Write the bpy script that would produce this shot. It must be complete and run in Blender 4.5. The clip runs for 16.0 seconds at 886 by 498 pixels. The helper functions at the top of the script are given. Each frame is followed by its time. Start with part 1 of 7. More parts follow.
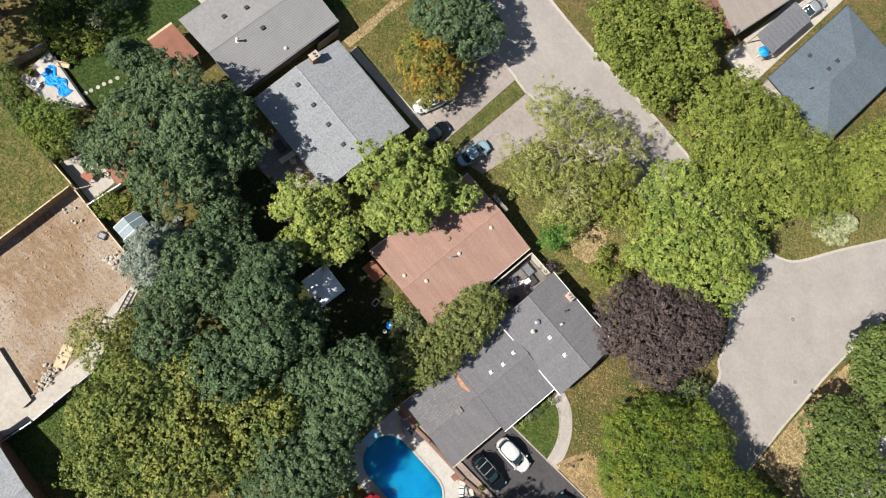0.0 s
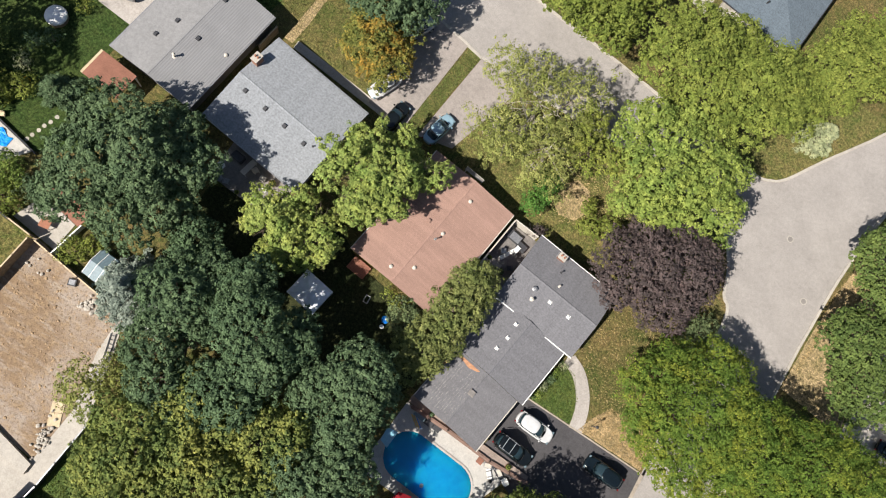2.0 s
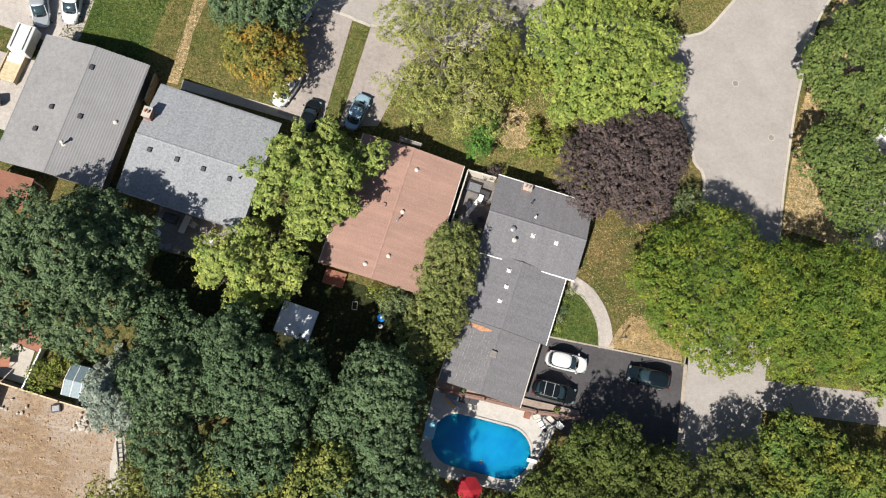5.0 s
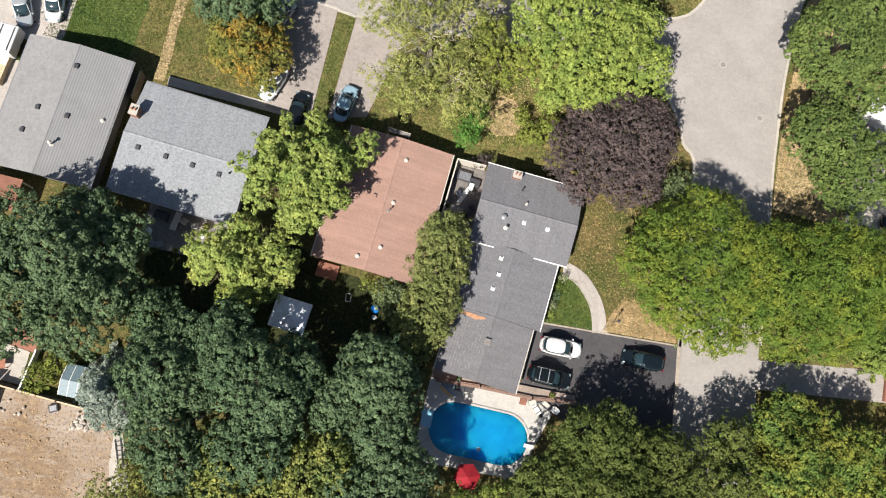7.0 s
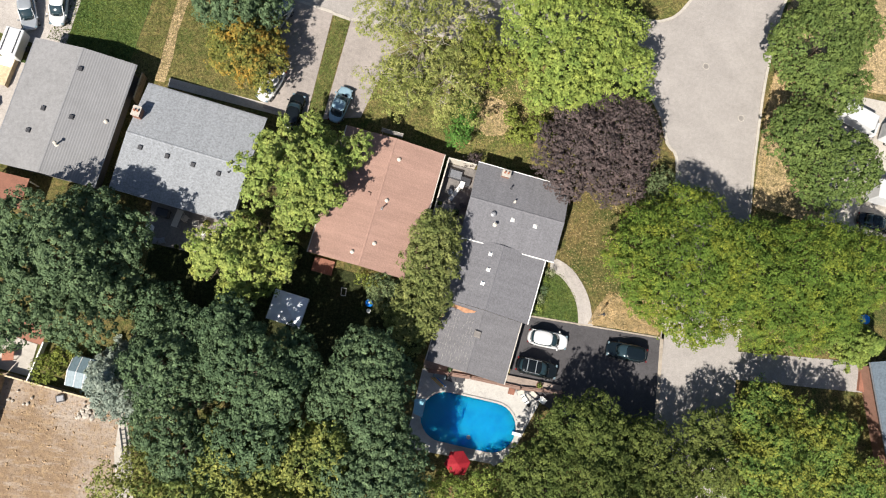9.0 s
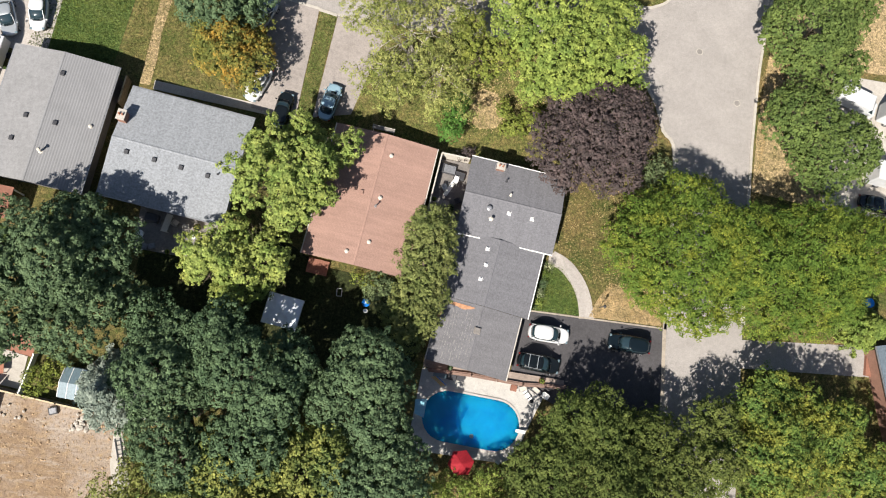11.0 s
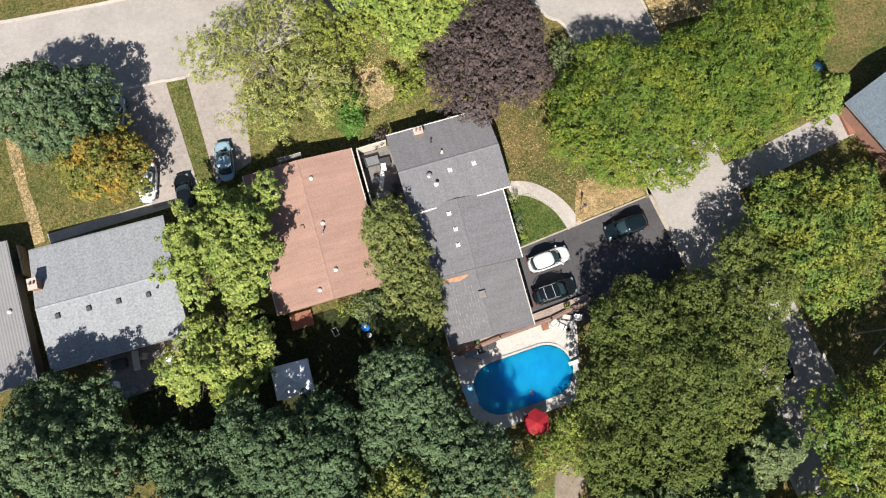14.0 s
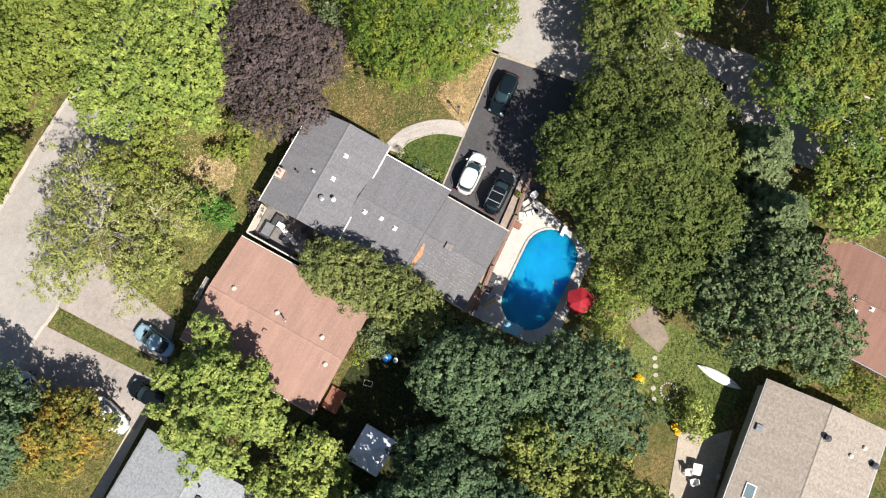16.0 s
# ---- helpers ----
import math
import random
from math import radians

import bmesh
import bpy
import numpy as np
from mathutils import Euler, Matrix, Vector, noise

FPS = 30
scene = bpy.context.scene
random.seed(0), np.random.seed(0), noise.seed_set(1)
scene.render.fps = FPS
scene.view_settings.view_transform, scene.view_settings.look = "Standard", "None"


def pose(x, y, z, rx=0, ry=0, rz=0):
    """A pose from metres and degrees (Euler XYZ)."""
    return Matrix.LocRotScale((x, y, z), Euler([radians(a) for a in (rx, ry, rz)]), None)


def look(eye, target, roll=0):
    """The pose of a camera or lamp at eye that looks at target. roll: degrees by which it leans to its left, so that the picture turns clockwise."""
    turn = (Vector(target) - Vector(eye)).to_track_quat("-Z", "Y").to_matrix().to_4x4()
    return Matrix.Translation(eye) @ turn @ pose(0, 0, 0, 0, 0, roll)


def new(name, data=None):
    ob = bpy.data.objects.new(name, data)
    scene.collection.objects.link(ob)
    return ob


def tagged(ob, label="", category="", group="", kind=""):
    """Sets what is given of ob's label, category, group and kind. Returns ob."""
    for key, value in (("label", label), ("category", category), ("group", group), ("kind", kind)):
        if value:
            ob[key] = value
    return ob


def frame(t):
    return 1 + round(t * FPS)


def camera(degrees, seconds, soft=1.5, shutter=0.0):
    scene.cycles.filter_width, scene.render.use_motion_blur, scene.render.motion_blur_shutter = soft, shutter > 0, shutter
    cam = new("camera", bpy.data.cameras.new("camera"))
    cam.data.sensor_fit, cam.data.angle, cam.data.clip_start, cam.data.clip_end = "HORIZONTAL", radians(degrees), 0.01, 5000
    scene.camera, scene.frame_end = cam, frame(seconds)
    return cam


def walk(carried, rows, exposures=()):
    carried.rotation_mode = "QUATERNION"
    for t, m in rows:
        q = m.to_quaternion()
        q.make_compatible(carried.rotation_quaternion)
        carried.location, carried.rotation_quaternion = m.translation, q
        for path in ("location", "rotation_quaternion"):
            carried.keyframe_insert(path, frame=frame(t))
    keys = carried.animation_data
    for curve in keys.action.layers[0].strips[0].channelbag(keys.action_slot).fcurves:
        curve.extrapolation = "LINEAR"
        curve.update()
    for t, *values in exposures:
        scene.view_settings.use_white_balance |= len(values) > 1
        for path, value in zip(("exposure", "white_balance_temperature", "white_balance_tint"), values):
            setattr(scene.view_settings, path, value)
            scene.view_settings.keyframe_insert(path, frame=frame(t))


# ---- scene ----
cam = camera(62.8, 16.0, soft=1.1)
PATH = [
    (0, (-1.705, -0.729, 80.793), (-1.714, -0.282, 78.844), 43.1),
    (0.5, (-1.586, -0.654, 80.135), (-1.584, -0.208, 78.186), 42.3),
    (1, (-1.452, -0.534, 79.483), (-1.435, -0.09, 77.533), 42.0),
    (1.5, (-1.318, -0.441, 78.805), (-1.288, 0.0, 76.855), 40.8),
    (2, (-1.214, -0.378, 78.125), (-1.17, 0.064, 76.175), 39.4),
    (2.5, (-1.094, -0.273, 77.471), (-1.037, 0.167, 75.521), 38.0),
    (3, (-0.975, -0.198, 76.814), (-0.902, 0.238, 74.863), 36.1),
    (3.5, (-0.894, -0.359, 76.067), (-0.803, 0.082, 74.118), 33.4),
    (4, (-0.828, -0.477, 75.326), (-0.718, -0.036, 73.379), 30.9),
    (6.5, (-0.601, 0.269, 74.523), (-0.446, 0.649, 72.565), 31.7),
    (7, (-0.393, -0.008, 74.933), (-0.238, 0.378, 72.976), 31.4),
    (7.5, (-0.142, -0.293, 75.297), (0.013, 0.092, 73.34), 31.4),
    (8, (-0.13, -0.238, 76.147), (0.03, 0.14, 74.19), 32.3),
    (8.5, (-0.131, -0.173, 77.042), (0.033, 0.201, 75.085), 32.9),
    (9, (-0.132, -0.106, 77.917), (0.035, 0.261, 75.958), 33.9),
    (11.5, (0.084, -0.272, 75.792), (0.267, 0.095, 73.834), 32.2),
    (12, (0.089, -0.064, 75.078), (0.283, 0.294, 73.12), 30.5),
    (12.5, (0.05, 0.159, 74.368), (0.259, 0.509, 72.41), 28.6),
    (13, (0.215, -0.007, 73.667), (0.437, 0.342, 71.71), 24.6),
    (13.5, (0.337, -0.192, 72.986), (0.575, 0.15, 71.03), 20.1),
    (14, (0.442, -0.33, 72.291), (0.695, -0.004, 70.334), 15.2),
    (14.5, (0.548, -0.497, 71.593), (0.82, -0.186, 69.636), 9.8),
    (15, (0.437, -0.253, 70.887), (0.726, 0.018, 68.927), 4.8),
    (15.5, (0.328, 0.012, 70.248), (0.632, 0.237, 68.284), -1.0),
    (16, (0.188, 0.28, 69.589), (0.502, 0.452, 67.621), -6.6),
]
walk(cam, [(t, look(eye, target, roll)) for t, eye, target, roll in PATH], exposures=[(0, 0.7), (4, 0.71), (6.5, 0.83), (12.5, 0.87), (16, 1.0)])

# ---- daylight ----
SUN_EL, SUN_WAY = radians(48), Vector((-0.5, -0.866, 0)).normalized()
world = bpy.data.worlds.new("sky")
scene.world = world
world.use_nodes = True
sky = world.node_tree.nodes.new("ShaderNodeTexSky")
sky.sky_type, sky.sun_disc, sky.sun_elevation = "NISHITA", False, SUN_EL
sky.sun_rotation = math.atan2(SUN_WAY.x, SUN_WAY.y)
back = world.node_tree.nodes["Background"]
back.inputs["Strength"].default_value = 0.052
world.node_tree.links.new(sky.outputs[0], back.inputs[0])
sun = new("sun", bpy.data.lights.new("sun", "SUN"))
sun.data.energy, sun.data.angle, sun.data.color = 5.0, radians(0.6), (1.0, 0.95, 0.87)
sun.matrix_world = look((0, 0, 100), Vector((0, 0, 100)) - (SUN_WAY * math.cos(SUN_EL) + Vector((0, 0, math.sin(SUN_EL)))))
RNG = np.random.default_rng(7)

# ---- materials ----


class Nodes:
    """A short way to write a node material."""

    def __init__(self, name):
        self.m = bpy.data.materials.new(name)
        self.m.use_nodes = True
        self.t = self.m.node_tree
        self.p = self.t.nodes["Principled BSDF"]
        self.co = self.add("ShaderNodeTexCoord")
        self.geo = self.add("ShaderNodeNewGeometry")

    def add(self, kind, **values):
        n = self.t.nodes.new(kind)
        for k, v in values.items():
            n.inputs[k].default_value = v
        return n

    def link(self, a, b):
        self.t.links.new(a, b)

    def noise(self, scale, detail=4.0, rough=0.6, where=None, stretch=None):
        n = self.add("ShaderNodeTexNoise", Scale=scale, Detail=detail, Roughness=rough)
        src = where or self.geo.outputs["Position"]
        if stretch:
            mp = self.add("ShaderNodeMapping", Scale=stretch)
            self.link(src, mp.inputs["Vector"])
            src = mp.outputs[0]
        self.link(src, n.inputs["Vector"])
        return n.outputs["Fac"]

    def ramp(self, fac, *stops):
        r = self.add("ShaderNodeValToRGB")
        e = r.color_ramp.elements
        while len(e) < len(stops):
            e.new(0.5)
        for el, (at, c) in zip(e, stops):
            el.position, el.color = at, (*c, 1) if len(c) == 3 else c
        self.link(fac, r.inputs[0])
        return r.outputs[0]

    def mix(self, fac, a, b, mode="MIX"):
        n = self.t.nodes.new("ShaderNodeMix")
        n.data_type, n.blend_type = "RGBA", mode
        for sock, v in ((n.inputs[0], fac), (n.inputs[6], a), (n.inputs[7], b)):
            if isinstance(v, (int, float)):
                sock.default_value = v
            elif isinstance(v, tuple):
                sock.default_value = (*v, 1)
            else:
                self.link(v, sock)
        return n.outputs[2]

    def math(self, op, a, b=0.0):
        n = self.t.nodes.new("ShaderNodeMath")
        n.operation = op
        for sock, v in zip(n.inputs, (a, b)):
            if isinstance(v, (int, float)):
                sock.default_value = v
            else:
                self.link(v, sock)
        return n.outputs[0]

    def done(self, color, rough=0.8, bump=None, height=0.02, metal=0.0, spec=0.3):
        if isinstance(color, tuple):
            self.p.inputs["Base Color"].default_value = (*color, 1)
        else:
            self.link(color, self.p.inputs["Base Color"])
        if isinstance(rough, (int, float)):
            self.p.inputs["Roughness"].default_value = rough
        else:
            self.link(rough, self.p.inputs["Roughness"])
        self.p.inputs["Metallic"].default_value = metal
        self.p.inputs["Specular IOR Level"].default_value = spec
        if bump is not None:
            b = self.add("ShaderNodeBump", Distance=height, Strength=0.8)
            self.link(bump, b.inputs["Height"])
            self.link(b.outputs[0], self.p.inputs["Normal"])
        return self.m


def dim(c, k):
    return tuple(v * k for v in c)


def plain(name, c, rough=0.6, metal=0.0, vary=0.25, scale=6.0, spec=0.3):
    n = Nodes(name)
    f = n.noise(scale, 5)
    return n.done(n.ramp(f, (0.3, dim(c, 1 - vary)), (0.7, dim(c, 1 + vary))), rough, f, 0.004, metal, spec)


def shingles(name, c, course=0.15, vary=0.16, patch=0.12, moss=None, grain=7.0, speck=0.34):
    """Asphalt shingles: courses across the slope, tabs, mineral grain and weathered patches."""
    n = Nodes(name)
    sep = n.add("ShaderNodeSeparateXYZ")
    n.link(n.co.outputs["UV"], sep.inputs[0])
    u, v = sep.outputs[0], sep.outputs[1]
    comb = n.add("ShaderNodeCombineXYZ")
    n.link(u, comb.inputs[0])
    n.link(v, comb.inputs[1])
    br = n.add("ShaderNodeTexBrick", Scale=1.0)
    br.offset = 0.37
    br.inputs["Brick Width"].default_value, br.inputs["Row Height"].default_value = 0.32, course
    br.inputs["Mortar Size"].default_value, br.inputs["Mortar Smooth"].default_value = 0.018, 0.5
    br.inputs["Color1"].default_value = (*dim(c, 1 - vary), 1)
    br.inputs["Color2"].default_value = (*dim(c, 1 + vary), 1)
    br.inputs["Mortar"].default_value = (*dim(c, 0.55), 1)
    n.link(comb.outputs[0], br.inputs["Vector"])
    big = n.noise(0.45, 4, 0.65, comb.outputs[0])
    col = n.mix(n.ramp(big, (0.32, (0, 0, 0)), (0.72, (1, 1, 1))), dim(c, 1 - patch), dim(c, 1 + patch))
    col = n.mix(0.55, br.outputs["Color"], col)
    streak = n.noise(1.0, 4, 0.7, comb.outputs[0], (1.6, 0.14, 1))
    col = n.mix(0.35, col, n.ramp(streak, (0.36, dim(c, 0.62)), (0.62, dim(c, 1.25))))
    fine = n.noise(grain, 4, 0.8, comb.outputs[0])
    col = n.mix(speck, col, n.ramp(fine, (0.37, dim(c, 0.5)), (0.63, dim(c, 1.5))))
    if moss:
        m = n.noise(0.9, 5, 0.7, comb.outputs[0])
        col = n.mix(n.ramp(m, (0.58, (0, 0, 0)), (0.74, (0.7, 0.7, 0.7))), col, moss)
    return n.done(col, 0.9, fine, 0.02, spec=0.25)


def ribbed(name, c):
    n = Nodes(name)
    w = n.add("ShaderNodeTexWave", Scale=1.2, Distortion=0.0)
    w.bands_direction = "Y"
    n.link(n.co.outputs["UV"], w.inputs["Vector"])
    big = n.noise(0.5, 5)
    col = n.mix(n.ramp(w.outputs["Fac"], (0.0, (1, 1, 1)), (0.16, (0, 0, 0))), n.ramp(big, (0.3, dim(c, 0.88)), (0.7, dim(c, 1.1))), dim(c, 0.78))
    fine = n.noise(9.0, 3, 0.8)
    col = n.mix(0.25, col, n.ramp(fine, (0.3, dim(c, 0.6)), (0.7, dim(c, 1.35))))
    return n.done(col, 0.7, w.outputs["Fac"], 0.02)


def turf(name, green, dry, amount=0.5, spread=0.1):
    """Grass seen from above: broad dry and green patches, tufts and fine blades."""
    n = Nodes(name)
    big, mid, fine, tuft = n.noise(0.17, 6, 0.68), n.noise(1.1, 6, 0.75), n.noise(11.0, 4, 0.8), n.noise(3.4, 5, 0.75)
    f = n.math("ADD", n.math("MULTIPLY", big, 0.55), n.math("MULTIPLY", mid, 0.45))
    base = n.mix(n.ramp(f, (amount - spread, (0, 0, 0)), (amount + spread, (1, 1, 1))), green, dry)
    col = n.mix(1.0, base, n.ramp(tuft, (0.38, (0.5, 0.52, 0.5)), (0.62, (1.4, 1.38, 1.3))), "MULTIPLY")
    col = n.mix(0.8, col, n.mix(1.0, col, n.ramp(fine, (0.38, (0.3, 0.32, 0.3)), (0.62, (1.75, 1.7, 1.6))), "MULTIPLY"))
    return n.done(col, 0.95, fine, 0.08, spec=0.08)


def mineral(name, c, stain=0.3, grain=12.0, big=0.35, crack=False, rough=0.9, bump=0.006, fleck=0.3):
    n = Nodes(name)
    a, b, d = n.noise(big, 6, 0.65), n.noise(2.2, 5, 0.7), n.noise(grain, 4, 0.8)
    col = n.ramp(a, (0.36, dim(c, 1 - stain)), (0.64, dim(c, 1 + stain * 0.6)))
    col = n.mix(0.3, col, n.ramp(b, (0.37, dim(c, 0.6)), (0.63, dim(c, 1.3))))
    col = n.mix(fleck, col, n.ramp(d, (0.37, dim(c, 0.5)), (0.63, dim(c, 1.5))))
    if crack:
        v = n.add("ShaderNodeTexVoronoi", Scale=0.22)
        v.feature = "DISTANCE_TO_EDGE"
        wob = n.noise(0.7, 4, 0.7)
        off = n.add("ShaderNodeVectorMath")
        cmb = n.add("ShaderNodeCombineXYZ")
        n.link(n.math("MULTIPLY", wob, 3.0), cmb.inputs[0])
        n.link(n.math("MULTIPLY", wob, -2.2), cmb.inputs[1])
        n.link(n.geo.outputs["Position"], off.inputs[0])
        n.link(cmb.outputs[0], off.inputs[1])
        n.link(off.outputs[0], v.inputs["Vector"])
        col = n.mix(n.ramp(v.outputs["Distance"], (0.0, (0.3, 0.3, 0.3)), (0.008, (0, 0, 0))), col, dim(c, 0.35))
    return n.done(col, rough, d, bump)


def bare_earth(name):
    """Dry earth: golden pebbly soil, pale dusty sweeps and small dark pits."""
    n = Nodes(name)
    dust = n.noise(0.085, 4, 0.62)
    dusty = n.ramp(dust, (0.44, (0, 0, 0)), (0.57, (1, 1, 1)))
    col = n.mix(dusty, (0.225, 0.155, 0.1), (0.33, 0.272, 0.225))
    gold = n.noise(1.5, 5, 0.75)
    col = n.mix(n.ramp(gold, (0.46, (0, 0, 0)), (0.68, (0.75, 0.75, 0.75))), col, (0.35, 0.245, 0.14))
    track = n.noise(0.7, 4, 0.7, stretch=(0.5, 2.2, 1))
    col = n.mix(n.ramp(track, (0.5, (0, 0, 0)), (0.66, (0.45, 0.45, 0.45))), col, (0.4, 0.35, 0.3))
    pits = n.noise(3.6, 6, 0.75)
    col = n.mix(n.ramp(pits, (0.36, (0.75, 0.75, 0.75)), (0.5, (0, 0, 0))), col, (0.13, 0.09, 0.06))
    return n.done(col, 0.95, pits, 0.1, spec=0.1)


def leaves(name, c, c2, gold=None, amount=0.62, sheen=0.12):
    """Foliage: every leaf a little different, with broader patches of a second hue."""
    n = Nodes(name)
    r = n.geo.outputs["Random Per Island"]
    patch = n.noise(0.55, 3, 0.6)
    col = n.mix(n.ramp(patch, (0.36, (0, 0, 0)), (0.64, (1, 1, 1))), c, c2)
    if gold:
        g = n.noise(0.42, 4, 0.65, stretch=(1, 1, 0.6))
        pick = n.math("ADD", n.math("MULTIPLY", g, 0.88), n.math("MULTIPLY", r, 0.12))
        col = n.mix(n.ramp(pick, (amount - 0.09, (0, 0, 0)), (amount + 0.09, (1, 1, 1))), col, gold)
    col = n.mix(1.0, col, n.ramp(r, (0.0, (0.8, 0.82, 0.78)), (1.0, (1.22, 1.2, 1.14))), "MULTIPLY")
    tuft = n.noise(1.5, 2, 0.55)
    col = n.mix(1.0, col, n.ramp(tuft, (0.36, (0.7, 0.73, 0.71)), (0.64, (1.32, 1.28, 1.24))), "MULTIPLY")
    oi = n.add("ShaderNodeObjectInfo")
    col = n.mix(1.0, col, n.ramp(oi.outputs["Random"], (0.0, (0.88, 0.92, 0.9)), (1.0, (1.12, 1.08, 1.05))), "MULTIPLY")
    n.done(col, 0.75, spec=sheen)
    tr = n.add("ShaderNodeBsdfTranslucent")
    n.link(col, tr.inputs["Color"])
    ms = n.add("ShaderNodeMixShader", Fac=0.24)
    out = n.t.nodes["Material Output"]
    n.link(n.p.outputs[0], ms.inputs[1])
    n.link(tr.outputs[0], ms.inputs[2])
    n.link(ms.outputs[0], out.inputs["Surface"])
    return n.m


def water(name):
    n = Nodes(name)
    wob = n.noise(1.5, 3)
    col = n.ramp(n.noise(0.5, 3), (0.3, (0.004, 0.2, 0.46)), (0.7, (0.006, 0.27, 0.55)))
    n.done(col, 0.2, wob, 0.03, spec=0.25)
    n.p.inputs["Subsurface Weight"].default_value = 1.0
    n.p.inputs["Subsurface Radius"].default_value = (0.25, 0.9, 1.2)
    n.p.inputs["Subsurface Scale"].default_value = 5.0
    return n.m


def paint(name, c, rough=0.25, metal=0.0):
    n = Nodes(name)
    f = n.noise(1.4, 4)
    m = n.done(n.ramp(f, (0.3, dim(c, 0.9)), (0.7, dim(c, 1.08))), rough, metal=metal, spec=0.4)
    n.p.inputs["Coat Weight"].default_value = 0.3
    n.p.inputs["Coat Roughness"].default_value = 0.08
    return m


def glass(name, c=(0.045, 0.075, 0.085)):
    n = Nodes(name)
    return n.done(c, 0.05, spec=0.8)


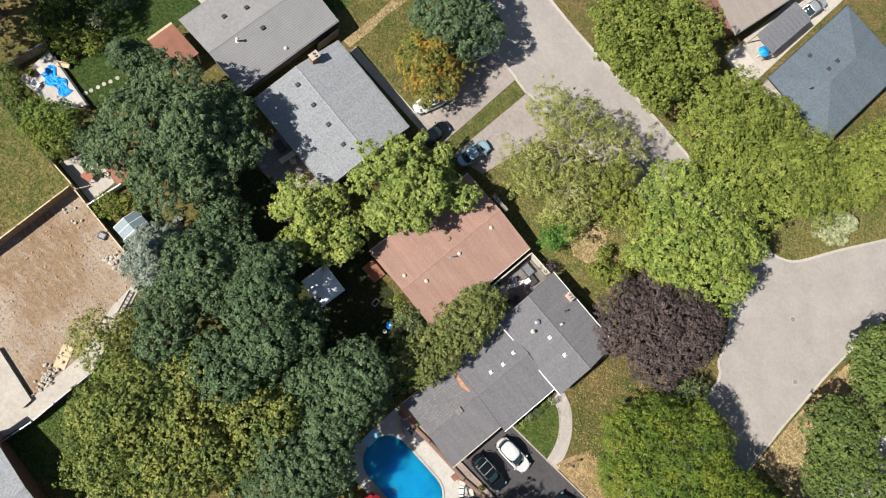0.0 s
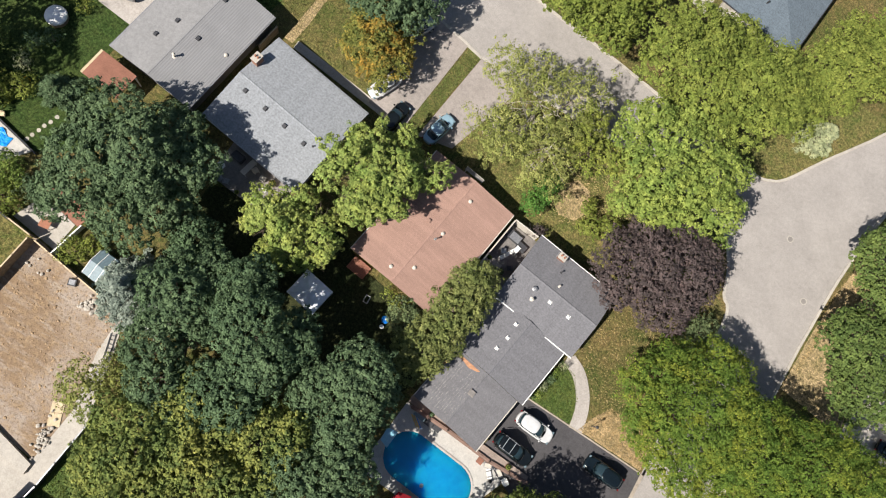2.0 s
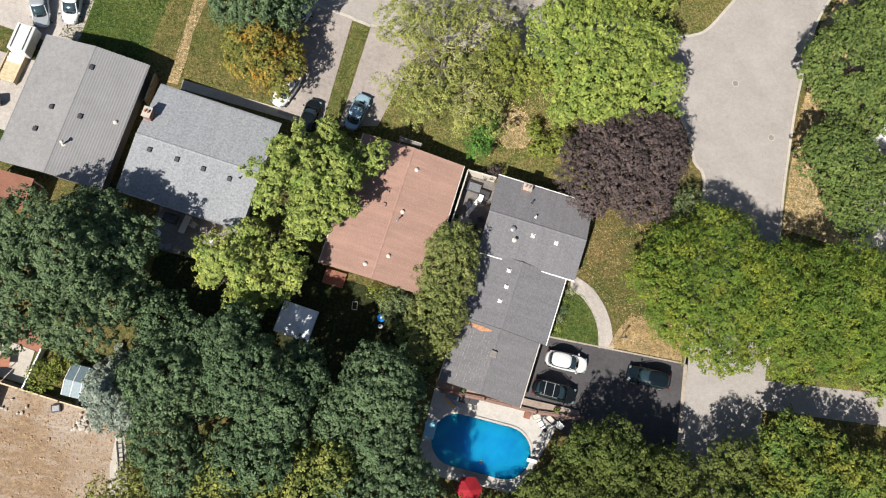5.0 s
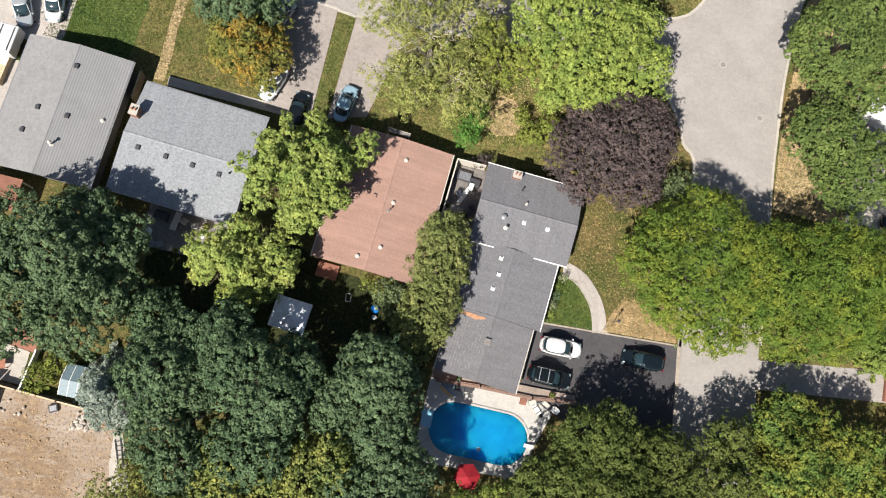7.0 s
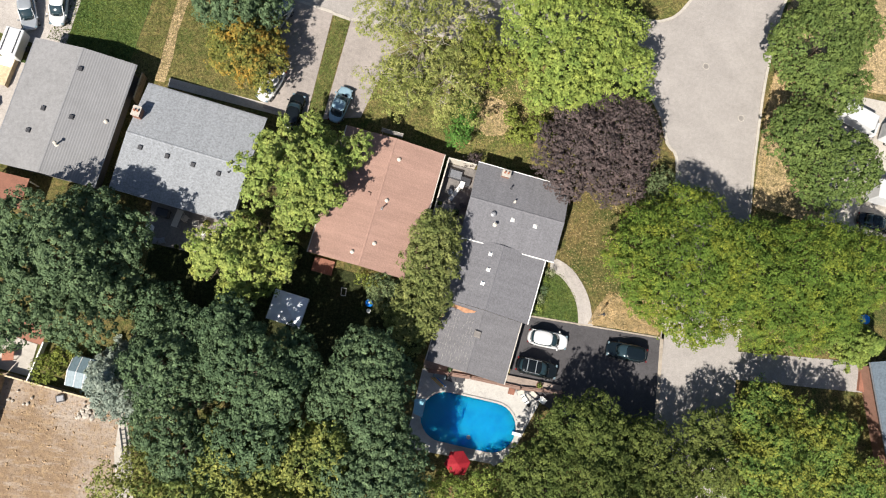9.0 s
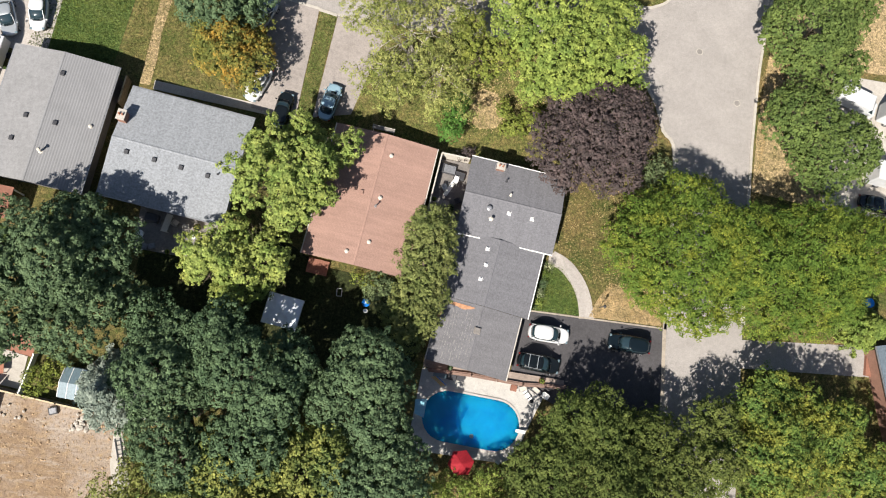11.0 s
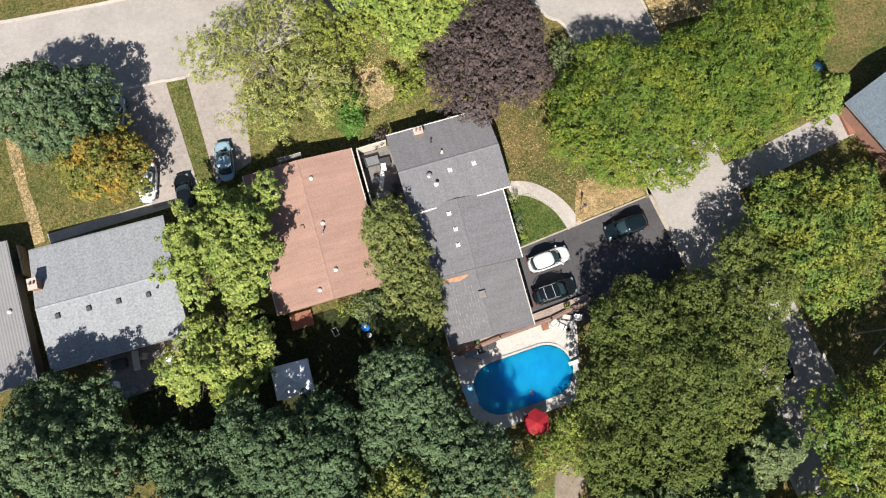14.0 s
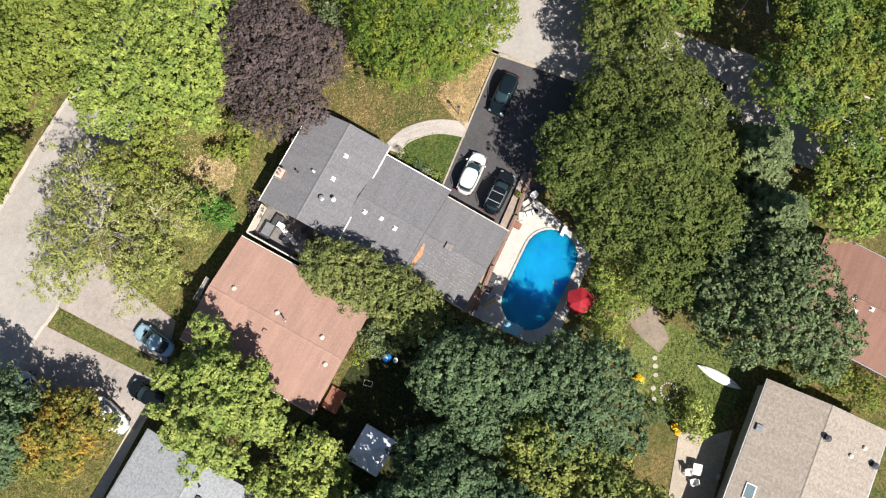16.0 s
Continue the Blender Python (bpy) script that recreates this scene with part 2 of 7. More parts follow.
M = {
    "ground": turf("ground_mat", (0.06, 0.078, 0.024), (0.17, 0.125, 0.06), 0.5),
    "lawn": turf("lawn_mat", (0.062, 0.1, 0.03), (0.11, 0.135, 0.046), 0.52),
    "lawn_dark": turf("dark_lawn_mat", (0.034, 0.06, 0.018), (0.055, 0.075, 0.024), 0.52),
    "lawn_fresh": turf("fresh_lawn_mat", (0.085, 0.112, 0.034), (0.135, 0.15, 0.055), 0.5),
    "lawn_dry": turf("dry_lawn_mat", (0.078, 0.098, 0.03), (0.195, 0.152, 0.07), 0.52),
    "lawn_straw": turf("straw_lawn_mat", (0.14, 0.12, 0.055), (0.36, 0.27, 0.165), 0.44),
    # soil and turf tone with tree shade mixed into the colour
    "shade_tinted_soil": turf("shade_tinted_soil_mat", (0.024, 0.034, 0.014), (0.042, 0.044, 0.021), 0.5),
    "asphalt_old": mineral("old_asphalt_mat", (0.3, 0.275, 0.256), 0.2, 9.0, 0.25),
    "asphalt_drive": mineral("worn_drive_mat", (0.285, 0.25, 0.228), 0.24, 9.0, 0.3, True),
    "asphalt_new": mineral("dark_drive_mat", (0.068, 0.064, 0.067), 0.28, 8.0),
    "concrete": mineral("concrete_mat", (0.4, 0.365, 0.32), 0.22),
    "concrete_white": mineral("pale_deck_mat", (0.43, 0.41, 0.38), 0.22),
    "patio": mineral("patio_mat", (0.22, 0.2, 0.185), 0.35, 6.0),
    "patio_tan": mineral("tan_patio_mat", (0.34, 0.29, 0.235), 0.25, 7.0),
    "dirt": bare_earth("dirt_mat"),
    "clod": mineral("clod_mat", (0.36, 0.25, 0.15), 0.3, 6.0, bump=0.03),
    "stone": mineral("stone_mat", (0.4, 0.36, 0.31), 0.35, 9.0),
    "stone_bed": mineral("trodden_earth_mat", (0.21, 0.168, 0.132), 0.45, 3.0),
    "court": mineral("court_paving_mat", (0.17, 0.155, 0.145), 0.35, 6.0),
    "brick_paver": mineral("paver_mat", (0.37, 0.335, 0.305), 0.25, 8.0),
    "brick_dull": mineral("weathered_brick_mat", (0.23, 0.15, 0.12), 0.35, 7.0),
    "ledge": mineral("ledge_paving_mat", (0.27, 0.215, 0.18), 0.35, 5.0),
    "brick_red": mineral("red_paver_mat", (0.24, 0.11, 0.075), 0.3, 8.0),
    "roof_main": shingles("charcoal_shingle", (0.15, 0.147, 0.157), course=0.2, vary=0.24, grain=4.6),
    "roof_worn": shingles("worn_charcoal_shingle", (0.155, 0.15, 0.157), vary=0.34, patch=0.2),
    "roof_brown": shingles("brown_shingle", (0.305, 0.19, 0.152), patch=0.2, speck=0.22),
    "roof_grey": shingles("grey_shingle", (0.235, 0.245, 0.26), course=0.22, vary=0.3, grain=4.2, speck=0.46),
    "roof_light": ribbed("light_roof", (0.215, 0.212, 0.216)),
    "roof_plain": mineral("plain_light_roof", (0.225, 0.22, 0.22), 0.1, 5.0, fleck=0.18),
    "roof_slate": shingles("slate_shingle", (0.105, 0.13, 0.155), course=0.22, vary=0.26, grain=4.2, speck=0.42),
    "roof_tan": shingles("tan_shingle", (0.27, 0.232, 0.198), course=0.26, vary=0.3, grain=3.6, speck=0.4),
    "roof_red": shingles("red_shingle", (0.208, 0.115, 0.088), speck=0.2),
    "roof_pinkgrey": shingles("pinkish_shingle", (0.3, 0.255, 0.23)),
    "tab_edge": plain("curled_tab", (0.25, 0.238, 0.23), 0.9, vary=0.3),
    "wall_brick": mineral("brick_wall_mat", (0.24, 0.13, 0.095), 0.25, 10.0),
    "wall_pale": mineral("pale_wall_mat", (0.5, 0.46, 0.4), 0.15),
    "white": plain("white_paint", (0.78, 0.77, 0.74), 0.5, vary=0.08),
    "cream": plain("cream_metal", (0.5, 0.46, 0.4), 0.5, vary=0.12),
    "metal_dark": plain("dark_metal", (0.05, 0.05, 0.055), 0.5),
    "metal_grey": plain("grey_metal", (0.32, 0.32, 0.33), 0.4, 0.6),
    "wood_fence": plain("fence_wood", (0.24, 0.18, 0.12), 0.85, vary=0.35, scale=3.0),
    "wood_pale": plain("pale_wood", (0.5, 0.4, 0.26), 0.8, vary=0.2, scale=3.0),
    "sheathing": plain("bare_sheathing", (0.4, 0.21, 0.12), 0.85, vary=0.3, scale=3.0),
    "terracotta": plain("terracotta_mat", (0.3, 0.13, 0.08), 0.8),
    "bark": plain("bark_mat", (0.13, 0.1, 0.075), 0.9, vary=0.4, scale=5.0),
    "bark_pale": plain("pale_bark_mat", (0.34, 0.3, 0.25), 0.9, vary=0.3, scale=5.0),
    "blue_tarp": plain("blue_tarp_mat", (0.01, 0.25, 0.75), 0.4, vary=0.3),
    "blue_plastic": plain("blue_plastic_mat", (0.01, 0.17, 0.6), 0.3, vary=0.1),
    "red_cloth": plain("red_cloth_mat", (0.24, 0.009, 0.017), 0.8, vary=0.2),
    "tent_cloth": plain("tent_cloth_mat", (0.78, 0.8, 0.84), 0.75, vary=0.1, scale=2.0),
    "yellow_flower": plain("yellow_flower_mat", (0.75, 0.42, 0.01), 0.7, vary=0.3),
    "poly": plain("polycarbonate_mat", (0.13, 0.18, 0.205), 0.4, vary=0.2, spec=0.12),
    "teal_plastic": plain("teal_plastic_mat", (0.05, 0.2, 0.24), 0.5),
    "rubber": plain("tyre_rubber", (0.02, 0.02, 0.021), 0.8),
    "glass_dark": glass("dark_glass", (0.018, 0.034, 0.042)),
    "water": water("pool_water"),
    "pool_wall": plain("pool_liner", (0.25, 0.5, 0.62), 0.4, vary=0.1),
    "car_white": paint("white_car_paint", (0.52, 0.52, 0.52)),
    "car_black": paint("black_car_paint", (0.006, 0.008, 0.009), 0.15),
    "car_green": paint("dark_teal_car_paint", (0.005, 0.009, 0.012), 0.15, 0.0),
    "car_blue": paint("pale_blue_car_paint", (0.25, 0.37, 0.44), 0.25, 0.15),
    "car_silver": paint("silver_car_paint", (0.45, 0.47, 0.48), 0.25, 0.5),
    "lamp_red": paint("tail_lamp_red", (0.16, 0.01, 0.01)),
    "leaf_dark": leaves("dark_maple_leaf", (0.08, 0.126, 0.07), (0.125, 0.182, 0.1)),
    "leaf_mid": leaves("green_leaf", (0.143, 0.208, 0.053), (0.232, 0.284, 0.072)),
    "leaf_green": leaves("linden_leaf", (0.102, 0.146, 0.046), (0.15, 0.194, 0.058)),
    "leaf_lime": leaves("lime_leaf", (0.15, 0.19, 0.042), (0.21, 0.238, 0.058)),
    "leaf_street": leaves("street_tree_leaf", (0.073, 0.132, 0.036), (0.119, 0.181, 0.044), (0.195, 0.208, 0.042), 0.53),
    "leaf_locust": leaves("locust_leaf", (0.077, 0.131, 0.025), (0.11, 0.164, 0.03), (0.185, 0.212, 0.034), 0.56),
    "leaf_bright": leaves("bright_garden_leaf", (0.193, 0.263, 0.072), (0.323, 0.361, 0.112), (0.32, 0.345, 0.095), 0.61),
    "leaf_olive": leaves("olive_leaf", (0.078, 0.107, 0.03), (0.128, 0.154, 0.046)),
    "leaf_sage": leaves("sage_leaf", (0.15, 0.175, 0.06), (0.23, 0.24, 0.09)),
    "leaf_gold": leaves("yellowing_leaf", (0.1, 0.145, 0.05), (0.165, 0.2, 0.06), (0.225, 0.24, 0.07), 0.53),
    "leaf_autumn": leaves("autumn_leaf", (0.135, 0.155, 0.045), (0.2, 0.2, 0.055), (0.35, 0.21, 0.045), 0.57),
    "leaf_purple": leaves("purple_leaf", (0.064, 0.049, 0.052), (0.098, 0.074, 0.077), sheen=0.35),
    "leaf_blue": leaves("blue_spruce_leaf", (0.17, 0.21, 0.19), (0.27, 0.31, 0.285)),
    "leaf_spruce": leaves("spruce_leaf", (0.116, 0.156, 0.079), (0.166, 0.21, 0.106)),
    "leaf_cedar": leaves("cedar_leaf", (0.085, 0.19, 0.04), (0.125, 0.24, 0.055)),
    "leaf_pale": leaves("pale_leaf", (0.195, 0.226, 0.065), (0.28, 0.287, 0.104)),
    "leaf_white": leaves("silvery_leaf", (0.25, 0.28, 0.17), (0.36, 0.38, 0.24)),
    "leaf_litter": leaves("fallen_leaf", (0.36, 0.26, 0.14), (0.5, 0.37, 0.22)),
    "grass_blade": leaves("grass_blade_mat", (0.07, 0.105, 0.024), (0.12, 0.14, 0.035)),
    "grass_dry": leaves("dry_blade_mat", (0.12, 0.118, 0.045), (0.19, 0.162, 0.075)),
}

# ---- mesh helpers ----


def part(name, bm, material, parent=None, label="", bevel=0.0):
    """Links a bmesh as one mesh object, under a thing or a part."""
    if bevel:
        bmesh.ops.bevel(bm, geom=bm.edges[:], offset=bevel, segments=1, affect="EDGES")
    me = bpy.data.meshes.new(name)
    bm.to_mesh(me)
    bm.free()
    me.materials.append(M[material])
    ob = new(name, me)
    ob.parent = parent
    if label:
        tagged(ob, label)
    return ob


def thing(name, m, label, category, group="", kind=""):
    ob = new(name)
    ob.empty_display_size = 0.3
    ob.matrix_basis = m
    return tagged(ob, label, category, group, kind)


def B():
    return bmesh.new()


def hexa(bm, pts):
    """A solid from four points below and four above, both anticlockwise."""
    v = [bm.verts.new(p) for p in pts]
    for q in ((3, 2, 1, 0), (4, 5, 6, 7), (0, 1, 5, 4), (1, 2, 6, 5), (2, 3, 7, 6), (3, 0, 4, 7)):
        bm.faces.new([v[i] for i in q])
    return bm


def box(bm, x0, x1, y0, y1, z0, z1):
    return hexa(bm, [(x0, y0, z0), (x1, y0, z0), (x1, y1, z0), (x0, y1, z0), (x0, y0, z1), (x1, y0, z1), (x1, y1, z1), (x0, y1, z1)])


def prism(bm, poly, z0, z1):
    area = sum(a[0] * b[1] - b[0] * a[1] for a, b in zip(poly, poly[1:] + poly[:1]))
    poly = poly if area > 0 else poly[::-1]
    lo = [bm.verts.new((x, y, z0)) for x, y in poly]
    hi = [bm.verts.new((x, y, z1)) for x, y in poly]
    bm.faces.new(lo[::-1])
    bm.faces.new(hi)
    for i in range(len(poly)):
        j = (i + 1) % len(poly)
        bm.faces.new((lo[i], lo[j], hi[j], hi[i]))
    return bm


def frustum(bm, a, b, ra, rb, seg=8):
    """A tapered round bar from a to b."""
    a, b = Vector(a), Vector(b)
    q = (b - a).to_track_quat("Z", "Y")
    rings = []
    for c, r in ((a, ra), (b, rb)):
        rings.append([bm.verts.new(c + q @ Vector((r * math.cos(k * math.tau / seg), r * math.sin(k * math.tau / seg), 0))) for k in range(seg)])
    for k in range(seg):
        j = (k + 1) % seg
        bm.faces.new((rings[0][k], rings[0][j], rings[1][j], rings[1][k]))
    bm.faces.new(rings[0][::-1])
    bm.faces.new(rings[1])
    return bm


def ribbon(line, width):
    """The outline of a strip to the left of a line of points."""
    pts, side = [Vector(p) for p in line], []
    for i, p in enumerate(pts):
        d = (pts[min(i + 1, len(pts) - 1)] - pts[max(i - 1, 0)]).normalized()
        side.append(p + Vector((-d.y, d.x)) * width)
    return [tuple(p) for p in pts] + [tuple(p) for p in reversed(side)]


def smooth_line(pts, steps=4):
    """A rounded line through points."""
    out = []
    for i in range(len(pts) - 1):
        p0, p1, p2, p3 = (np.array(pts[min(max(k, 0), len(pts) - 1)], float) for k in (i - 1, i, i + 1, i + 2))
        for s in range(steps):
            u = s / steps
            out.append(tuple(0.5 * (2 * p1 + (p2 - p0) * u + (2 * p0 - 5 * p1 + 4 * p2 - p3) * u * u + (3 * p1 - p0 - 3 * p2 + p3) * u**3)))
    return out + [tuple(pts[-1])]


LAYER = [0]


def setting(name, poly, z, material, label, category, base=-0.05):
    LAYER[0] += 1
    z += 0.0045 * (LAYER[0] % 7)
    ob = part(name, prism(B(), poly, base, z), material)
    return tagged(ob, label, category, kind="structure")


# ---- ground, roads and drives ----
g = B()
prism(g, [(-2500, -2500), (2500, -2500), (2500, 2500), (-2500, 2500)], -1.0, 0.0)
tagged(part("ground", g, "ground"), "patchy suburban grass and soil reaching the horizon", "ground", kind="structure")

west = smooth_line([(32.6, -90), (32.5, 3), (32.0, 9), (32.2, 28), (30.6, 31.5), (29.3, 35), (26.0, 38.6), (18, 40.2)], 4)
south = smooth_line([(18, 40.2), (8, 39.6), (-5, 38.9), (-16, 40.3), (-60, 47), (-160, 62)], 3)
north = smooth_line([(-160, 73), (-60, 57.5), (-19, 50.7), (-8, 49.2), (6, 48.2), (20, 46.8), (26.5, 46.1), (28.8, 46.6), (30.6, 48.1), (33.4, 52.7), (37.5, 58.9), (50, 78), (90, 130)], 3)
east = smooth_line([(99, 124), (58, 72), (47.5, 60), (43.6, 53), (42.4, 47), (41.6, 41), (41.2, 34), (41.0, 28), (41.0, 10.3), (41.1, 7), (41.3, -90)], 4)
road = B()
hub = west[1:] + south[1:] + north + east
prism(road, hub, -0.05, 0.012)
bmesh.ops.triangulate(road, faces=[f for f in road.faces if len(f.verts) > 4])
tagged(part("road", road, "asphalt_old"), "pale worn asphalt street with fine cracks", "road", kind="structure")


def kerb(line):
    """Concrete kerb stones along a line."""
    k = B()
    rim = ribbon(line, 0.32)
    n = len(line)
    rows = [[k.verts.new((*rim[i if side == 0 else 2 * n - 1 - i], z)) for side, z in ((0, -0.05), (0, 0.12), (1, 0.12), (1, -0.05))] for i in range(n)]
    for r0, r1 in zip(rows, rows[1:]):
        for a in range(4):
            b = (a + 1) % 4
            k.faces.new((r0[a], r1[a], r1[b], r0[b]))
    k.faces.new(rows[0])
    k.faces.new(rows[-1][::-1])
    bmesh.ops.recalc_face_normals(k, faces=k.faces[:])
    tagged(part("kerb", k, "concrete"), "pale concrete kerb along the street", "kerb", kind="structure")


kerb([p for p in west if 9.5 < p[1]])
kerb([p for p in west if p[1] < 0.5])
kerb([p for p in south if p[0] > -2.0])
kerb([(-8.0, 39.0), (-10.1, 39.35)])
kerb([p for p in south if p[0] < -15.3])
kerb(north)
setting("kerb_flush", [(-15.2, 40.2), (-10.1, 39.47), (-10.14, 39.15), (-15.25, 39.88)], 0.05, "concrete", "flush pale kerb across a driveway mouth", "kerb")
setting("kerb_flush", [(-7.98, 39.12), (-2.0, 38.98), (-2.02, 38.66), (-8.0, 38.8)], 0.05, "concrete", "flush pale kerb across a driveway mouth", "kerb")
kerb([p for p in east if p[1] > 9.2])
kerb([p for p in east if p[1] < 5.4])

setting("driveway_1", [(16.3, 8.75), (32.0, 8.7), (32.3, -1.0), (24, -2.0), (15.6, 1.2)], 0.03, "asphalt_new", "dark sealed asphalt driveway beside the charcoal house", "driveway")
setting("driveway_edge", [(31.95, 8.75), (32.35, 8.75), (32.65, -1.0), (32.25, -1.0)], 0.04, "patio_tan", "narrow concrete strip closing the dark driveway", "edging")
setting("driveway_2", [(-15.2, 40.1), (-10.1, 39.4), (-10.75, 26.0), (-15.6, 26.6)], 0.03, "asphalt_drive", "worn grey asphalt driveway in tree shade", "driveway")
setting("driveway_3", [(-7.95, 39.1), (-2.0, 38.9), (-4.9, 27.6), (-8.95, 26.6)], 0.03, "asphalt_drive", "worn grey asphalt driveway with patched cracks", "driveway")
setting("driveway_4", [(41.0, 8.7), (56.0, 9.9), (56.9, 6.5), (41.0, 5.6)], 0.03, "asphalt_old", "grey driveway leading to the slate-roofed house", "driveway")
setting("driveway_5", [(-47, 48), (-36.5, 46), (-37.5, 28.6), (-48, 30)], 0.03, "brick_paver", "pale concrete driveway beside the light-roofed house", "driveway")
setting("driveway_6", [(50, 25), (68, 23.5), (68, 42), (51, 42)], 0.025, "concrete", "pale concrete parking area behind roadside trees", "driveway")
setting("verge", [(41.5, 25.8), (50, 25), (51, 42), (46, 42.4), (41.8, 33.6)], 0.02, "lawn_straw", "straw-coloured verge with leaf litter under trees", "lawn")

setting("lawn_1", [(18.3, 24.3), (20.2, 25), (30, 31), (31.3, 26), (31.6, 9.2), (25.3, 9.0), (24.2, 11.2), (22, 14.4), (19.2, 15.6)], 0.02, "ground", "half-dry front lawn with straw patches", "lawn")
setting("lawn_2", [(17.6, 8.9), (22.5, 8.95), (22.0, 11.7), (20.2, 14.1), (18.3, 14.4)], 0.03, "lawn", "small green lawn inside the curved walk", "lawn")
setting("lawn_3", [(23.6, 9.0), (31.7, 9.0), (31.6, 12), (25.6, 12.6), (24.4, 11)], 0.026, "lawn_straw", "straw-coloured dry grass along the driveway", "lawn")
setting("lawn_4", [(-30.5, 28.2), (-15.7, 26.8), (-15.2, 39.8), (-24, 41), (-29, 41.6)], 0.02, "lawn_dry", "dry front lawn of the grey-roofed house", "lawn")
setting("lawn_5", [(-9.9, 39.2), (-8.1, 38.9), (-9.1, 26.9), (-10.6, 27.1)], 0.035, "lawn_fresh", "narrow green grass strip between two driveways", "lawn")
setting("lawn_6", [(-40, 29.5), (-30.6, 28.3), (-29.2, 41.8), (-36, 44)], 0.022, "lawn", "green front lawn of the light-roofed house", "lawn")
setting("worn_strip", [(-27.5, 27.4), (-26.4, 27.4), (-26.2, 30.4), (-26.3, 33.4), (-26.0, 36.6), (-25.4, 40.8), (-26.8, 40.9), (-27.2, 36.4), (-27.3, 32.6), (-27.4, 30.0)], 0.03, "lawn_straw", "worn straw-coloured strip between two front lawns", "lawn")
setting("lawn_7", [(-4.6, 27.6), (-2, 38.4), (10, 39), (22, 39.4), (27, 37.5), (29.3, 32.5), (20, 25.5), (8.4, 24.4), (5, 24.6)], 0.02, "lawn_dry", "dry yellow-green lawn under the street trees", "lawn")
setting("lawn_8", [(-48.2, 3.0), (-40.7, 1.6), (-36, 5), (-36, 10), (-41, 11), (-41.2, 15), (-40.6, 27), (-58, 27), (-56, 6)], 0.02, "lawn_dark", "clipped dark green back lawn", "lawn")
setting("lawn_9", [(-35.2, -5.6), (-38, -5.6), (-47.5, -4.8), (-62, -3), (-62, -30), (-36.8, -26)], 0.02, "lawn_dry", "open lawn beyond the board fence, partly dry", "lawn")
setting("lawn_10", [(-19.2, -17.4), (-8, -16), (-6, -27), (-12, -27.5), (-20, -28.6)], 0.02, "lawn", "green back lawn below the concrete wall", "lawn")
setting("lawn_11", [(4, -14), (12.5, -13.5), (13, -23.5), (9, -24.5), (4.5, -24)], 0.02, "lawn_fresh", "sunlit yellow-green back garden lawn with a round bed", "lawn")
# the maples' shade is partly put into this ground's dark colour
setting("lawn_12", [(-12, 13.8), (-5.2, 10.5), (3.2, 9.8), (6, 4), (4, -2), (-14, -1), (-24, 1), (-24, 9)], 0.015, "shade_tinted_soil", "back yard grass and soil, coloured darker for tree shade", "lawn")
setting("lawn_13", [(26.4, 46.2), (28.75, 46.65), (30.55, 48.15), (33.35, 52.75), (40, 62.8), (26, 62), (20, 52), (20, 46.9)], 0.02, "lawn_dry", "grass corner inside the street bend", "lawn")
setting("lawn_14", [(42, 9.5), (56, 10.8), (58, 22), (42, 25.5)], 0.02, "lawn_dry", "dry grass and leaf litter beside the street", "lawn")
setting("lawn_15", [(41.8, 33.6), (46, 42.5), (60, 43), (62, 70), (48.3, 60), (44, 52)], 0.02, "lawn_straw", "straw-coloured verge with fallen leaves", "lawn")

setting("bare_patch", [(8.0, 29.0), (9.4, 28.2), (11.2, 28.6), (12.2, 30.6), (11.0, 32.6), (9.2, 33.0), (8.0, 31.6)], 0.03, "lawn_straw", "bare straw-coloured patch beside the cedar", "lawn")

# dirt lot
setting("lot", [(-35.0, -5.4), (-22.8, -7.1), (-21.2, -11), (-21.0, -17.4), (-21.4, -23.0), (-27.2, -22.4), (-36.6, -26)], 0.03, "dirt", "bare brown dirt lot with clods and pale dust", "lot")
setting("pavement_1", [(-23.1, -7.1), (-22.0, -9), (-19.3, -17.2), (-19.7, -24.4), (-20.6, -28.3), (-27.6, -29), (-27.4, -22.7), (-21.45, -23.2), (-21.2, -17.4), (-22.8, -11.5)], 0.06, "concrete", "pale concrete strip round the dirt lot", "pavement")
setting("pavement_2", [(-48.3, 2.8), (-40.8, 1.45), (-42.7, -1.2), (-47.9, -1.5)], 0.08, "concrete_white", "white concrete deck in the back yard", "patio")
setting("pavement_3", [(-38.0, -4.9), (-36.9, -1.5), (-32.5, -2.3), (-32.6, -5.5)], 0.08, "concrete", "pale concrete terrace by the fence", "patio")
setting("pavement_4", [(-37.4, -1.4), (-36.2, 0.6), (-31.5, 0), (-32.2, -2.3)], 0.06, "brick_red", "red brick terrace under the maple", "patio")
setting("pavement_5", [(-24.8, 14.4), (-16.6, 13.4), (-17.2, 9.4), (-24.7, 9.8)], 0.05, "patio", "weathered grey stone patio behind the grey-roofed house", "patio")
setting("pavement_6", [(5.4, 24.2), (8.9, 24.0), (8.0, 15.4), (4.6, 15.6)], 0.05, "court", "narrow sunlit side court between two houses", "patio")
setting("pavement_7", [(-26.0, 28.0), (-11.2, 26.9), (-11.2, 25.9), (-26, 27.0)], 0.05, "concrete", "concrete walk along the grey-roofed house", "pavement")
setting("pavement_8", [(11.4, -12.4), (12.6, -12.2), (13.2, -13.4), (13.8, -14.6), (12.2, -15.9), (11.3, -16.8), (9.7, -16.3), (10.4, -14.4)], 0.028, "stone_bed", "bare trodden earth patch beneath trees", "ground")
setting("pavement_9", [(-2.4, -21.4), (3.6, -20.4), (4.1, -22.9), (5.6, -24.9), (-2.4, -25.3)], 0.05, "patio_tan", "tan paved patio beside the tan-roofed house", "patio")

# ---- trees ----


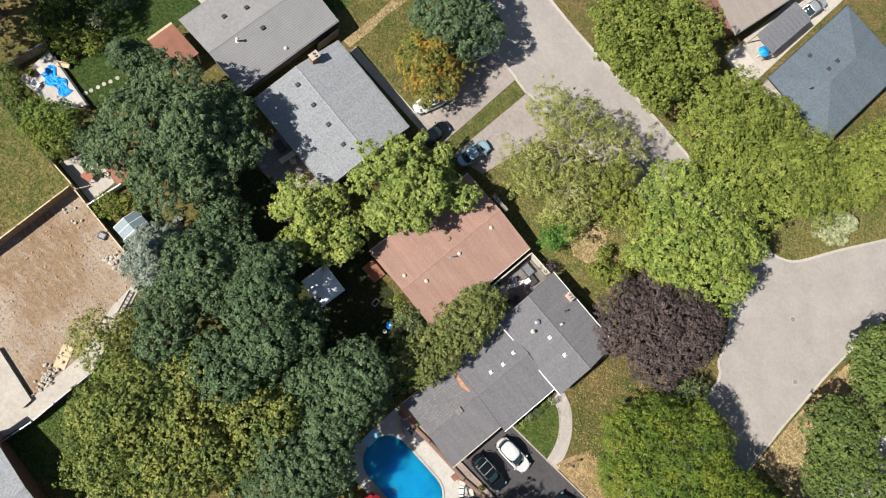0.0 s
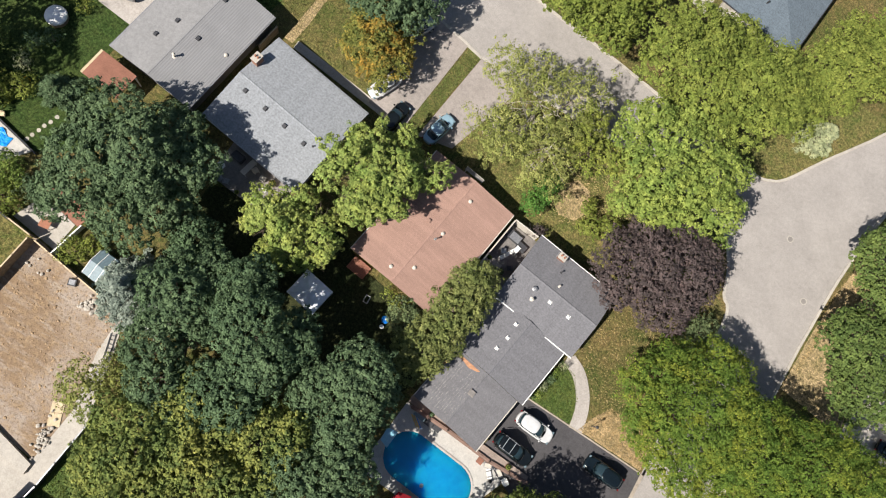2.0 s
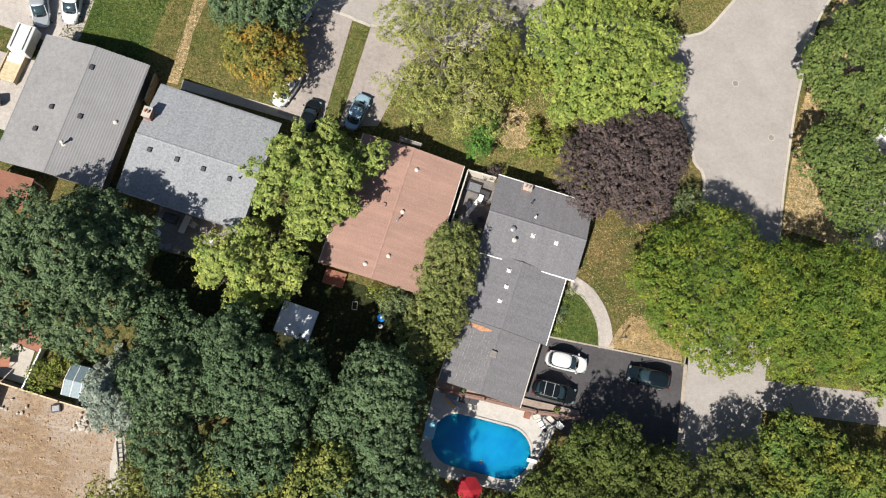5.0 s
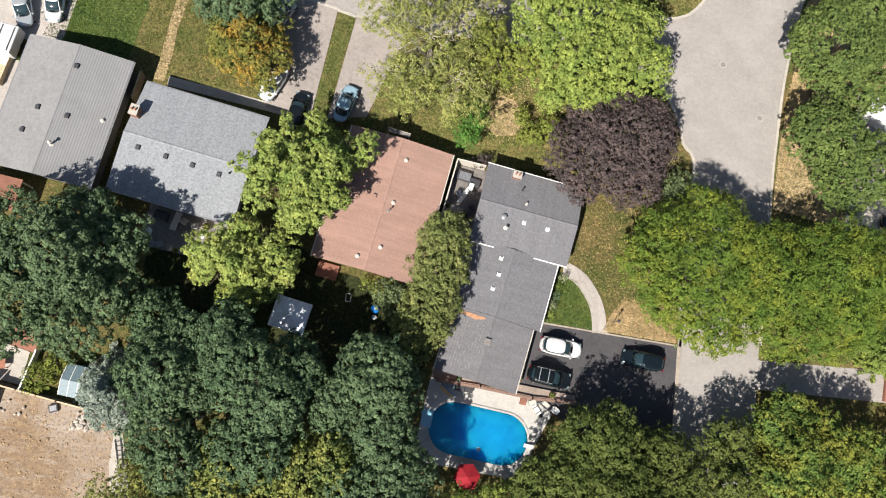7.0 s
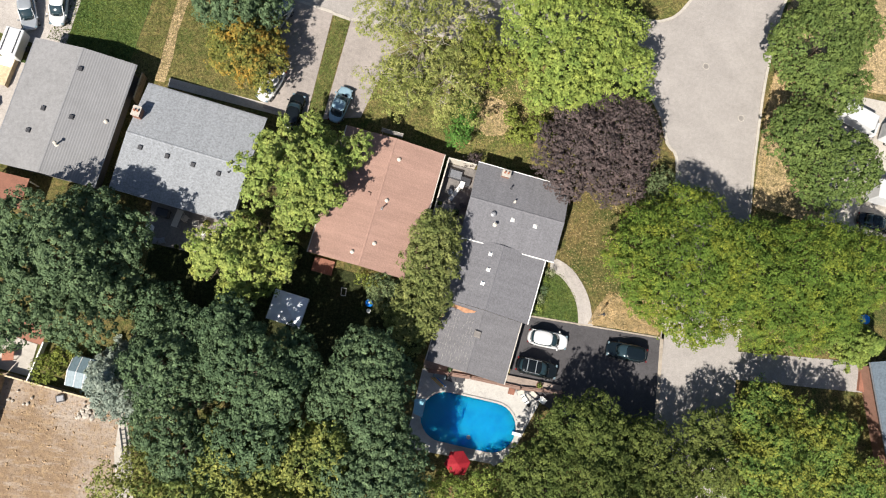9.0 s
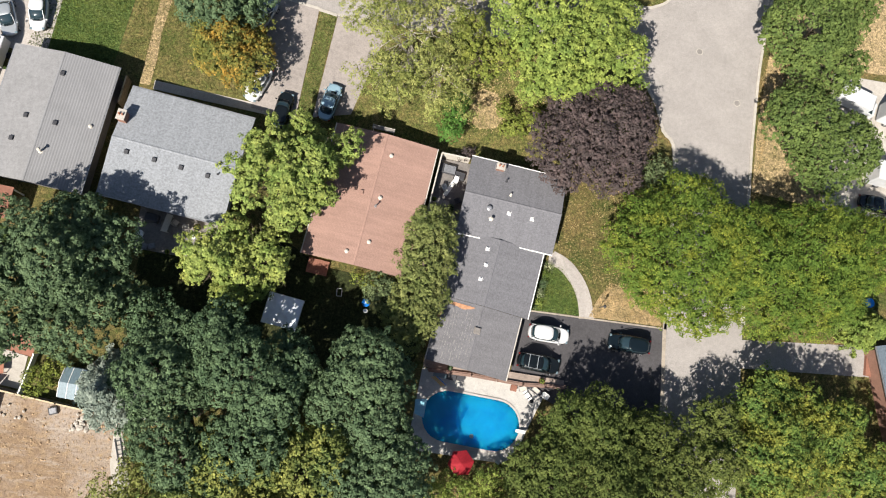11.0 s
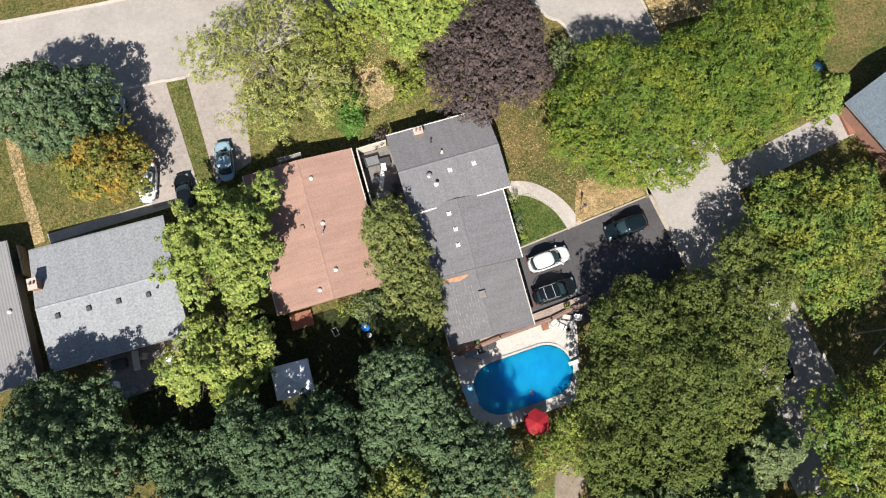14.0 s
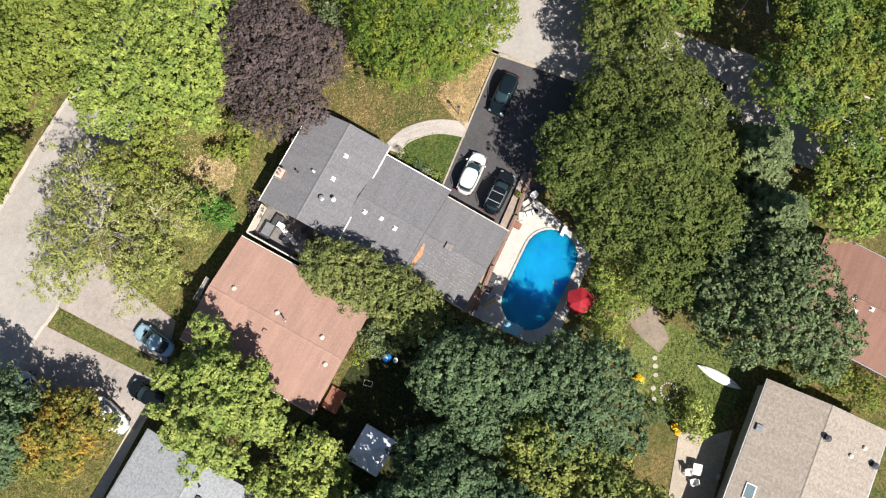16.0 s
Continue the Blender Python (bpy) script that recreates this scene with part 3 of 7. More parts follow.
def leaf_mesh(name, centers, normals, sizes, material, parent, label="", long=1.35):
    """Many small pointed leaves as one mesh."""
    n = len(centers)
    ref = RNG.normal(size=(n, 3))
    t = np.cross(normals, ref)
    t /= np.linalg.norm(t, axis=1, keepdims=True) + 1e-9
    b = np.cross(normals, t)
    s = sizes[:, None]
    mid = centers + normals * s * 0.12
    v = np.stack([centers - t * s * 0.5 * long, mid - b * s * 0.42, centers + t * s * 0.5 * long, mid + b * s * 0.42], 1).reshape(-1, 3)
    me = bpy.data.meshes.new(name)
    me.vertices.add(4 * n)
    me.vertices.foreach_set("co", v.astype(np.float32).ravel())
    me.loops.add(4 * n)
    me.loops.foreach_set("vertex_index", np.arange(4 * n, dtype=np.int32))
    me.polygons.add(n)
    me.polygons.foreach_set("loop_start", np.arange(0, 4 * n, 4, dtype=np.int32))
    me.polygons.foreach_set("loop_total", np.full(n, 4, dtype=np.int32))
    me.materials.append(M[material])
    me.update(calc_edges=True)
    ob = new(name, me)
    ob.parent = parent
    if label:
        tagged(ob, label)
    return ob


def unit(v):
    return v / (np.linalg.norm(v, axis=1, keepdims=True) + 1e-9)


def spread_over(k, low):
    """Even directions over a dome, down to the height low, each a little off its place."""
    i = np.arange(k) + 0.5
    up = low + (1 - low) * (1 - i / k)
    turn = i * 2.39996 + RNG.random() * math.tau
    side = np.sqrt(np.maximum(0, 1 - up * up))
    return unit(np.stack([side * np.cos(turn), side * np.sin(turn), up], 1) + RNG.normal(size=(k, 3)) * 0.13)


def crown_points(lobes, clump, leaf, density, thin=0.0, flat=0.75, bough=1.25, ragged=0.16, soft=0.0, full=1.0):
    """Leaf places: boughs over the upper skin of rounded lobes, leafy tufts over the boughs, twigs beyond them, and an inner layer."""
    lob = np.array(lobes, float)
    squash = np.array([1, 1, flat])
    tuft = min(0.44, max(0.27, clump * 0.43))
    heads, ways, sizes = [], [], []
    cs, ns, ss = [], [], []
    for i, (x, y, z, r) in enumerate(lob):
        mid = np.array([x, y, z])
        rb = min(bough, r * 0.55)
        k = max(5, int(math.tau * 1.15 * r * r / (rb * rb * 2.2)))
        d = spread_over(k, -0.2)
        size = rb * RNG.uniform(0.5, 1.2, k)
        c = mid + d * ((r - size * 0.7) * RNG.uniform(0.96 - 1.3 * ragged, 0.98 + ragged, k))[:, None] * squash + RNG.normal(size=(k, 3)) * ragged * [1, 1, 1.6]
        keep = RNG.random(k) > thin * 0.75
        for j, (ox, oy, oz, orr) in enumerate(lob):
            if j != i:
                keep &= np.linalg.norm((c - [ox, oy, oz]) / squash, axis=1) > orr * 0.7
        heads.append(c[keep])
        ways.append(d[keep])
        sizes.append(size[keep])
        if thin < 0.3:
            k = int(13 * r * r * (0.6 if r > 2.4 else 1.0))
            d = unit(RNG.normal(size=(k, 3)))
            d[:, 2] = np.abs(d[:, 2])
            d[:, 2] *= RNG.uniform(-0.3, 0.8, k)
            cs.append(mid + unit(d) * r * RNG.uniform(0.3, 0.8, (k, 1)) * squash * [1, 1, 0.7])
            ns.append(unit(d * 0.4 + RNG.normal(size=d.shape) * 0.4 + [0, 0, 0.7]))
            ss.append(np.full(k, 0.38 if r > 1.5 else 0.25))
    heads, ways, sizes = np.concatenate(heads), np.concatenate(ways), np.concatenate(sizes)
    m = max(8, int(density * 0.43 * full))
    for i, (c, way, size) in enumerate(zip(heads, ways, sizes)):
        k = max(4, int(math.tau * 1.25 * size * size / (tuft * tuft * (3.0 - 0.4 * full))))
        d = spread_over(k, -0.3)
        reach = RNG.uniform(0.78, 1.14, k)
        reach += (RNG.random(k) < 0.16) * RNG.uniform(0.1, 0.5, k)
        p = c + d * (size * reach)[:, None] * [1, 1, 0.72] + RNG.normal(size=(k, 3)) * (0.05 + 0.16 * soft)
        keep = RNG.random(k) > 0.07 + thin * 0.6
        for j in np.nonzero(np.linalg.norm(heads - c, axis=1) < size * 2.6)[0]:
            if j != i:
                keep &= np.linalg.norm((p - heads[j]) / [1, 1, 0.72], axis=1) > sizes[j] * 0.8
        p, d = p[keep], d[keep]
        k = len(p)
        if not k:
            continue
        out = np.repeat(unit(d + way * 0.35 + [0, 0, 0.25]), m, 0)
        e = unit(RNG.normal(size=(k * m, 3)) + out * (0.8 - 0.5 * soft))
        rt = np.repeat(tuft * RNG.uniform(0.6, 1.3, k), m) * RNG.uniform(0.5 - 0.2 * soft, 1.12 + 0.45 * soft, k * m)
        cs.append(np.repeat(p, m, 0) + e * rt[:, None] * [1, 1, 0.8 - 0.3 * soft])
        ns.append(unit(e * (0.75 - 0.4 * soft) + out * 0.5 + RNG.normal(size=e.shape) * (0.38 - 0.14 * soft) + [0, 0, 0.6 * soft]))
        ss.append(leaf * (0.8 - 0.1 * full) * RNG.uniform(0.6, 1.35, k * m))
    return np.concatenate(cs), np.concatenate(ns), np.concatenate(ss)


def tree(name, label, lobes, material, clump=0.75, leaf=0.3, density=38, bark="bark", thin=0.0, flat=0.75, trunk=0.3, category="tree", group="", bough=1.25, ragged=0.16, soft=0.0, full=1.0):
    """A tapered trunk with limbs to each lobe and a crown of leaf clumps."""
    cx = sum(l[0] * l[3] for l in lobes) / sum(l[3] for l in lobes)
    cy = sum(l[1] * l[3] for l in lobes) / sum(l[3] for l in lobes)
    low = min(l[2] - l[3] * 0.4 for l in lobes)
    fork = max(0.5, low * 0.7)
    root = thing(name, pose(cx, cy, 0), label, category, group)
    local = [(x - cx, y - cy, z, r) for x, y, z, r in lobes]
    bm = B()
    frustum(bm, (0, 0, -0.1), (0, 0, 0.3), trunk * 1.5, trunk * 1.05)
    frustum(bm, (0, 0, 0.3), (0, 0, fork), trunk * 1.05, trunk * 0.85)
    part("trunk", bm, bark, root)
    bm = B()
    for x, y, z, r in local:
        tip = Vector((x, y, z + r * 0.35 * flat))
        frustum(bm, (0, 0, fork - 0.1), (x * 0.55, y * 0.55, (fork + z) / 2), trunk * 0.6, trunk * 0.42, 6)
        frustum(bm, (x * 0.55, y * 0.55, (fork + z) / 2), tip, trunk * 0.42, 0.06, 6)
        for _ in range(5 if thin < 0.3 else 16):
            a, e = RNG.random() * math.tau, RNG.random() * 1.1
            end = Vector((x, y, z)) + Vector((math.cos(a) * math.cos(e), math.sin(a) * math.cos(e), math.sin(e) * flat)) * r * (0.74 if thin >= 0.3 else 0.62)
            st = Vector((x * 0.55, y * 0.55, (fork + z) / 2)).lerp(tip, 0.2 + 0.7 * RNG.random())
            mid = st.lerp(end, 0.5) + Vector((0, 0, r * 0.1))
            frustum(bm, st, mid, trunk * 0.24, trunk * 0.14, 5)
            frustum(bm, mid, end, trunk * 0.14, 0.02, 5)
            if thin >= 0.3:
                for _ in range(4):
                    e2 = end + Vector(RNG.normal(size=3) * 0.45)
                    frustum(bm, mid.lerp(end, RNG.random()), e2, 0.035, 0.01, 4)
    part("branchwork", bm, bark, root)["kind"] = "stuff"
    leaf_mesh("crown", *crown_points(local, clump, leaf, density, thin, flat, bough, ragged, soft, full), material, root)
    return root


def conifer(name, label, x, y, h, r, material, group="", leaf=0.3, whorls=11):
    """A spruce: whorls of drooping boughs set with needle sprays."""
    root = thing(name, pose(x, y, 0), label, "conifer", group)
    part("trunk", frustum(B(), (0, 0, -0.1), (0, 0, h * 0.97), 0.24, 0.03), "bark", root)
    bm = B()
    cs, ns, ss = [], [], []
    for w in range(whorls):
        f = w / (whorls - 1)
        z, reach = h * (0.12 + 0.86 * f), r * (1 - f) ** 0.8 + 0.25
        count = int(9 + 6 * (1 - f))
        for k in range(count):
            a = k * math.tau / count + w * 0.7 + RNG.normal() * 0.12
            ln = reach * (0.8 + 0.3 * RNG.random())
            tip = Vector((math.cos(a) * ln, math.sin(a) * ln, z - ln * 0.16))
            frustum(bm, (0, 0, z), tip, 0.05, 0.012, 4)
            k = int(4 + ln * 3.6)
            u = np.sqrt(RNG.random(k)) * 0.9 + 0.1
            side = RNG.normal(size=k) * 0.2 * (1.25 - u) * ln
            p = np.stack([math.cos(a) * ln * u - math.sin(a) * side, math.sin(a) * ln * u + math.cos(a) * side, z - ln * 0.16 * u - np.abs(side) * 0.15 + 0.05], 1)
            m = 13
            e = unit(RNG.normal(size=(k * m, 3)) + [0, 0, 0.5])
            cs.append(np.repeat(p, m, 0) + e * RNG.uniform(0.14, 0.3, (k * m, 1)) * [1, 1, 0.7])
            ns.append(unit(e * 0.7 + RNG.normal(size=e.shape) * 0.35 + [0, 0, 0.5]))
            ss.append(leaf * 0.62 * RNG.uniform(0.6, 1.3, k * m))
    part("branchwork", bm, "bark", root)["kind"] = "stuff"
    leaf_mesh("crown", np.concatenate(cs), np.concatenate(ns), np.concatenate(ss), material, root, long=2.0)
    return root


def shrub(name, label, lobes, material, leaf=0.2, clump=0.4, density=30, group="", category="shrub"):
    return tree(name, label, lobes, material, clump, leaf, density, trunk=0.07, category=category, group=group, flat=0.9)


YARD = "back yard trees"
STREET = "street trees"
tree("maple_tree", "large dark green maple shading the back yards", [(-28.7, 6.3, 9, 4.1), (-33.2, 7.4, 8, 3.6), (-28.2, 10.6, 7, 2.5), (-25.0, 8.6, 6.8, 2.8), (-32.4, 3.6, 7, 3.8), (-27.4, 1.4, 6, 3.2), (-24.8, 4.4, 6, 2.6), (-33.2, -0.2, 5.6, 2.7)], "leaf_dark", 0.86, 0.3, 50, thin=0.06, trunk=0.5, group=YARD, bough=1.7, ragged=0.15, full=1.7)
tree("low_tree", "low dark green tree in the shaded yard", [(-21.2, 3.3, 3.5, 2.5), (-19.3, 1.5, 3.2, 2.0)], "leaf_dark", 0.6, 0.28, group=YARD, bough=1.0, ragged=0.25)
tree("maple_tree", "big spreading dark green maple with rounded lobes", [(-17.7, -2.0, 7.5, 3.3), (-16.4, 1.0, 6.5, 2.5), (-16.9, -7.4, 6.5, 2.8), (-14.6, -9.8, 6.2, 2.8), (-12.2, -11.6, 6, 2.6), (-15.0, -3.4, 6.2, 1.9)], "leaf_dark", 0.86, 0.3, 50, thin=0.06, trunk=0.5, group=YARD, bough=1.7, ragged=0.15, full=1.7)
tree("maple_tree", "tall dark green maple in the middle of the yards", [(-10.9, -0.7, 9, 3.6), (-13.2, 1.9, 8.2, 2.4), (-6.0, -0.7, 8, 1.9), (-8.0, -3.6, 8.4, 2.9), (-9.4, -7.4, 7.6, 3.2), (-7.0, 1.0, 6.4, 1.8)], "leaf_dark", 0.86, 0.3, 50, thin=0.06, trunk=0.45, group=YARD, bough=1.7, ragged=0.15, full=1.7)
tree("maple_tree", "rounded dark green maple behind the pool", [(0.3, 0.3, 7.8, 3.5), (2.2, -4.0, 7.5, 3.0), (-1.8, -3.0, 6.8, 2.6), (2.8, -0.4, 6.2, 2.2)], "leaf_dark", 0.86, 0.3, 50, thin=0.06, trunk=0.35, group=YARD, bough=1.7, ragged=0.15, full=1.7)
tree("yellowing_tree", "green tree turning yellow at the branch tips", [(-12.8, -15.6, 5, 5.2), (-9.3, -20.0, 4.5, 4.6), (-13.6, -19.6, 4, 3.6)], "leaf_gold", 0.7, 0.3, 40, trunk=0.35, group=YARD, bough=1.3, ragged=0.24, soft=0.3, full=0.75)
tree("yellowing_tree", "broad tree with yellow and green foliage", [(-6.2, -15.4, 5.5, 5.6), (-3.6, -9.2, 5.8, 4.8), (-9.9, -10.4, 5.8, 4.4)], "leaf_gold", 0.7, 0.3, 40, trunk=0.35, group=YARD, bough=1.3, ragged=0.24, soft=0.3, full=0.75)
tree("maple_tree", "dark green tree beside the pool deck", [(3.9, -8.4, 7, 3.5), (0.6, -10.0, 6.6, 3.3), (2.4, -12.8, 6, 3.1), (5.4, -10.8, 6, 2.6)], "leaf_dark", 0.86, 0.3, 48, thin=0.06, trunk=0.35, group=YARD, bough=1.7, ragged=0.15, full=1.7)
tree("garden_tree", "bright green open tree behind the brown house", [(-15.0, 9.8, 6, 2.6), (-12.6, 8.2, 5.4, 2.4), (-10.2, 9.4, 5.4, 2.2), (-16.4, 8.2, 5, 1.8), (-13.2, 6.4, 5, 1.7), (-11.4, 11.2, 5.4, 1.8)], "leaf_bright", 0.62, 0.28, 42, thin=0.3, group=YARD, bough=0.85, ragged=0.36, soft=0.45, full=1.35)
tree("garden_tree", "bright green tree between grey and brown roofs", [(-11.0, 20.0, 6.4, 2.8), (-8.8, 22.4, 4.8, 2.0), (-6.2, 21.0, 5.6, 1.9), (-7.2, 16.4, 6.2, 2.0), (-6.6, 19.0, 6.4, 1.9), (-8.2, 18.6, 7, 2.3), (-12.6, 17.2, 6.4, 2.2), (-9.0, 15.2, 6.4, 2.3), (-4.3, 22.3, 5.8, 1.2)], "leaf_bright", 0.65, 0.29, 44, thin=0.3, group=YARD, bough=0.85, ragged=0.36, soft=0.45, full=1.35)
tree("hedge_tree", "light olive green tree beside the charcoal roof", [(5.2, 15.2, 4.6, 2.4), (5.2, 13.2, 4.8, 2.5), (5.0, 11.2, 4.8, 2.6), (4.8, 9.0, 4.6, 2.6), (4.3, 6.6, 4.4, 2.7), (4.2, 5.0, 3.8, 2.0)], "leaf_sage", 0.5, 0.24, 40, group=YARD, bough=0.9, ragged=0.14, soft=0.6)
shrub("bush", "blue-green bush at the corner of the brown house", [(1.1, 8.6, 2.4, 1.8), (2.2, 7.6, 2.2, 1.4)], "leaf_spruce", 0.22)
tree("purple_maple", "dense dark purple maple beside the street", [(18.4, 25.6, 5, 4.2), (22.6, 28.9, 5, 4.6), (20.3, 27.0, 5.8, 4.0), (19.4, 30.0, 4.6, 3.4), (23.4, 25.4, 4.4, 3.7)], "leaf_purple", 0.5, 0.26, 36, trunk=0.35, group=STREET, bough=1.1, ragged=0.1, soft=0.6, full=0.7)
tree("street_tree", "tall bright green tree with layered foliage", [(14.8, 35.2, 8, 3.4), (11.4, 38.4, 8, 3.5), (18.4, 36.4, 7.6, 3.5), (22.4, 36.2, 7, 2.9), (20.6, 33.4, 6, 2.4), (13.6, 31.8, 6, 2.3), (17.2, 32.6, 6.4, 2.3), (15.8, 40.4, 7.6, 3.5), (20.6, 39.8, 7.2, 3.0)], "leaf_mid", 0.86, 0.29, 50, thin=0.12, trunk=0.4, group=STREET, bough=1.35, ragged=0.24, soft=0.4, full=1.15)
tree("street_tree", "wide bright green tree by the street corner", [(11.7, 49.0, 8, 5.8), (19.4, 50.2, 8, 5.6), (15.6, 46.0, 7.5, 4.6), (14.8, 53.4, 7, 3.6), (22.2, 54.0, 6.5, 3.4)], "leaf_lime", 0.75, 0.27, 44, thin=0.1, trunk=0.45, group=STREET, bough=1.35, ragged=0.16, soft=0.9, full=0.75)
tree("street_tree", "light green tree over the front lawn", [(8.4, 33.2, 5.5, 2.2), (6.2, 36.0, 6, 2.4), (10.6, 34.8, 5.8, 2.2)], "leaf_lime", 0.65, 0.26, 36, thin=0.32, group=STREET, bough=1.35, ragged=0.24, soft=0.4)
tree("sparse_tree", "thin pale green tree with many bare branches", [(0.4, 34.8, 6.5, 5.2), (-1.2, 30.4, 5, 3.4), (4.4, 31.0, 5, 3.8), (3.8, 38.4, 6, 3.6), (-3.8, 36.6, 6, 3.2)], "leaf_pale", 0.75, 0.21, 38, "bark_pale", thin=0.46, group=STREET, bough=0.9, ragged=0.34, soft=0.6)
tree("street_tree", "yellow-green tree filling the street bend", [(27.0, 59.0, 6, 4.2), (24.6, 53.2, 5.6, 3.4), (30.0, 64.0, 6, 4.8), (34.5, 68.0, 6, 4.6)], "leaf_lime", 0.62, 0.25, 38, trunk=0.4, group=STREET, bough=1.35, ragged=0.24, soft=0.9, full=0.7)
tree("street_tree", "yellow-green tree beyond the street", [(-4.1, 49.4, 7, 4.8), (0.0, 53.0, 7, 5.2), (1.6, 48.6, 6.2, 4.0), (-3.0, 54.0, 6, 4.0)], "leaf_lime", 0.75, 0.3, 44, trunk=0.4, group=STREET, bough=1.35, ragged=0.24, soft=0.15, full=0.8)
tree("street_tree", "dark green tree at the end of the driveway", [(-19.9, 36.6, 5.5, 4.4), (-22.4, 38.6, 5.5, 3.8), (-17.6, 37.6, 5.2, 3.2)], "leaf_dark", 0.86, 0.3, 46, group=STREET, bough=1.3, ragged=0.2, soft=0.1, full=1.3)
tree("small_tree", "small tree turning orange above parked cars", [(-18.6, 31.2, 3.8, 3.3), (-15.5, 30.2, 3.7, 2.5), (-17.0, 33.0, 3.4, 2.4)], "leaf_autumn", 0.55, 0.25, 42, thin=0.12, group=STREET, bough=0.9, ragged=0.22, soft=0.6)
tree("honey_locust", "feathery bright yellow-green tree by the driveway", [(28.5, 16.4, 5.4, 5.5), (33.2, 12.4, 4.8, 4.5), (31.6, 20.4, 5.2, 4.4), (33.5, 16.6, 6.2, 4.9), (29.2, 12.8, 4.4, 3.0)], "leaf_locust", 0.55, 0.21, 36, trunk=0.35, group=STREET, bough=1.3, ragged=0.13, soft=1.0, full=0.85)
tree("honey_locust", "feathery yellow-green tree spreading over the street", [(38.6, 16.8, 6, 5.2), (45.2, 17.8, 7.0, 5.5), (41.2, 13.4, 5.0, 4.2), (50.5, 18.5, 6.8, 4.3), (45.0, 12.5, 4.6, 3.5), (48.8, 14.6, 4.6, 3.2)], "leaf_locust", 0.55, 0.21, 36, trunk=0.35, group=STREET, bough=1.3, ragged=0.13, soft=1.0, full=0.85)
tree("linden_tree", "dense dark green tree across the street", [(43.4, 42.6, 6.5, 5.0), (46.2, 46.8, 6.2, 4.8), (46.5, 40, 6, 3.8)], "leaf_green", 0.55, 0.27, 44, group=STREET, bough=1.0, ragged=0.08, soft=0.2, full=0.7)
tree("linden_tree", "dense green tree beside the parked vans", [(43.4, 32.6, 6, 3.9), (49.0, 30.4, 5.6, 3.7), (46.4, 28.4, 5, 3.2)], "leaf_green", 0.55, 0.27, 44, group=STREET, bough=1.0, ragged=0.08, soft=0.2, full=0.7)
tree("olive_tree", "large olive green tree overhanging the dark driveway", [(22.9, -3.5, 5.2, 4.6), (23.8, -8.9, 6.4, 5.2), (19.4, -7.6, 5.6, 4.0), (21.0, -13.2, 6.2, 4.4), (17.4, -12.0, 5.6, 3.6), (16.2, -14.6, 4.6, 2.8)], "leaf_olive", 0.66, 0.24, 44, trunk=0.45, group=YARD, bough=1.2, ragged=0.2, soft=0.75, full=0.8)
tree("olive_tree", "olive green tree at the foot of the drive", [(28.8, -3.2, 4.6, 3.6), (30.6, -8.0, 5.6, 4.2), (27.4, -12.0, 6, 3.4), (34.2, -4.6, 5.6, 3.2), (35.4, -0.8, 5.2, 2.7), (36.8, -4.2, 5.4, 2.8), (32.2, -8.2, 5.4, 3.0), (30.4, -12.2, 5.2, 2.9)], "leaf_olive", 0.66, 0.24, 44, trunk=0.4, group=YARD, bough=1.2, ragged=0.2, soft=0.75, full=0.75)
tree("street_tree", "broad green tree with yellow patches beyond the street", [(42.0, 1.4, 4.4, 3.8), (47.4, -1.2, 4.6, 4.6), (42.2, -3.6, 5.6, 4.9), (51.5, -4.5, 5.5, 4.4)], "leaf_street", 0.62, 0.25, 42, trunk=0.4, group=STREET, bough=1.35, ragged=0.24, soft=0.9, full=0.8)
tree("street_tree", "green street tree in the far corner", [(36.8, -19.8, 7.5, 4.6), (41.4, -17.8, 8, 4.0), (33.8, -25.0, 7, 4.2), (40.5, -23.6, 7.5, 4.8)], "leaf_street", 0.6, 0.24, 40, trunk=0.4, group=STREET, bough=1.35, ragged=0.24, soft=1.0, full=0.8)
tree("street_tree", "lime green street tree beyond the spruces", [(49.8, -18.6, 7.5, 4.4), (46.2, -24.0, 7, 4.8), (54.0, -14.0, 6.5, 3.4)], "leaf_locust", 0.6, 0.24, 38, trunk=0.4, group=STREET, bough=1.35, ragged=0.24, soft=1.0, full=0.8)
shrub("shrub", "bright green shrub beside the pool umbrella", [(11.0, -10.4, 2.0, 1.8), (12.9, -11.0, 2.2, 1.9), (8.6, -10.8, 1.8, 1.5), (14.4, -9.2, 2.4, 1.9)], "leaf_mid")
shrub("shrub", "teal green shrub below the purple maple", [(28.9, 24.8, 2.6, 1.9)], "leaf_spruce")
shrub("cedar_hedge", "narrow dark green cedar beside the lawn", [(6.3, 30.2, 2.0, 1.2), (6.2, 28.6, 2.1, 1.35), (6.1, 26.9, 1.9, 1.25)], "leaf_cedar", 0.17, density=46)
shrub("shrub", "lime green understorey shrubs below the street trees", [(12.8, 28.6, 1.4, 1.2), (14.6, 29.4, 1.6, 1.4), (11.6, 30.4, 1.2, 0.9)], "leaf_lime", 0.24)
shrub("shrub", "small reddish shrub at the house corner", [(8.3, 24.9, 0.9, 0.8)], "leaf_purple")
shrub("shrub", "pale wispy shrub beside the dirt lot", [(-20.2, -14.4, 3.4, 2.6), (-18.6, -12.0, 3.2, 2.2)], "leaf_pale", 0.22)
shrub("shrub", "yellow-green garden shrub along the lawn edge", [(-47.2, 4.9, 1.2, 1.7), (-45.2, 6.6, 1.0, 1.3), (-49.2, 3.6, 1.0, 1.3)], "leaf_lime")
shrub("shrub", "pale silvery garden shrub", [(-46.9, 8.6, 0.8, 0.9)], "leaf_white", 0.14)
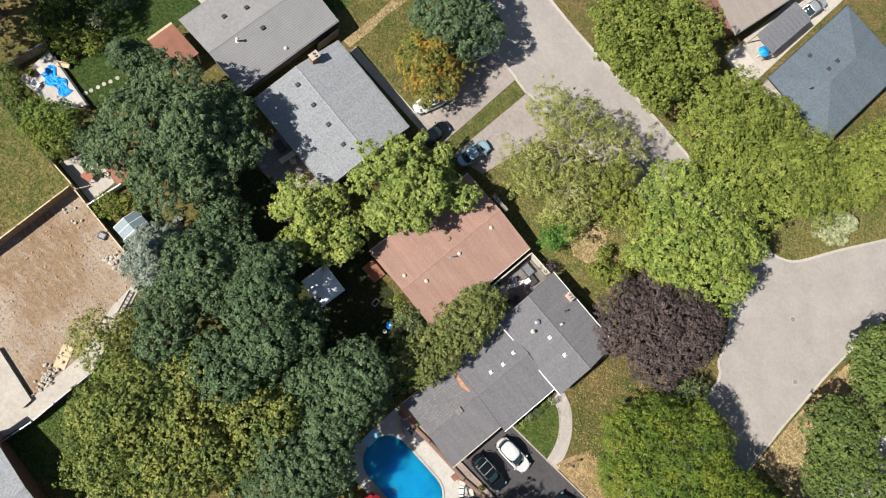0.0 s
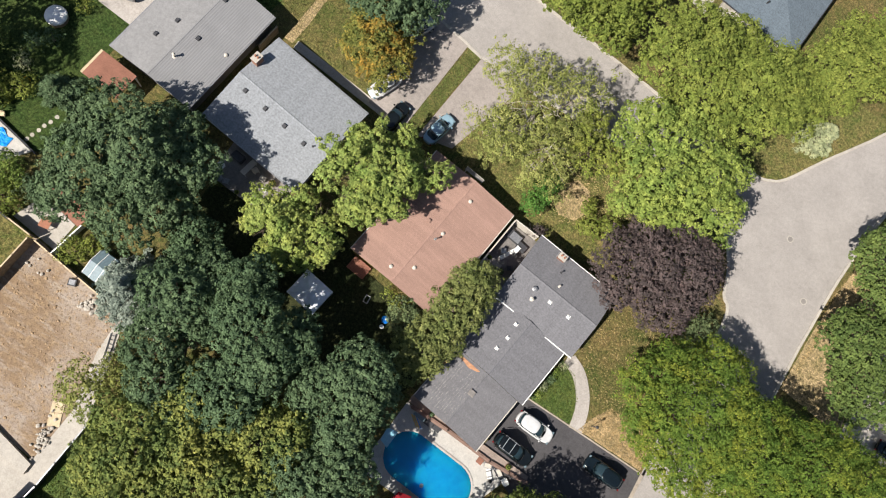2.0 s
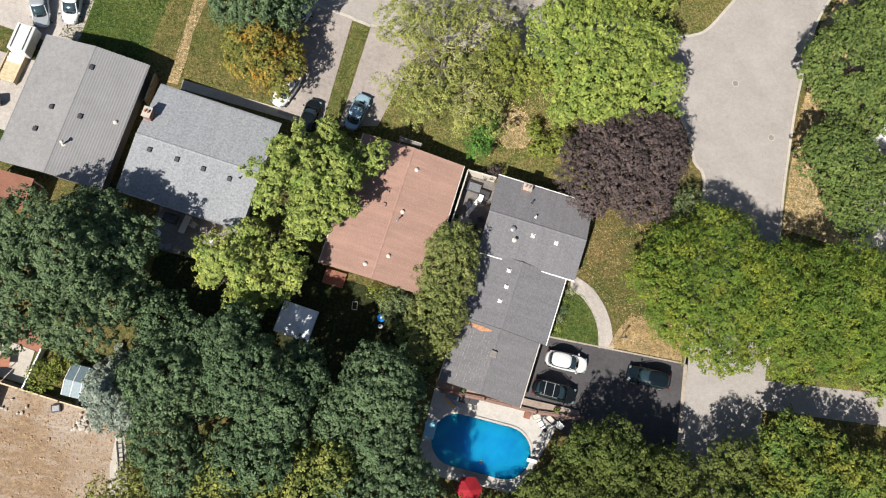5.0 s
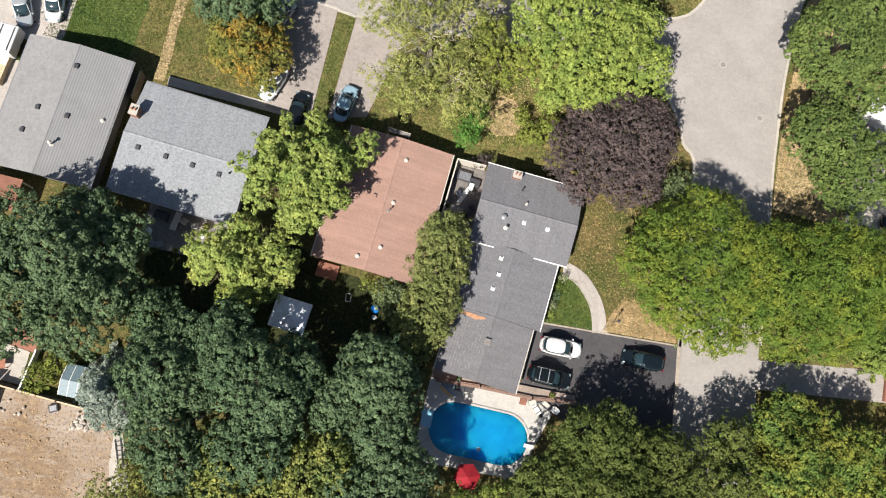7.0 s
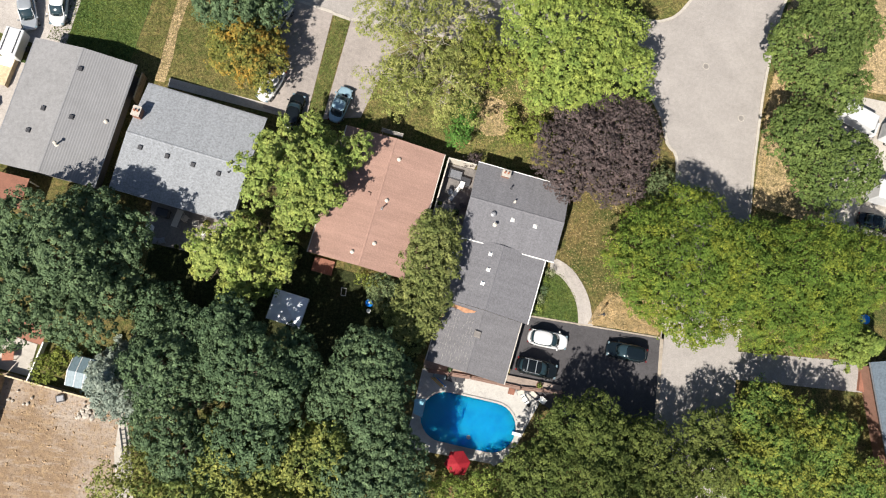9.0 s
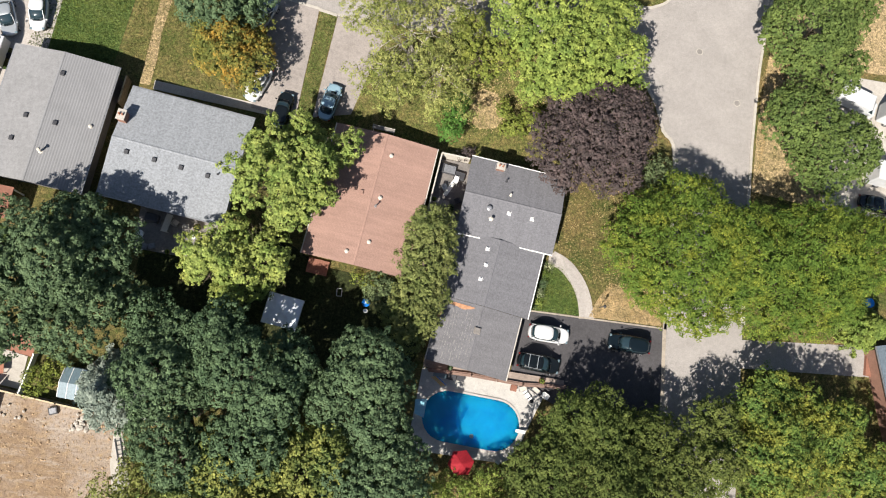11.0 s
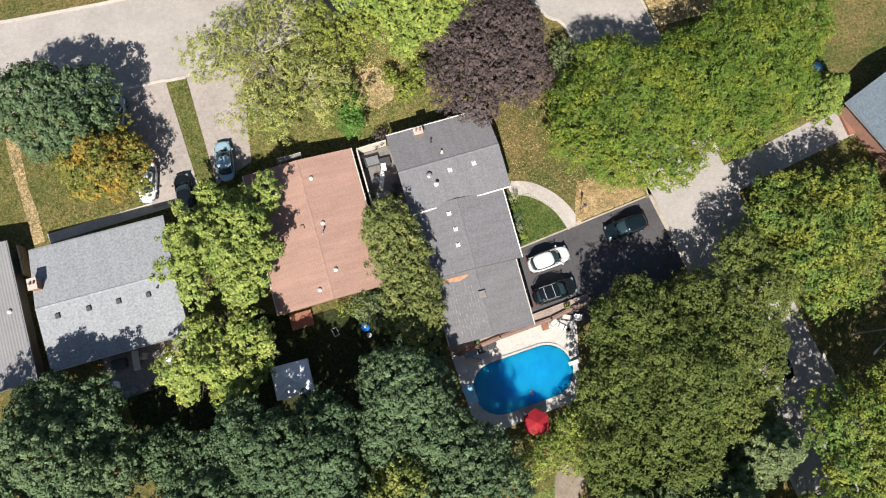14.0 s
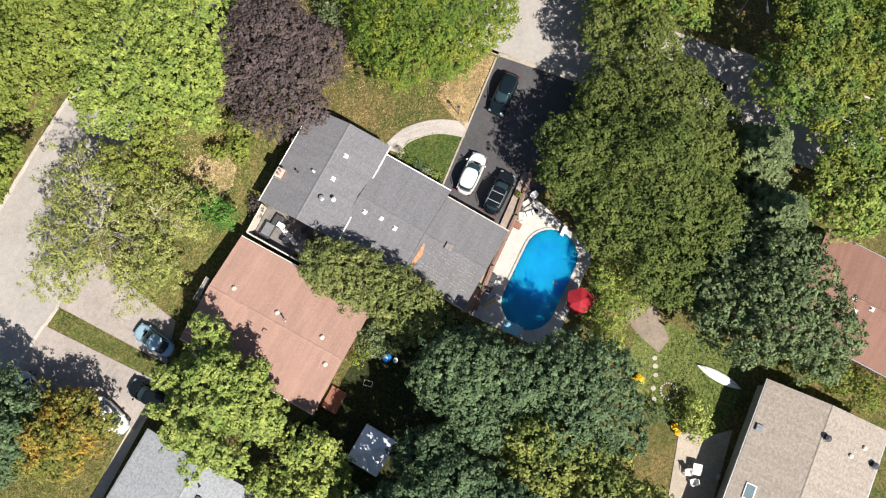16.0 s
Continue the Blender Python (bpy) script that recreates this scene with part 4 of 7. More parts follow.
shrub("shrub", "dark round shrub on the lawn edge", [(-47.6, 11.2, 0.9, 1.1)], "leaf_dark", 0.16)
shrub("shrub", "dark green garden shrubs beside the white deck", [(-40.6, -1.7, 1.8, 2.1), (-42.8, -2.6, 1.4, 1.7)], "leaf_mid")
shrub("shrub", "leafy shrub against the terrace", [(-39.4, -3.6, 1.5, 1.9), (-41.4, -4.2, 1.2, 1.3)], "leaf_lime")
shrub("shrub", "light green shrub by the greenhouse", [(-30.2, -4.4, 1.3, 1.4), (-29.2, -3.0, 1.2, 1.2)], "leaf_lime")
shrub("shrub", "pale flowering shrub in the garden", [(5.3, -21.0, 1.4, 1.5), (4.5, -21.6, 1.2, 1.1), (5.9, -20.3, 1.0, 0.9)], "leaf_bright")
shrub("shrub", "dark low shrub in the garden", [(4.3, -17.8, 0.7, 0.85)], "leaf_dark", 0.16)
shrub("shrub", "small green shrubs below the brown house wall", [(-1.4, 9.6, 0.7, 0.8), (0.2, 9.7, 0.6, 0.7)], "leaf_lime", 0.16)
shrub("hedge", "dark unclipped hedge along the garden fence", [(-48.4, -2.0, 1.2, 1.2), (-46.6, -3.2, 1.3, 1.3), (-44.8, -3.9, 1.2, 1.2), (-43.2, -4.4, 1.0, 1.0)], "leaf_green", 0.18)
shrub("shrub", "dark green shrubs in the shaded garden corner", [(-50.6, 4.6, 1.2, 1.5), (-51.4, 7.0, 1.3, 1.6), (-50.4, 9.6, 1.0, 1.2)], "leaf_green", 0.2)
shrub("shrub", "pale mounded shrub beside the terrace", [(-38.6, -2.2, 1.2, 1.3)], "leaf_spruce", 0.16)
shrub("sapling", "young sapling in a round mulch bed", [(-32.7, 40.3, 1.6, 0.55)], "leaf_mid", 0.14, category="sapling")
conifer("blue_spruce", "pale blue spruce beside the dirt lot", -22.6, -4.4, 10.0, 4.3, "leaf_blue", leaf=0.26)
conifer("spruce", "tall grey-green spruce with drooping boughs", 29.2, -17.4, 11.5, 4.6, "leaf_spruce", "row of spruces", 0.34)
conifer("spruce", "slim grey-green spruce in a row", 23.8, -20.2, 12.0, 5.0, "leaf_spruce", "row of spruces", 0.34)
tree("shade_tree", "broad dark grey-green tree above the canoe and tan roof", [(16.8, -19.0, 7, 3.2), (19.0, -22.2, 8, 3.6), (15.6, -25.2, 7.6, 3.7), (13.6, -22.2, 7, 3.2), (13.8, -18.4, 5, 2.4), (13.8, -27.6, 5.6, 2.3), (21.2, -19.4, 6.6, 2.4), (16.6, -22.4, 9, 3.2)], "leaf_spruce", 0.86, 0.3, 48, thin=0.08, trunk=0.4, group=YARD, bough=1.4, ragged=0.2, full=1.15)
shrub("shrub", "green shrubs between tan and red roofs", [(13.4, -31.5, 1.6, 1.7), (13.2, -34.2, 1.6, 1.8), (13.6, -28.8, 1.6, 1.6)], "leaf_lime")
tree("shade_tree", "large dark tree beyond the garden fence", [(-55.4, -2.6, 9.5, 4.4), (-54.0, 2.8, 10.5, 4.6), (-56.5, 7.5, 11, 4.6), (-52.4, -0.6, 8.5, 3.0)], "leaf_dark", 0.85, 0.34, 30, trunk=0.4, group=YARD, bough=1.9, ragged=0.2, full=0.7)
tree("garden_tree", "green tree between spruces and street", [(28.6, -26.6, 5.2, 3.4), (31.4, -29.0, 5.5, 3.6)], "leaf_mid", 0.7, 0.3, 38, group=YARD, bough=1.0, ragged=0.3, soft=0.35)
conifer("young_conifer", "pale feathery young conifer at the street bend", 30.8, 54.4, 4.5, 2.3, "leaf_white", leaf=0.22, whorls=8)
conifer("young_conifer", "spiky dark young conifer on the lawn", -42.6, 8.2, 3.0, 2.0, "leaf_dark", leaf=0.18, whorls=6)
conifer("young_conifer", "dense green conifer beside the concrete driveway", 54.2, 11.6, 5.5, 2.6, "leaf_mid", leaf=0.24)

# ---- houses ----


def slope(house, name, a, b, c, d, material, thick=0.14, label=""):
    """A roof slope: a and b along the eave, c and d along the ridge above b and a; uv in metres."""
    a, b, c, d = (Vector(p) for p in (a, b, c, d))
    n = (b - a).cross(d - a).normalized()
    bm = B()
    hexa(bm, [a - n * thick, b - n * thick, c - n * thick, d - n * thick, a, b, c, d])
    uv = bm.loops.layers.uv.new("UVMap")
    ux = (b - a).normalized()
    vy = n.cross(ux)
    for f in bm.faces:
        for l in f.loops:
            p = l.vert.co - a
            l[uv].uv = (p.dot(ux), p.dot(vy))
    return part(name, bm, material, house, label)


def walls(house, hx, hy, z, ridge, along_x, material, inset=0.45):
    """Four walls with gable tops, 0.2 m thick."""
    x, y, t = hx - inset, hy - inset, 0.2
    for sx, sy, gable in ((0, -1, not along_x), (0, 1, not along_x), (-1, 0, along_x), (1, 0, along_x)):
        bm = B()
        top = z + (ridge - z) * inset / (hy if along_x else hx) - 0.2
        if sx:
            prof = [(-y, 0), (y, 0), (y, top), (0, ridge - 0.2) if gable else (0, top), (-y, top)]
            x0, x1 = sorted((sx * x, sx * (x - t)))
            lo = [bm.verts.new((x0, p, q)) for p, q in prof]
            hi = [bm.verts.new((x1, p, q)) for p, q in prof]
        else:
            w = x - t - 0.003
            prof = [(-w, 0), (w, 0), (w, top), (0, ridge - 0.2) if gable else (0, top), (-w, top)]
            y0, y1 = sorted((sy * y, sy * (y - t)))
            lo = [bm.verts.new((p, y1, q)) for p, q in prof]
            hi = [bm.verts.new((p, y0, q)) for p, q in prof]
        bm.faces.new(lo[::-1])
        bm.faces.new(hi)
        for i in range(5):
            j = (i + 1) % 5
            bm.faces.new((lo[i], lo[j], hi[j], hi[i]))
        part("wall", bm, material, house)


def gable_house(name, label, cx, cy, angle, hx, hy, eave, ridge, along_x, roof, wall, trim="metal_grey", cat="house", wallz=True):
    """A house under a gable roof; half sizes hx and hy are those of the roof."""
    h = thing(name, pose(cx, cy, 0, 0, 0, angle), label, cat)
    if along_x:
        slope(h, "roof_slope", (-hx, -hy, eave), (hx, -hy, eave), (hx, 0, ridge), (-hx, 0, ridge), roof)
        slope(h, "roof_slope", (hx, hy, eave), (-hx, hy, eave), (-hx, 0, ridge), (hx, 0, ridge), roof)
        cap = ((-hx, 0), (hx, 0))
        eaves = [((-hx, s * hy), (hx, s * hy)) for s in (-1, 1)]
    else:
        slope(h, "roof_slope", (hx, -hy, eave), (hx, hy, eave), (0, hy, ridge), (0, -hy, ridge), roof)
        slope(h, "roof_slope", (-hx, hy, eave), (-hx, -hy, eave), (0, -hy, ridge), (0, hy, ridge), roof)
        cap = ((0, -hy), (0, hy))
        eaves = [((s * hx, -hy), (s * hx, hy)) for s in (-1, 1)]
    bm = B()
    (x0, y0), (x1, y1) = cap
    w, k = 0.13, 0.13 * (ridge - eave) / (hy if along_x else hx)
    px, py = (0, w) if along_x else (w, 0)
    hexa(bm, [(x0 - px, y0 - py, ridge - k + 0.004), (x1 - px, y1 - py, ridge - k + 0.004), (x1 + px, y1 + py, ridge - k + 0.004), (x0 + px, y0 + py, ridge - k + 0.004),
              (x0 - px * 0.3, y0 - py * 0.3, ridge + 0.03), (x1 - px * 0.3, y1 - py * 0.3, ridge + 0.03), (x1 + px * 0.3, y1 + py * 0.3, ridge + 0.03), (x0 + px * 0.3, y0 + py * 0.3, ridge + 0.03)])
    uv = bm.loops.layers.uv.new("UVMap")
    for f in bm.faces:
        for l in f.loops:
            l[uv].uv = (l.vert.co.x + l.vert.co.y, l.vert.co.z)
    bmesh.ops.recalc_face_normals(bm, faces=bm.faces[:])
    part("ridge_cap", bm, roof, h)
    for (x0, y0), (x1, y1) in eaves:
        bm = B()
        ox, oy = (0, 0.11 * np.sign(y0)) if along_x else (0.11 * np.sign(x0), 0)
        xs, ys = sorted((x0 + ox * 0.1, x1 + ox)), sorted((y0 + oy * 0.1, y1 + oy))
        box(bm, xs[0], xs[1], ys[0], ys[1], eave - 0.16, eave - 0.03)
        part("gutter", bm, trim, h)
    if wallz:
        walls(h, hx, hy, eave, ridge, along_x, wall)
        part("ceiling_slab", box(B(), -hx + 0.7, hx - 0.7, -hy + 0.7, hy - 0.7, eave - 0.35, eave - 0.2), wall, h)
    h["rise"] = (ridge - eave) / (hy if along_x else hx)
    return h


def hip_house(name, label, cx, cy, angle, hx, hy, eave, ridge, roof, wall):
    h = thing(name, pose(cx, cy, 0, 0, 0, angle), label, "house")
    k = max(hx, hy) - min(hx, hy)
    r0, r1 = ((-k, 0), (k, 0)) if hx > hy else ((0, -k), (0, k))
    A, Bc, C, D = (-hx, -hy, eave), (hx, -hy, eave), (hx, hy, eave), (-hx, hy, eave)
    R0, R1 = (*r0, ridge), (*r1, ridge)
    if hx > hy:
        faces = [(A, Bc, R1, R0), (C, D, R0, R1), (Bc, C, R1, R1), (D, A, R0, R0)]
    else:
        faces = [(A, Bc, R0, R0), (C, D, R1, R1), (Bc, C, R1, R0), (D, A, R0, R1)]
    for a, b, c, d in faces:
        if c == d:
            c = tuple(Vector(c) + (Vector(b) - Vector(a)).normalized() * 0.01)
        slope(h, "roof_slope", a, b, c, d, roof)
    walls(h, hx, hy, eave, eave + 0.2, True, wall)
    for x0, x1, y0, y1 in ((-hx, hx, -hy - 0.1, -hy), (-hx, hx, hy, hy + 0.1), (-hx - 0.1, -hx, -hy, hy), (hx, hx + 0.1, -hy, hy)):
        part("gutter", box(B(), x0, x1, y0, y1, eave - 0.16, eave - 0.03), "metal_dark", h)
    return h


main_n = gable_house("house", "charcoal shingled bungalow with white trim, front wing", 13.43, 19.37, -5.4, 5.25, 4.25, 2.8, 3.65, True, "roof_main", "wall_brick", "white")
main_mid = gable_house("house_wing", "charcoal shingled middle wing of the bungalow", 12.1, 11.85, -8.2, 4.85, 3.6, 2.45, 3.02, False, "roof_main", "wall_brick", "white")
garage = gable_house("garage", "charcoal shingled garage wing with weathered tabs", 11.05, 4.95, -8.2, 4.25, 3.35, 2.42, 2.94, False, "roof_worn", "wall_brick", "cream")
brown = gable_house("house", "bungalow with a low brown shingle roof", -1.35, 17.75, -6.4, 5.45, 7.15, 2.8, 3.35, False, "roof_brown", "wall_brick", "cream")
grey = gable_house("house", "bungalow with a pale grey shingle roof and brick chimney", -21.4, 19.45, -6.6, 6.4, 5.85, 2.8, 3.65, True, "roof_grey", "wall_pale")
far = gable_house("house", "bungalow with a light grey coursed roof", -34.5, 21.3, -4.8, 5.25, 6.9, 2.9, 3.7, False, "roof_light", "court")
for ob in far.children:
    if ob.name.startswith("roof_slope") and ob.data.vertices[4].co.x < 0:
        ob.data.materials[0] = M["roof_plain"]
hip = hip_house("house", "bungalow with a slate blue hipped shingle roof", 18.0, 69.0, -5.0, 5.4, 8.0, 2.9, 4.1, "roof_slate", "wall_pale")
east_house = gable_house("house", "bungalow with a slate grey roof beyond the concrete driveway", 61.4, 4.9, 14, 5.2, 6.2, 2.9, 3.9, False, "roof_slate", "wall_brick")
tan = gable_house("house", "bungalow with a pale tan shingle roof", 0.2, -30.6, -2.0, 10.4, 5.6, 3.0, 3.9, True, "roof_tan", "wall_pale")
red = gable_house("house", "house with a red-brown shingle roof behind spruces", 20.0, -34.0, -7, 4.9, 8.4, 3.0, 3.9, False, "roof_red", "wall_brick")
gable_house("house", "house with grey shingles and dark red fascia", -15.6, -34.2, -9, 7.0, 6.2, 3.0, 4.0, False, "roof_grey", "wall_brick", "terracotta")
gable_house("house", "house with a pinkish grey shingle roof", 2.1, 71.5, -12, 5.0, 8.0, 2.9, 4.1, False, "roof_pinkgrey", "wall_brick")

# ---- pool ----
pool = thing("swimming_pool", pose(12.02, -3.4, 0, 0, 0, -4.0), "blue oblong swimming pool with rounded ends and pale coping", "pool")


def oblong(hx, hy, n=14, e=1.0):
    pts = []
    for c, a0 in ((hx - hy * e, -90), (-(hx - hy * e), 90)):
        for i in range(n + 1):
            a = radians(a0 + 180 * i / n)
            pts.append((c + math.cos(a) * hy * e, math.sin(a) * hy))
    return pts


def ring(bm, outer, inner, z0, z1):
    n = len(outer)
    v = [[bm.verts.new((*p, z)) for p in poly] for poly, z in ((outer, z0), (outer, z1), (inner, z1), (inner, z0))]
    for i in range(n):
        j = (i + 1) % n
        for k in range(4):
            l = (k + 1) % 4
            bm.faces.new((v[k][i], v[k][j], v[l][j], v[l][i]))
    return bm


part("coping", ring(B(), oblong(5.35, 2.78), oblong(5.15, 2.58), 0.0, 0.16), "concrete_white", pool)
part("water", prism(B(), oblong(5.17, 2.6), -1.6, 0.1), "water", pool)
deck = B()
prism(deck, [(-6.0, -3.9), (-4.4, -3.9), (4.2, -3.6), (5.6, -1.2), (6.3, 1.2), (7.1, 3.6), (4.6, 4.75), (-6.0, 4.4)], 0.0, 0.07)
deck_ob = part("pool_deck", deck, "concrete_white")
deck_ob.matrix_basis = pool.matrix_basis
tagged(deck_ob, "sunlit white concrete deck round the pool", "deck", kind="structure")

part("entry_step", prism(B(), [(-6.1, 1.1), (-4.9, 1.35), (-4.9, -0.6), (-5.9, -0.35)], 0.07, 0.2), "pool_wall", pool, "pale blue corner step of the pool")
part("diving_board", box(B(), 4.75, 5.8, -0.25, 0.1, 0.4, 0.46), "white", pool, "short white diving board", 0.01)
part("board_stand", box(B(), 5.2, 5.6, -0.2, 0.05, 0.07, 0.4), "metal_grey", pool)
part("drain", frustum(B(), (0.35, -1.5, 0.1), (0.35, -1.5, 0.104), 0.22, 0.22, 14), "metal_grey", pool, "round drain seen in the pool")

# ---- roof fittings ----


def roof_spot(house, x, y):
    """The pose on a roof slope above a place in the plan, tilted with the slope."""
    m = house.matrix_basis
    q = m.inverted() @ Vector((x, y, 0))
    along = house["ridge_x"]
    side = q.y if along else q.x
    z = house["ridge_z"] - house["rise"] * abs(side)
    a = math.degrees(math.atan(house["rise"])) * (1 if side > 0 else -1)
    return m @ (pose(q.x, q.y, z, -a, 0, 0) if along else pose(q.x, q.y, z, 0, a, 0))


for h, ridge_x, ridge_z in ((main_n, 1, 3.65), (main_mid, 0, 3.02), (garage, 0, 2.94), (brown, 0, 3.35), (grey, 1, 3.65), (far, 0, 3.7), (east_house, 0, 3.9), (tan, 1, 3.9), (red, 0, 3.9)):
    h["ridge_x"], h["ridge_z"] = ridge_x, ridge_z


def fitting(name, label, house, x, y, group):
    return thing(name, roof_spot(house, x, y), label, "roof vent", group)


def skylight(house, x, y):
    t = fitting("roof_vent", "small white square roof vent with a domed cap", house, x, y, "white roof vents")
    part("base", box(B(), -0.2, 0.2, -0.2, 0.2, 0.0, 0.05), "white", t)
    bm = hexa(B(), [(-0.17, -0.17, 0.05), (0.17, -0.17, 0.05), (0.17, 0.17, 0.05), (-0.17, 0.17, 0.05), (-0.09, -0.09, 0.19), (0.09, -0.09, 0.19), (0.09, 0.09, 0.19), (-0.09, 0.09, 0.19)])
    part("cap", bm, "white", t)


def box_vent(house, x, y, mat="metal_dark", size=0.24, label="small dark square roof vent"):
    t = fitting("roof_vent", label, house, x, y, "square roof vents")
    part("base", box(B(), -size, size, -size, size, 0.0, 0.03), mat, t)
    part("hood", box(B(), -size * 0.85, size * 0.85, -size * 0.85, size * 0.85, 0.03, 0.2), mat, t, bevel=0.03)


def dome_vent(house, x, y):
    t = fitting("roof_vent", "round pale roof vent dome", house, x, y, "round roof vents")
    part("flange", frustum(B(), (0, 0, 0), (0, 0, 0.03), 0.22, 0.22, 12), "cream", t)
    bm = B()
    frustum(bm, (0, 0, 0.03), (0, 0, 0.16), 0.17, 0.16, 12)
    frustum(bm, (0, 0, 0.16), (0, 0, 0.23), 0.19, 0.08, 12)
    part("dome", bm, "cream", t)


def pipe_vent(house, x, y, h=0.55, mat="metal_grey", r=0.07, label="upright metal vent pipe with a cap"):
    t = fitting("vent_pipe", label, house, x, y, "vent pipes")
    part("flange", frustum(B(), (0, 0, 0), (0, 0, 0.04), r * 2.4, r * 1.6, 10), mat, t)
    part("pipe", frustum(B(), (0, 0, 0.04), (0, 0, h), r, r, 10), mat, t)
    part("cap", frustum(B(), (0, 0, h), (0, 0, h + 0.12), r * 1.9, r * 0.6, 10), mat, t)


def chimney(house, x, y, w, d, h, label):
    m = roof_spot(house, x, y)
    t = thing("chimney", pose(*m.translation, 0, 0, math.degrees(house.matrix_basis.to_euler().z)), label, "chimney")
    bm = B()
    box(bm, -w / 2, w / 2, -d / 2, d / 2, -0.5, h)
    part("stack", bm, "wall_brick", t)
    part("crown", box(B(), -w / 2 - 0.06, w / 2 + 0.06, -d / 2 - 0.06, d / 2 + 0.06, h, h + 0.1), "concrete", t, "pale mortar crown", 0.02)
    for s in (-0.22, 0.22):
        part("flue", frustum(B(), (s * w, 0, h + 0.1), (s * w, 0, h + 0.36), 0.11, 0.1, 10), "terracotta", t)
    part("flashing", box(B(), -w / 2 - 0.1, w / 2 + 0.1, -d / 2 - 0.1, d / 2 + 0.1, -0.2, 0.06), "metal_grey", t)


for x, y in ((15.6, 18.0), (13.1, 18.25)):
    skylight(main_n, x, y)
for x, y in ((11.35, 14.3), (11.35, 12.6), (10.95, 11.05)):
    skylight(main_mid, x, y)
t = fitting("roof_vent", "round grey turbine roof vent", main_n, 10.95, 18.5, "round roof vents")
part("flange", frustum(B(), (0, 0, 0), (0, 0, 0.05), 0.3, 0.28, 14), "metal_grey", t)
bm = B()
for k in range(14):
    a = k * math.tau / 14
    p, q = (math.cos(a) * 0.24, math.sin(a) * 0.24), (math.cos(a + 0.35) * 0.3, math.sin(a + 0.35) * 0.3)
    hexa(bm, [(p[0], p[1], 0.05), (q[0], q[1], 0.05), (q[0] * 0.96, q[1] * 0.96, 0.05), (p[0] * 0.94, p[1] * 0.94, 0.05), (p[0], p[1], 0.32), (q[0], q[1], 0.32), (q[0] * 0.96, q[1] * 0.96, 0.32), (p[0] * 0.94, p[1] * 0.94, 0.32)])
frustum(bm, (0, 0, 0.32), (0, 0, 0.4), 0.28, 0.12, 14)
part("turbine", bm, "metal_grey", t)
pipe_vent(main_n, 11.3, 17.45, 0.6, "cream", 0.1)
pipe_vent(main_n, 12.5, 21.7, 0.35, "metal_dark", 0.06)
pipe_vent(main_n, 13.05, 20.2, 0.3, "cream", 0.06)
box_vent(garage, 11.2, 5.7, "patio", 0.36, "large grey metal roof vent with a sloping hood")
chimney(main_n, 11.7, 23.15, 0.85, 0.7, 0.75, "short brick chimney at the eave of the charcoal roof")
for x, y in ((0.1, 22.6), (-0.45, 17.95), (-0.95, 13.2), (-3.05, 11.95)):
    dome_vent(brown, x, y)
pipe_vent(brown, -0.8, 17.0, 0.7, "metal_grey", 0.06)
box_vent(brown, -2.4, 18.3, "roof_brown", 0.22, "small brown square roof vent")
for x, y in ((-26.1, 18.85), (-23.3, 18.45), (-20.6, 18.05), (-17.9, 17.6)):
    box_vent(grey, x, y)
pipe_vent(grey, -16.9, 17.9, 0.3, "metal_dark", 0.05)
chimney(grey, -27.0, 22.3, 0.75, 1.0, 1.1, "brick chimney with clay flues on the grey roof")
for x, y in ((-33.7, 25.9), (-36.3, 21.1), (-33.4, 20.7), (-37.2, 18.6)):
    box_vent(far, x, y)
dome_vent(far, -30.2, 21.0)
pipe_vent(far, -34.1, 17.6, 0.8, "cream", 0.1)
for x, y in ((7.7, -31.2), (7.1, -36.0)):
    pipe_vent(tan, x, y, 0.4, "metal_dark", 0.16, "squat dark roof vent")
for x, y in ((8.2, -34.8), (7.1, -33.8)):
    dome_vent(tan, x, y)
box_vent(tan, 6.4, -25.9, "metal_grey", 0.35, "grey metal roof vent at the eave")
t = fitting("skylight", "flat glass skylight in a white frame", tan, 0.9, -26.7, "")
part("frame", box(B(), -0.7, 0.7, -0.45, 0.45, 0.0, 0.1), "white", t)
part("pane", box(B(), -0.6, 0.6, -0.36, 0.36, 0.1, 0.12), "poly", t)
for x, y in ((20.4, -30.0), (20.0, -31.7), (19.3, -30.4)):
    skylight(red, x, y)
pipe_vent(red, 16.2, -31.2, 0.7, "cream", 0.1)
for x, y in ((58.6, 7.2), (59.6, 6.2)):
    dome_vent(east_house, x, y)
for x, y, z in ((16.8, 69.4, 3.82), (16.65, 67.7, 3.78), (13.9, 67.7, 3.18)):
    t = thing("roof_vent", pose(x, y, z), "small dark square roof vent", "roof vent", "square roof vents")
    part("hood", box(B(), -0.24, 0.24, -0.24, 0.24, -0.1, 0.18), "metal_dark", t, bevel=0.03)
t = thing("vent_pipe", pose(16.6, 64.0, 3.3), "upright dark vent pipe", "roof vent", "vent pipes")
part("pipe", frustum(B(), (0, 0, -0.2), (0, 0, 0.8), 0.1, 0.1, 10), "metal_dark", t)

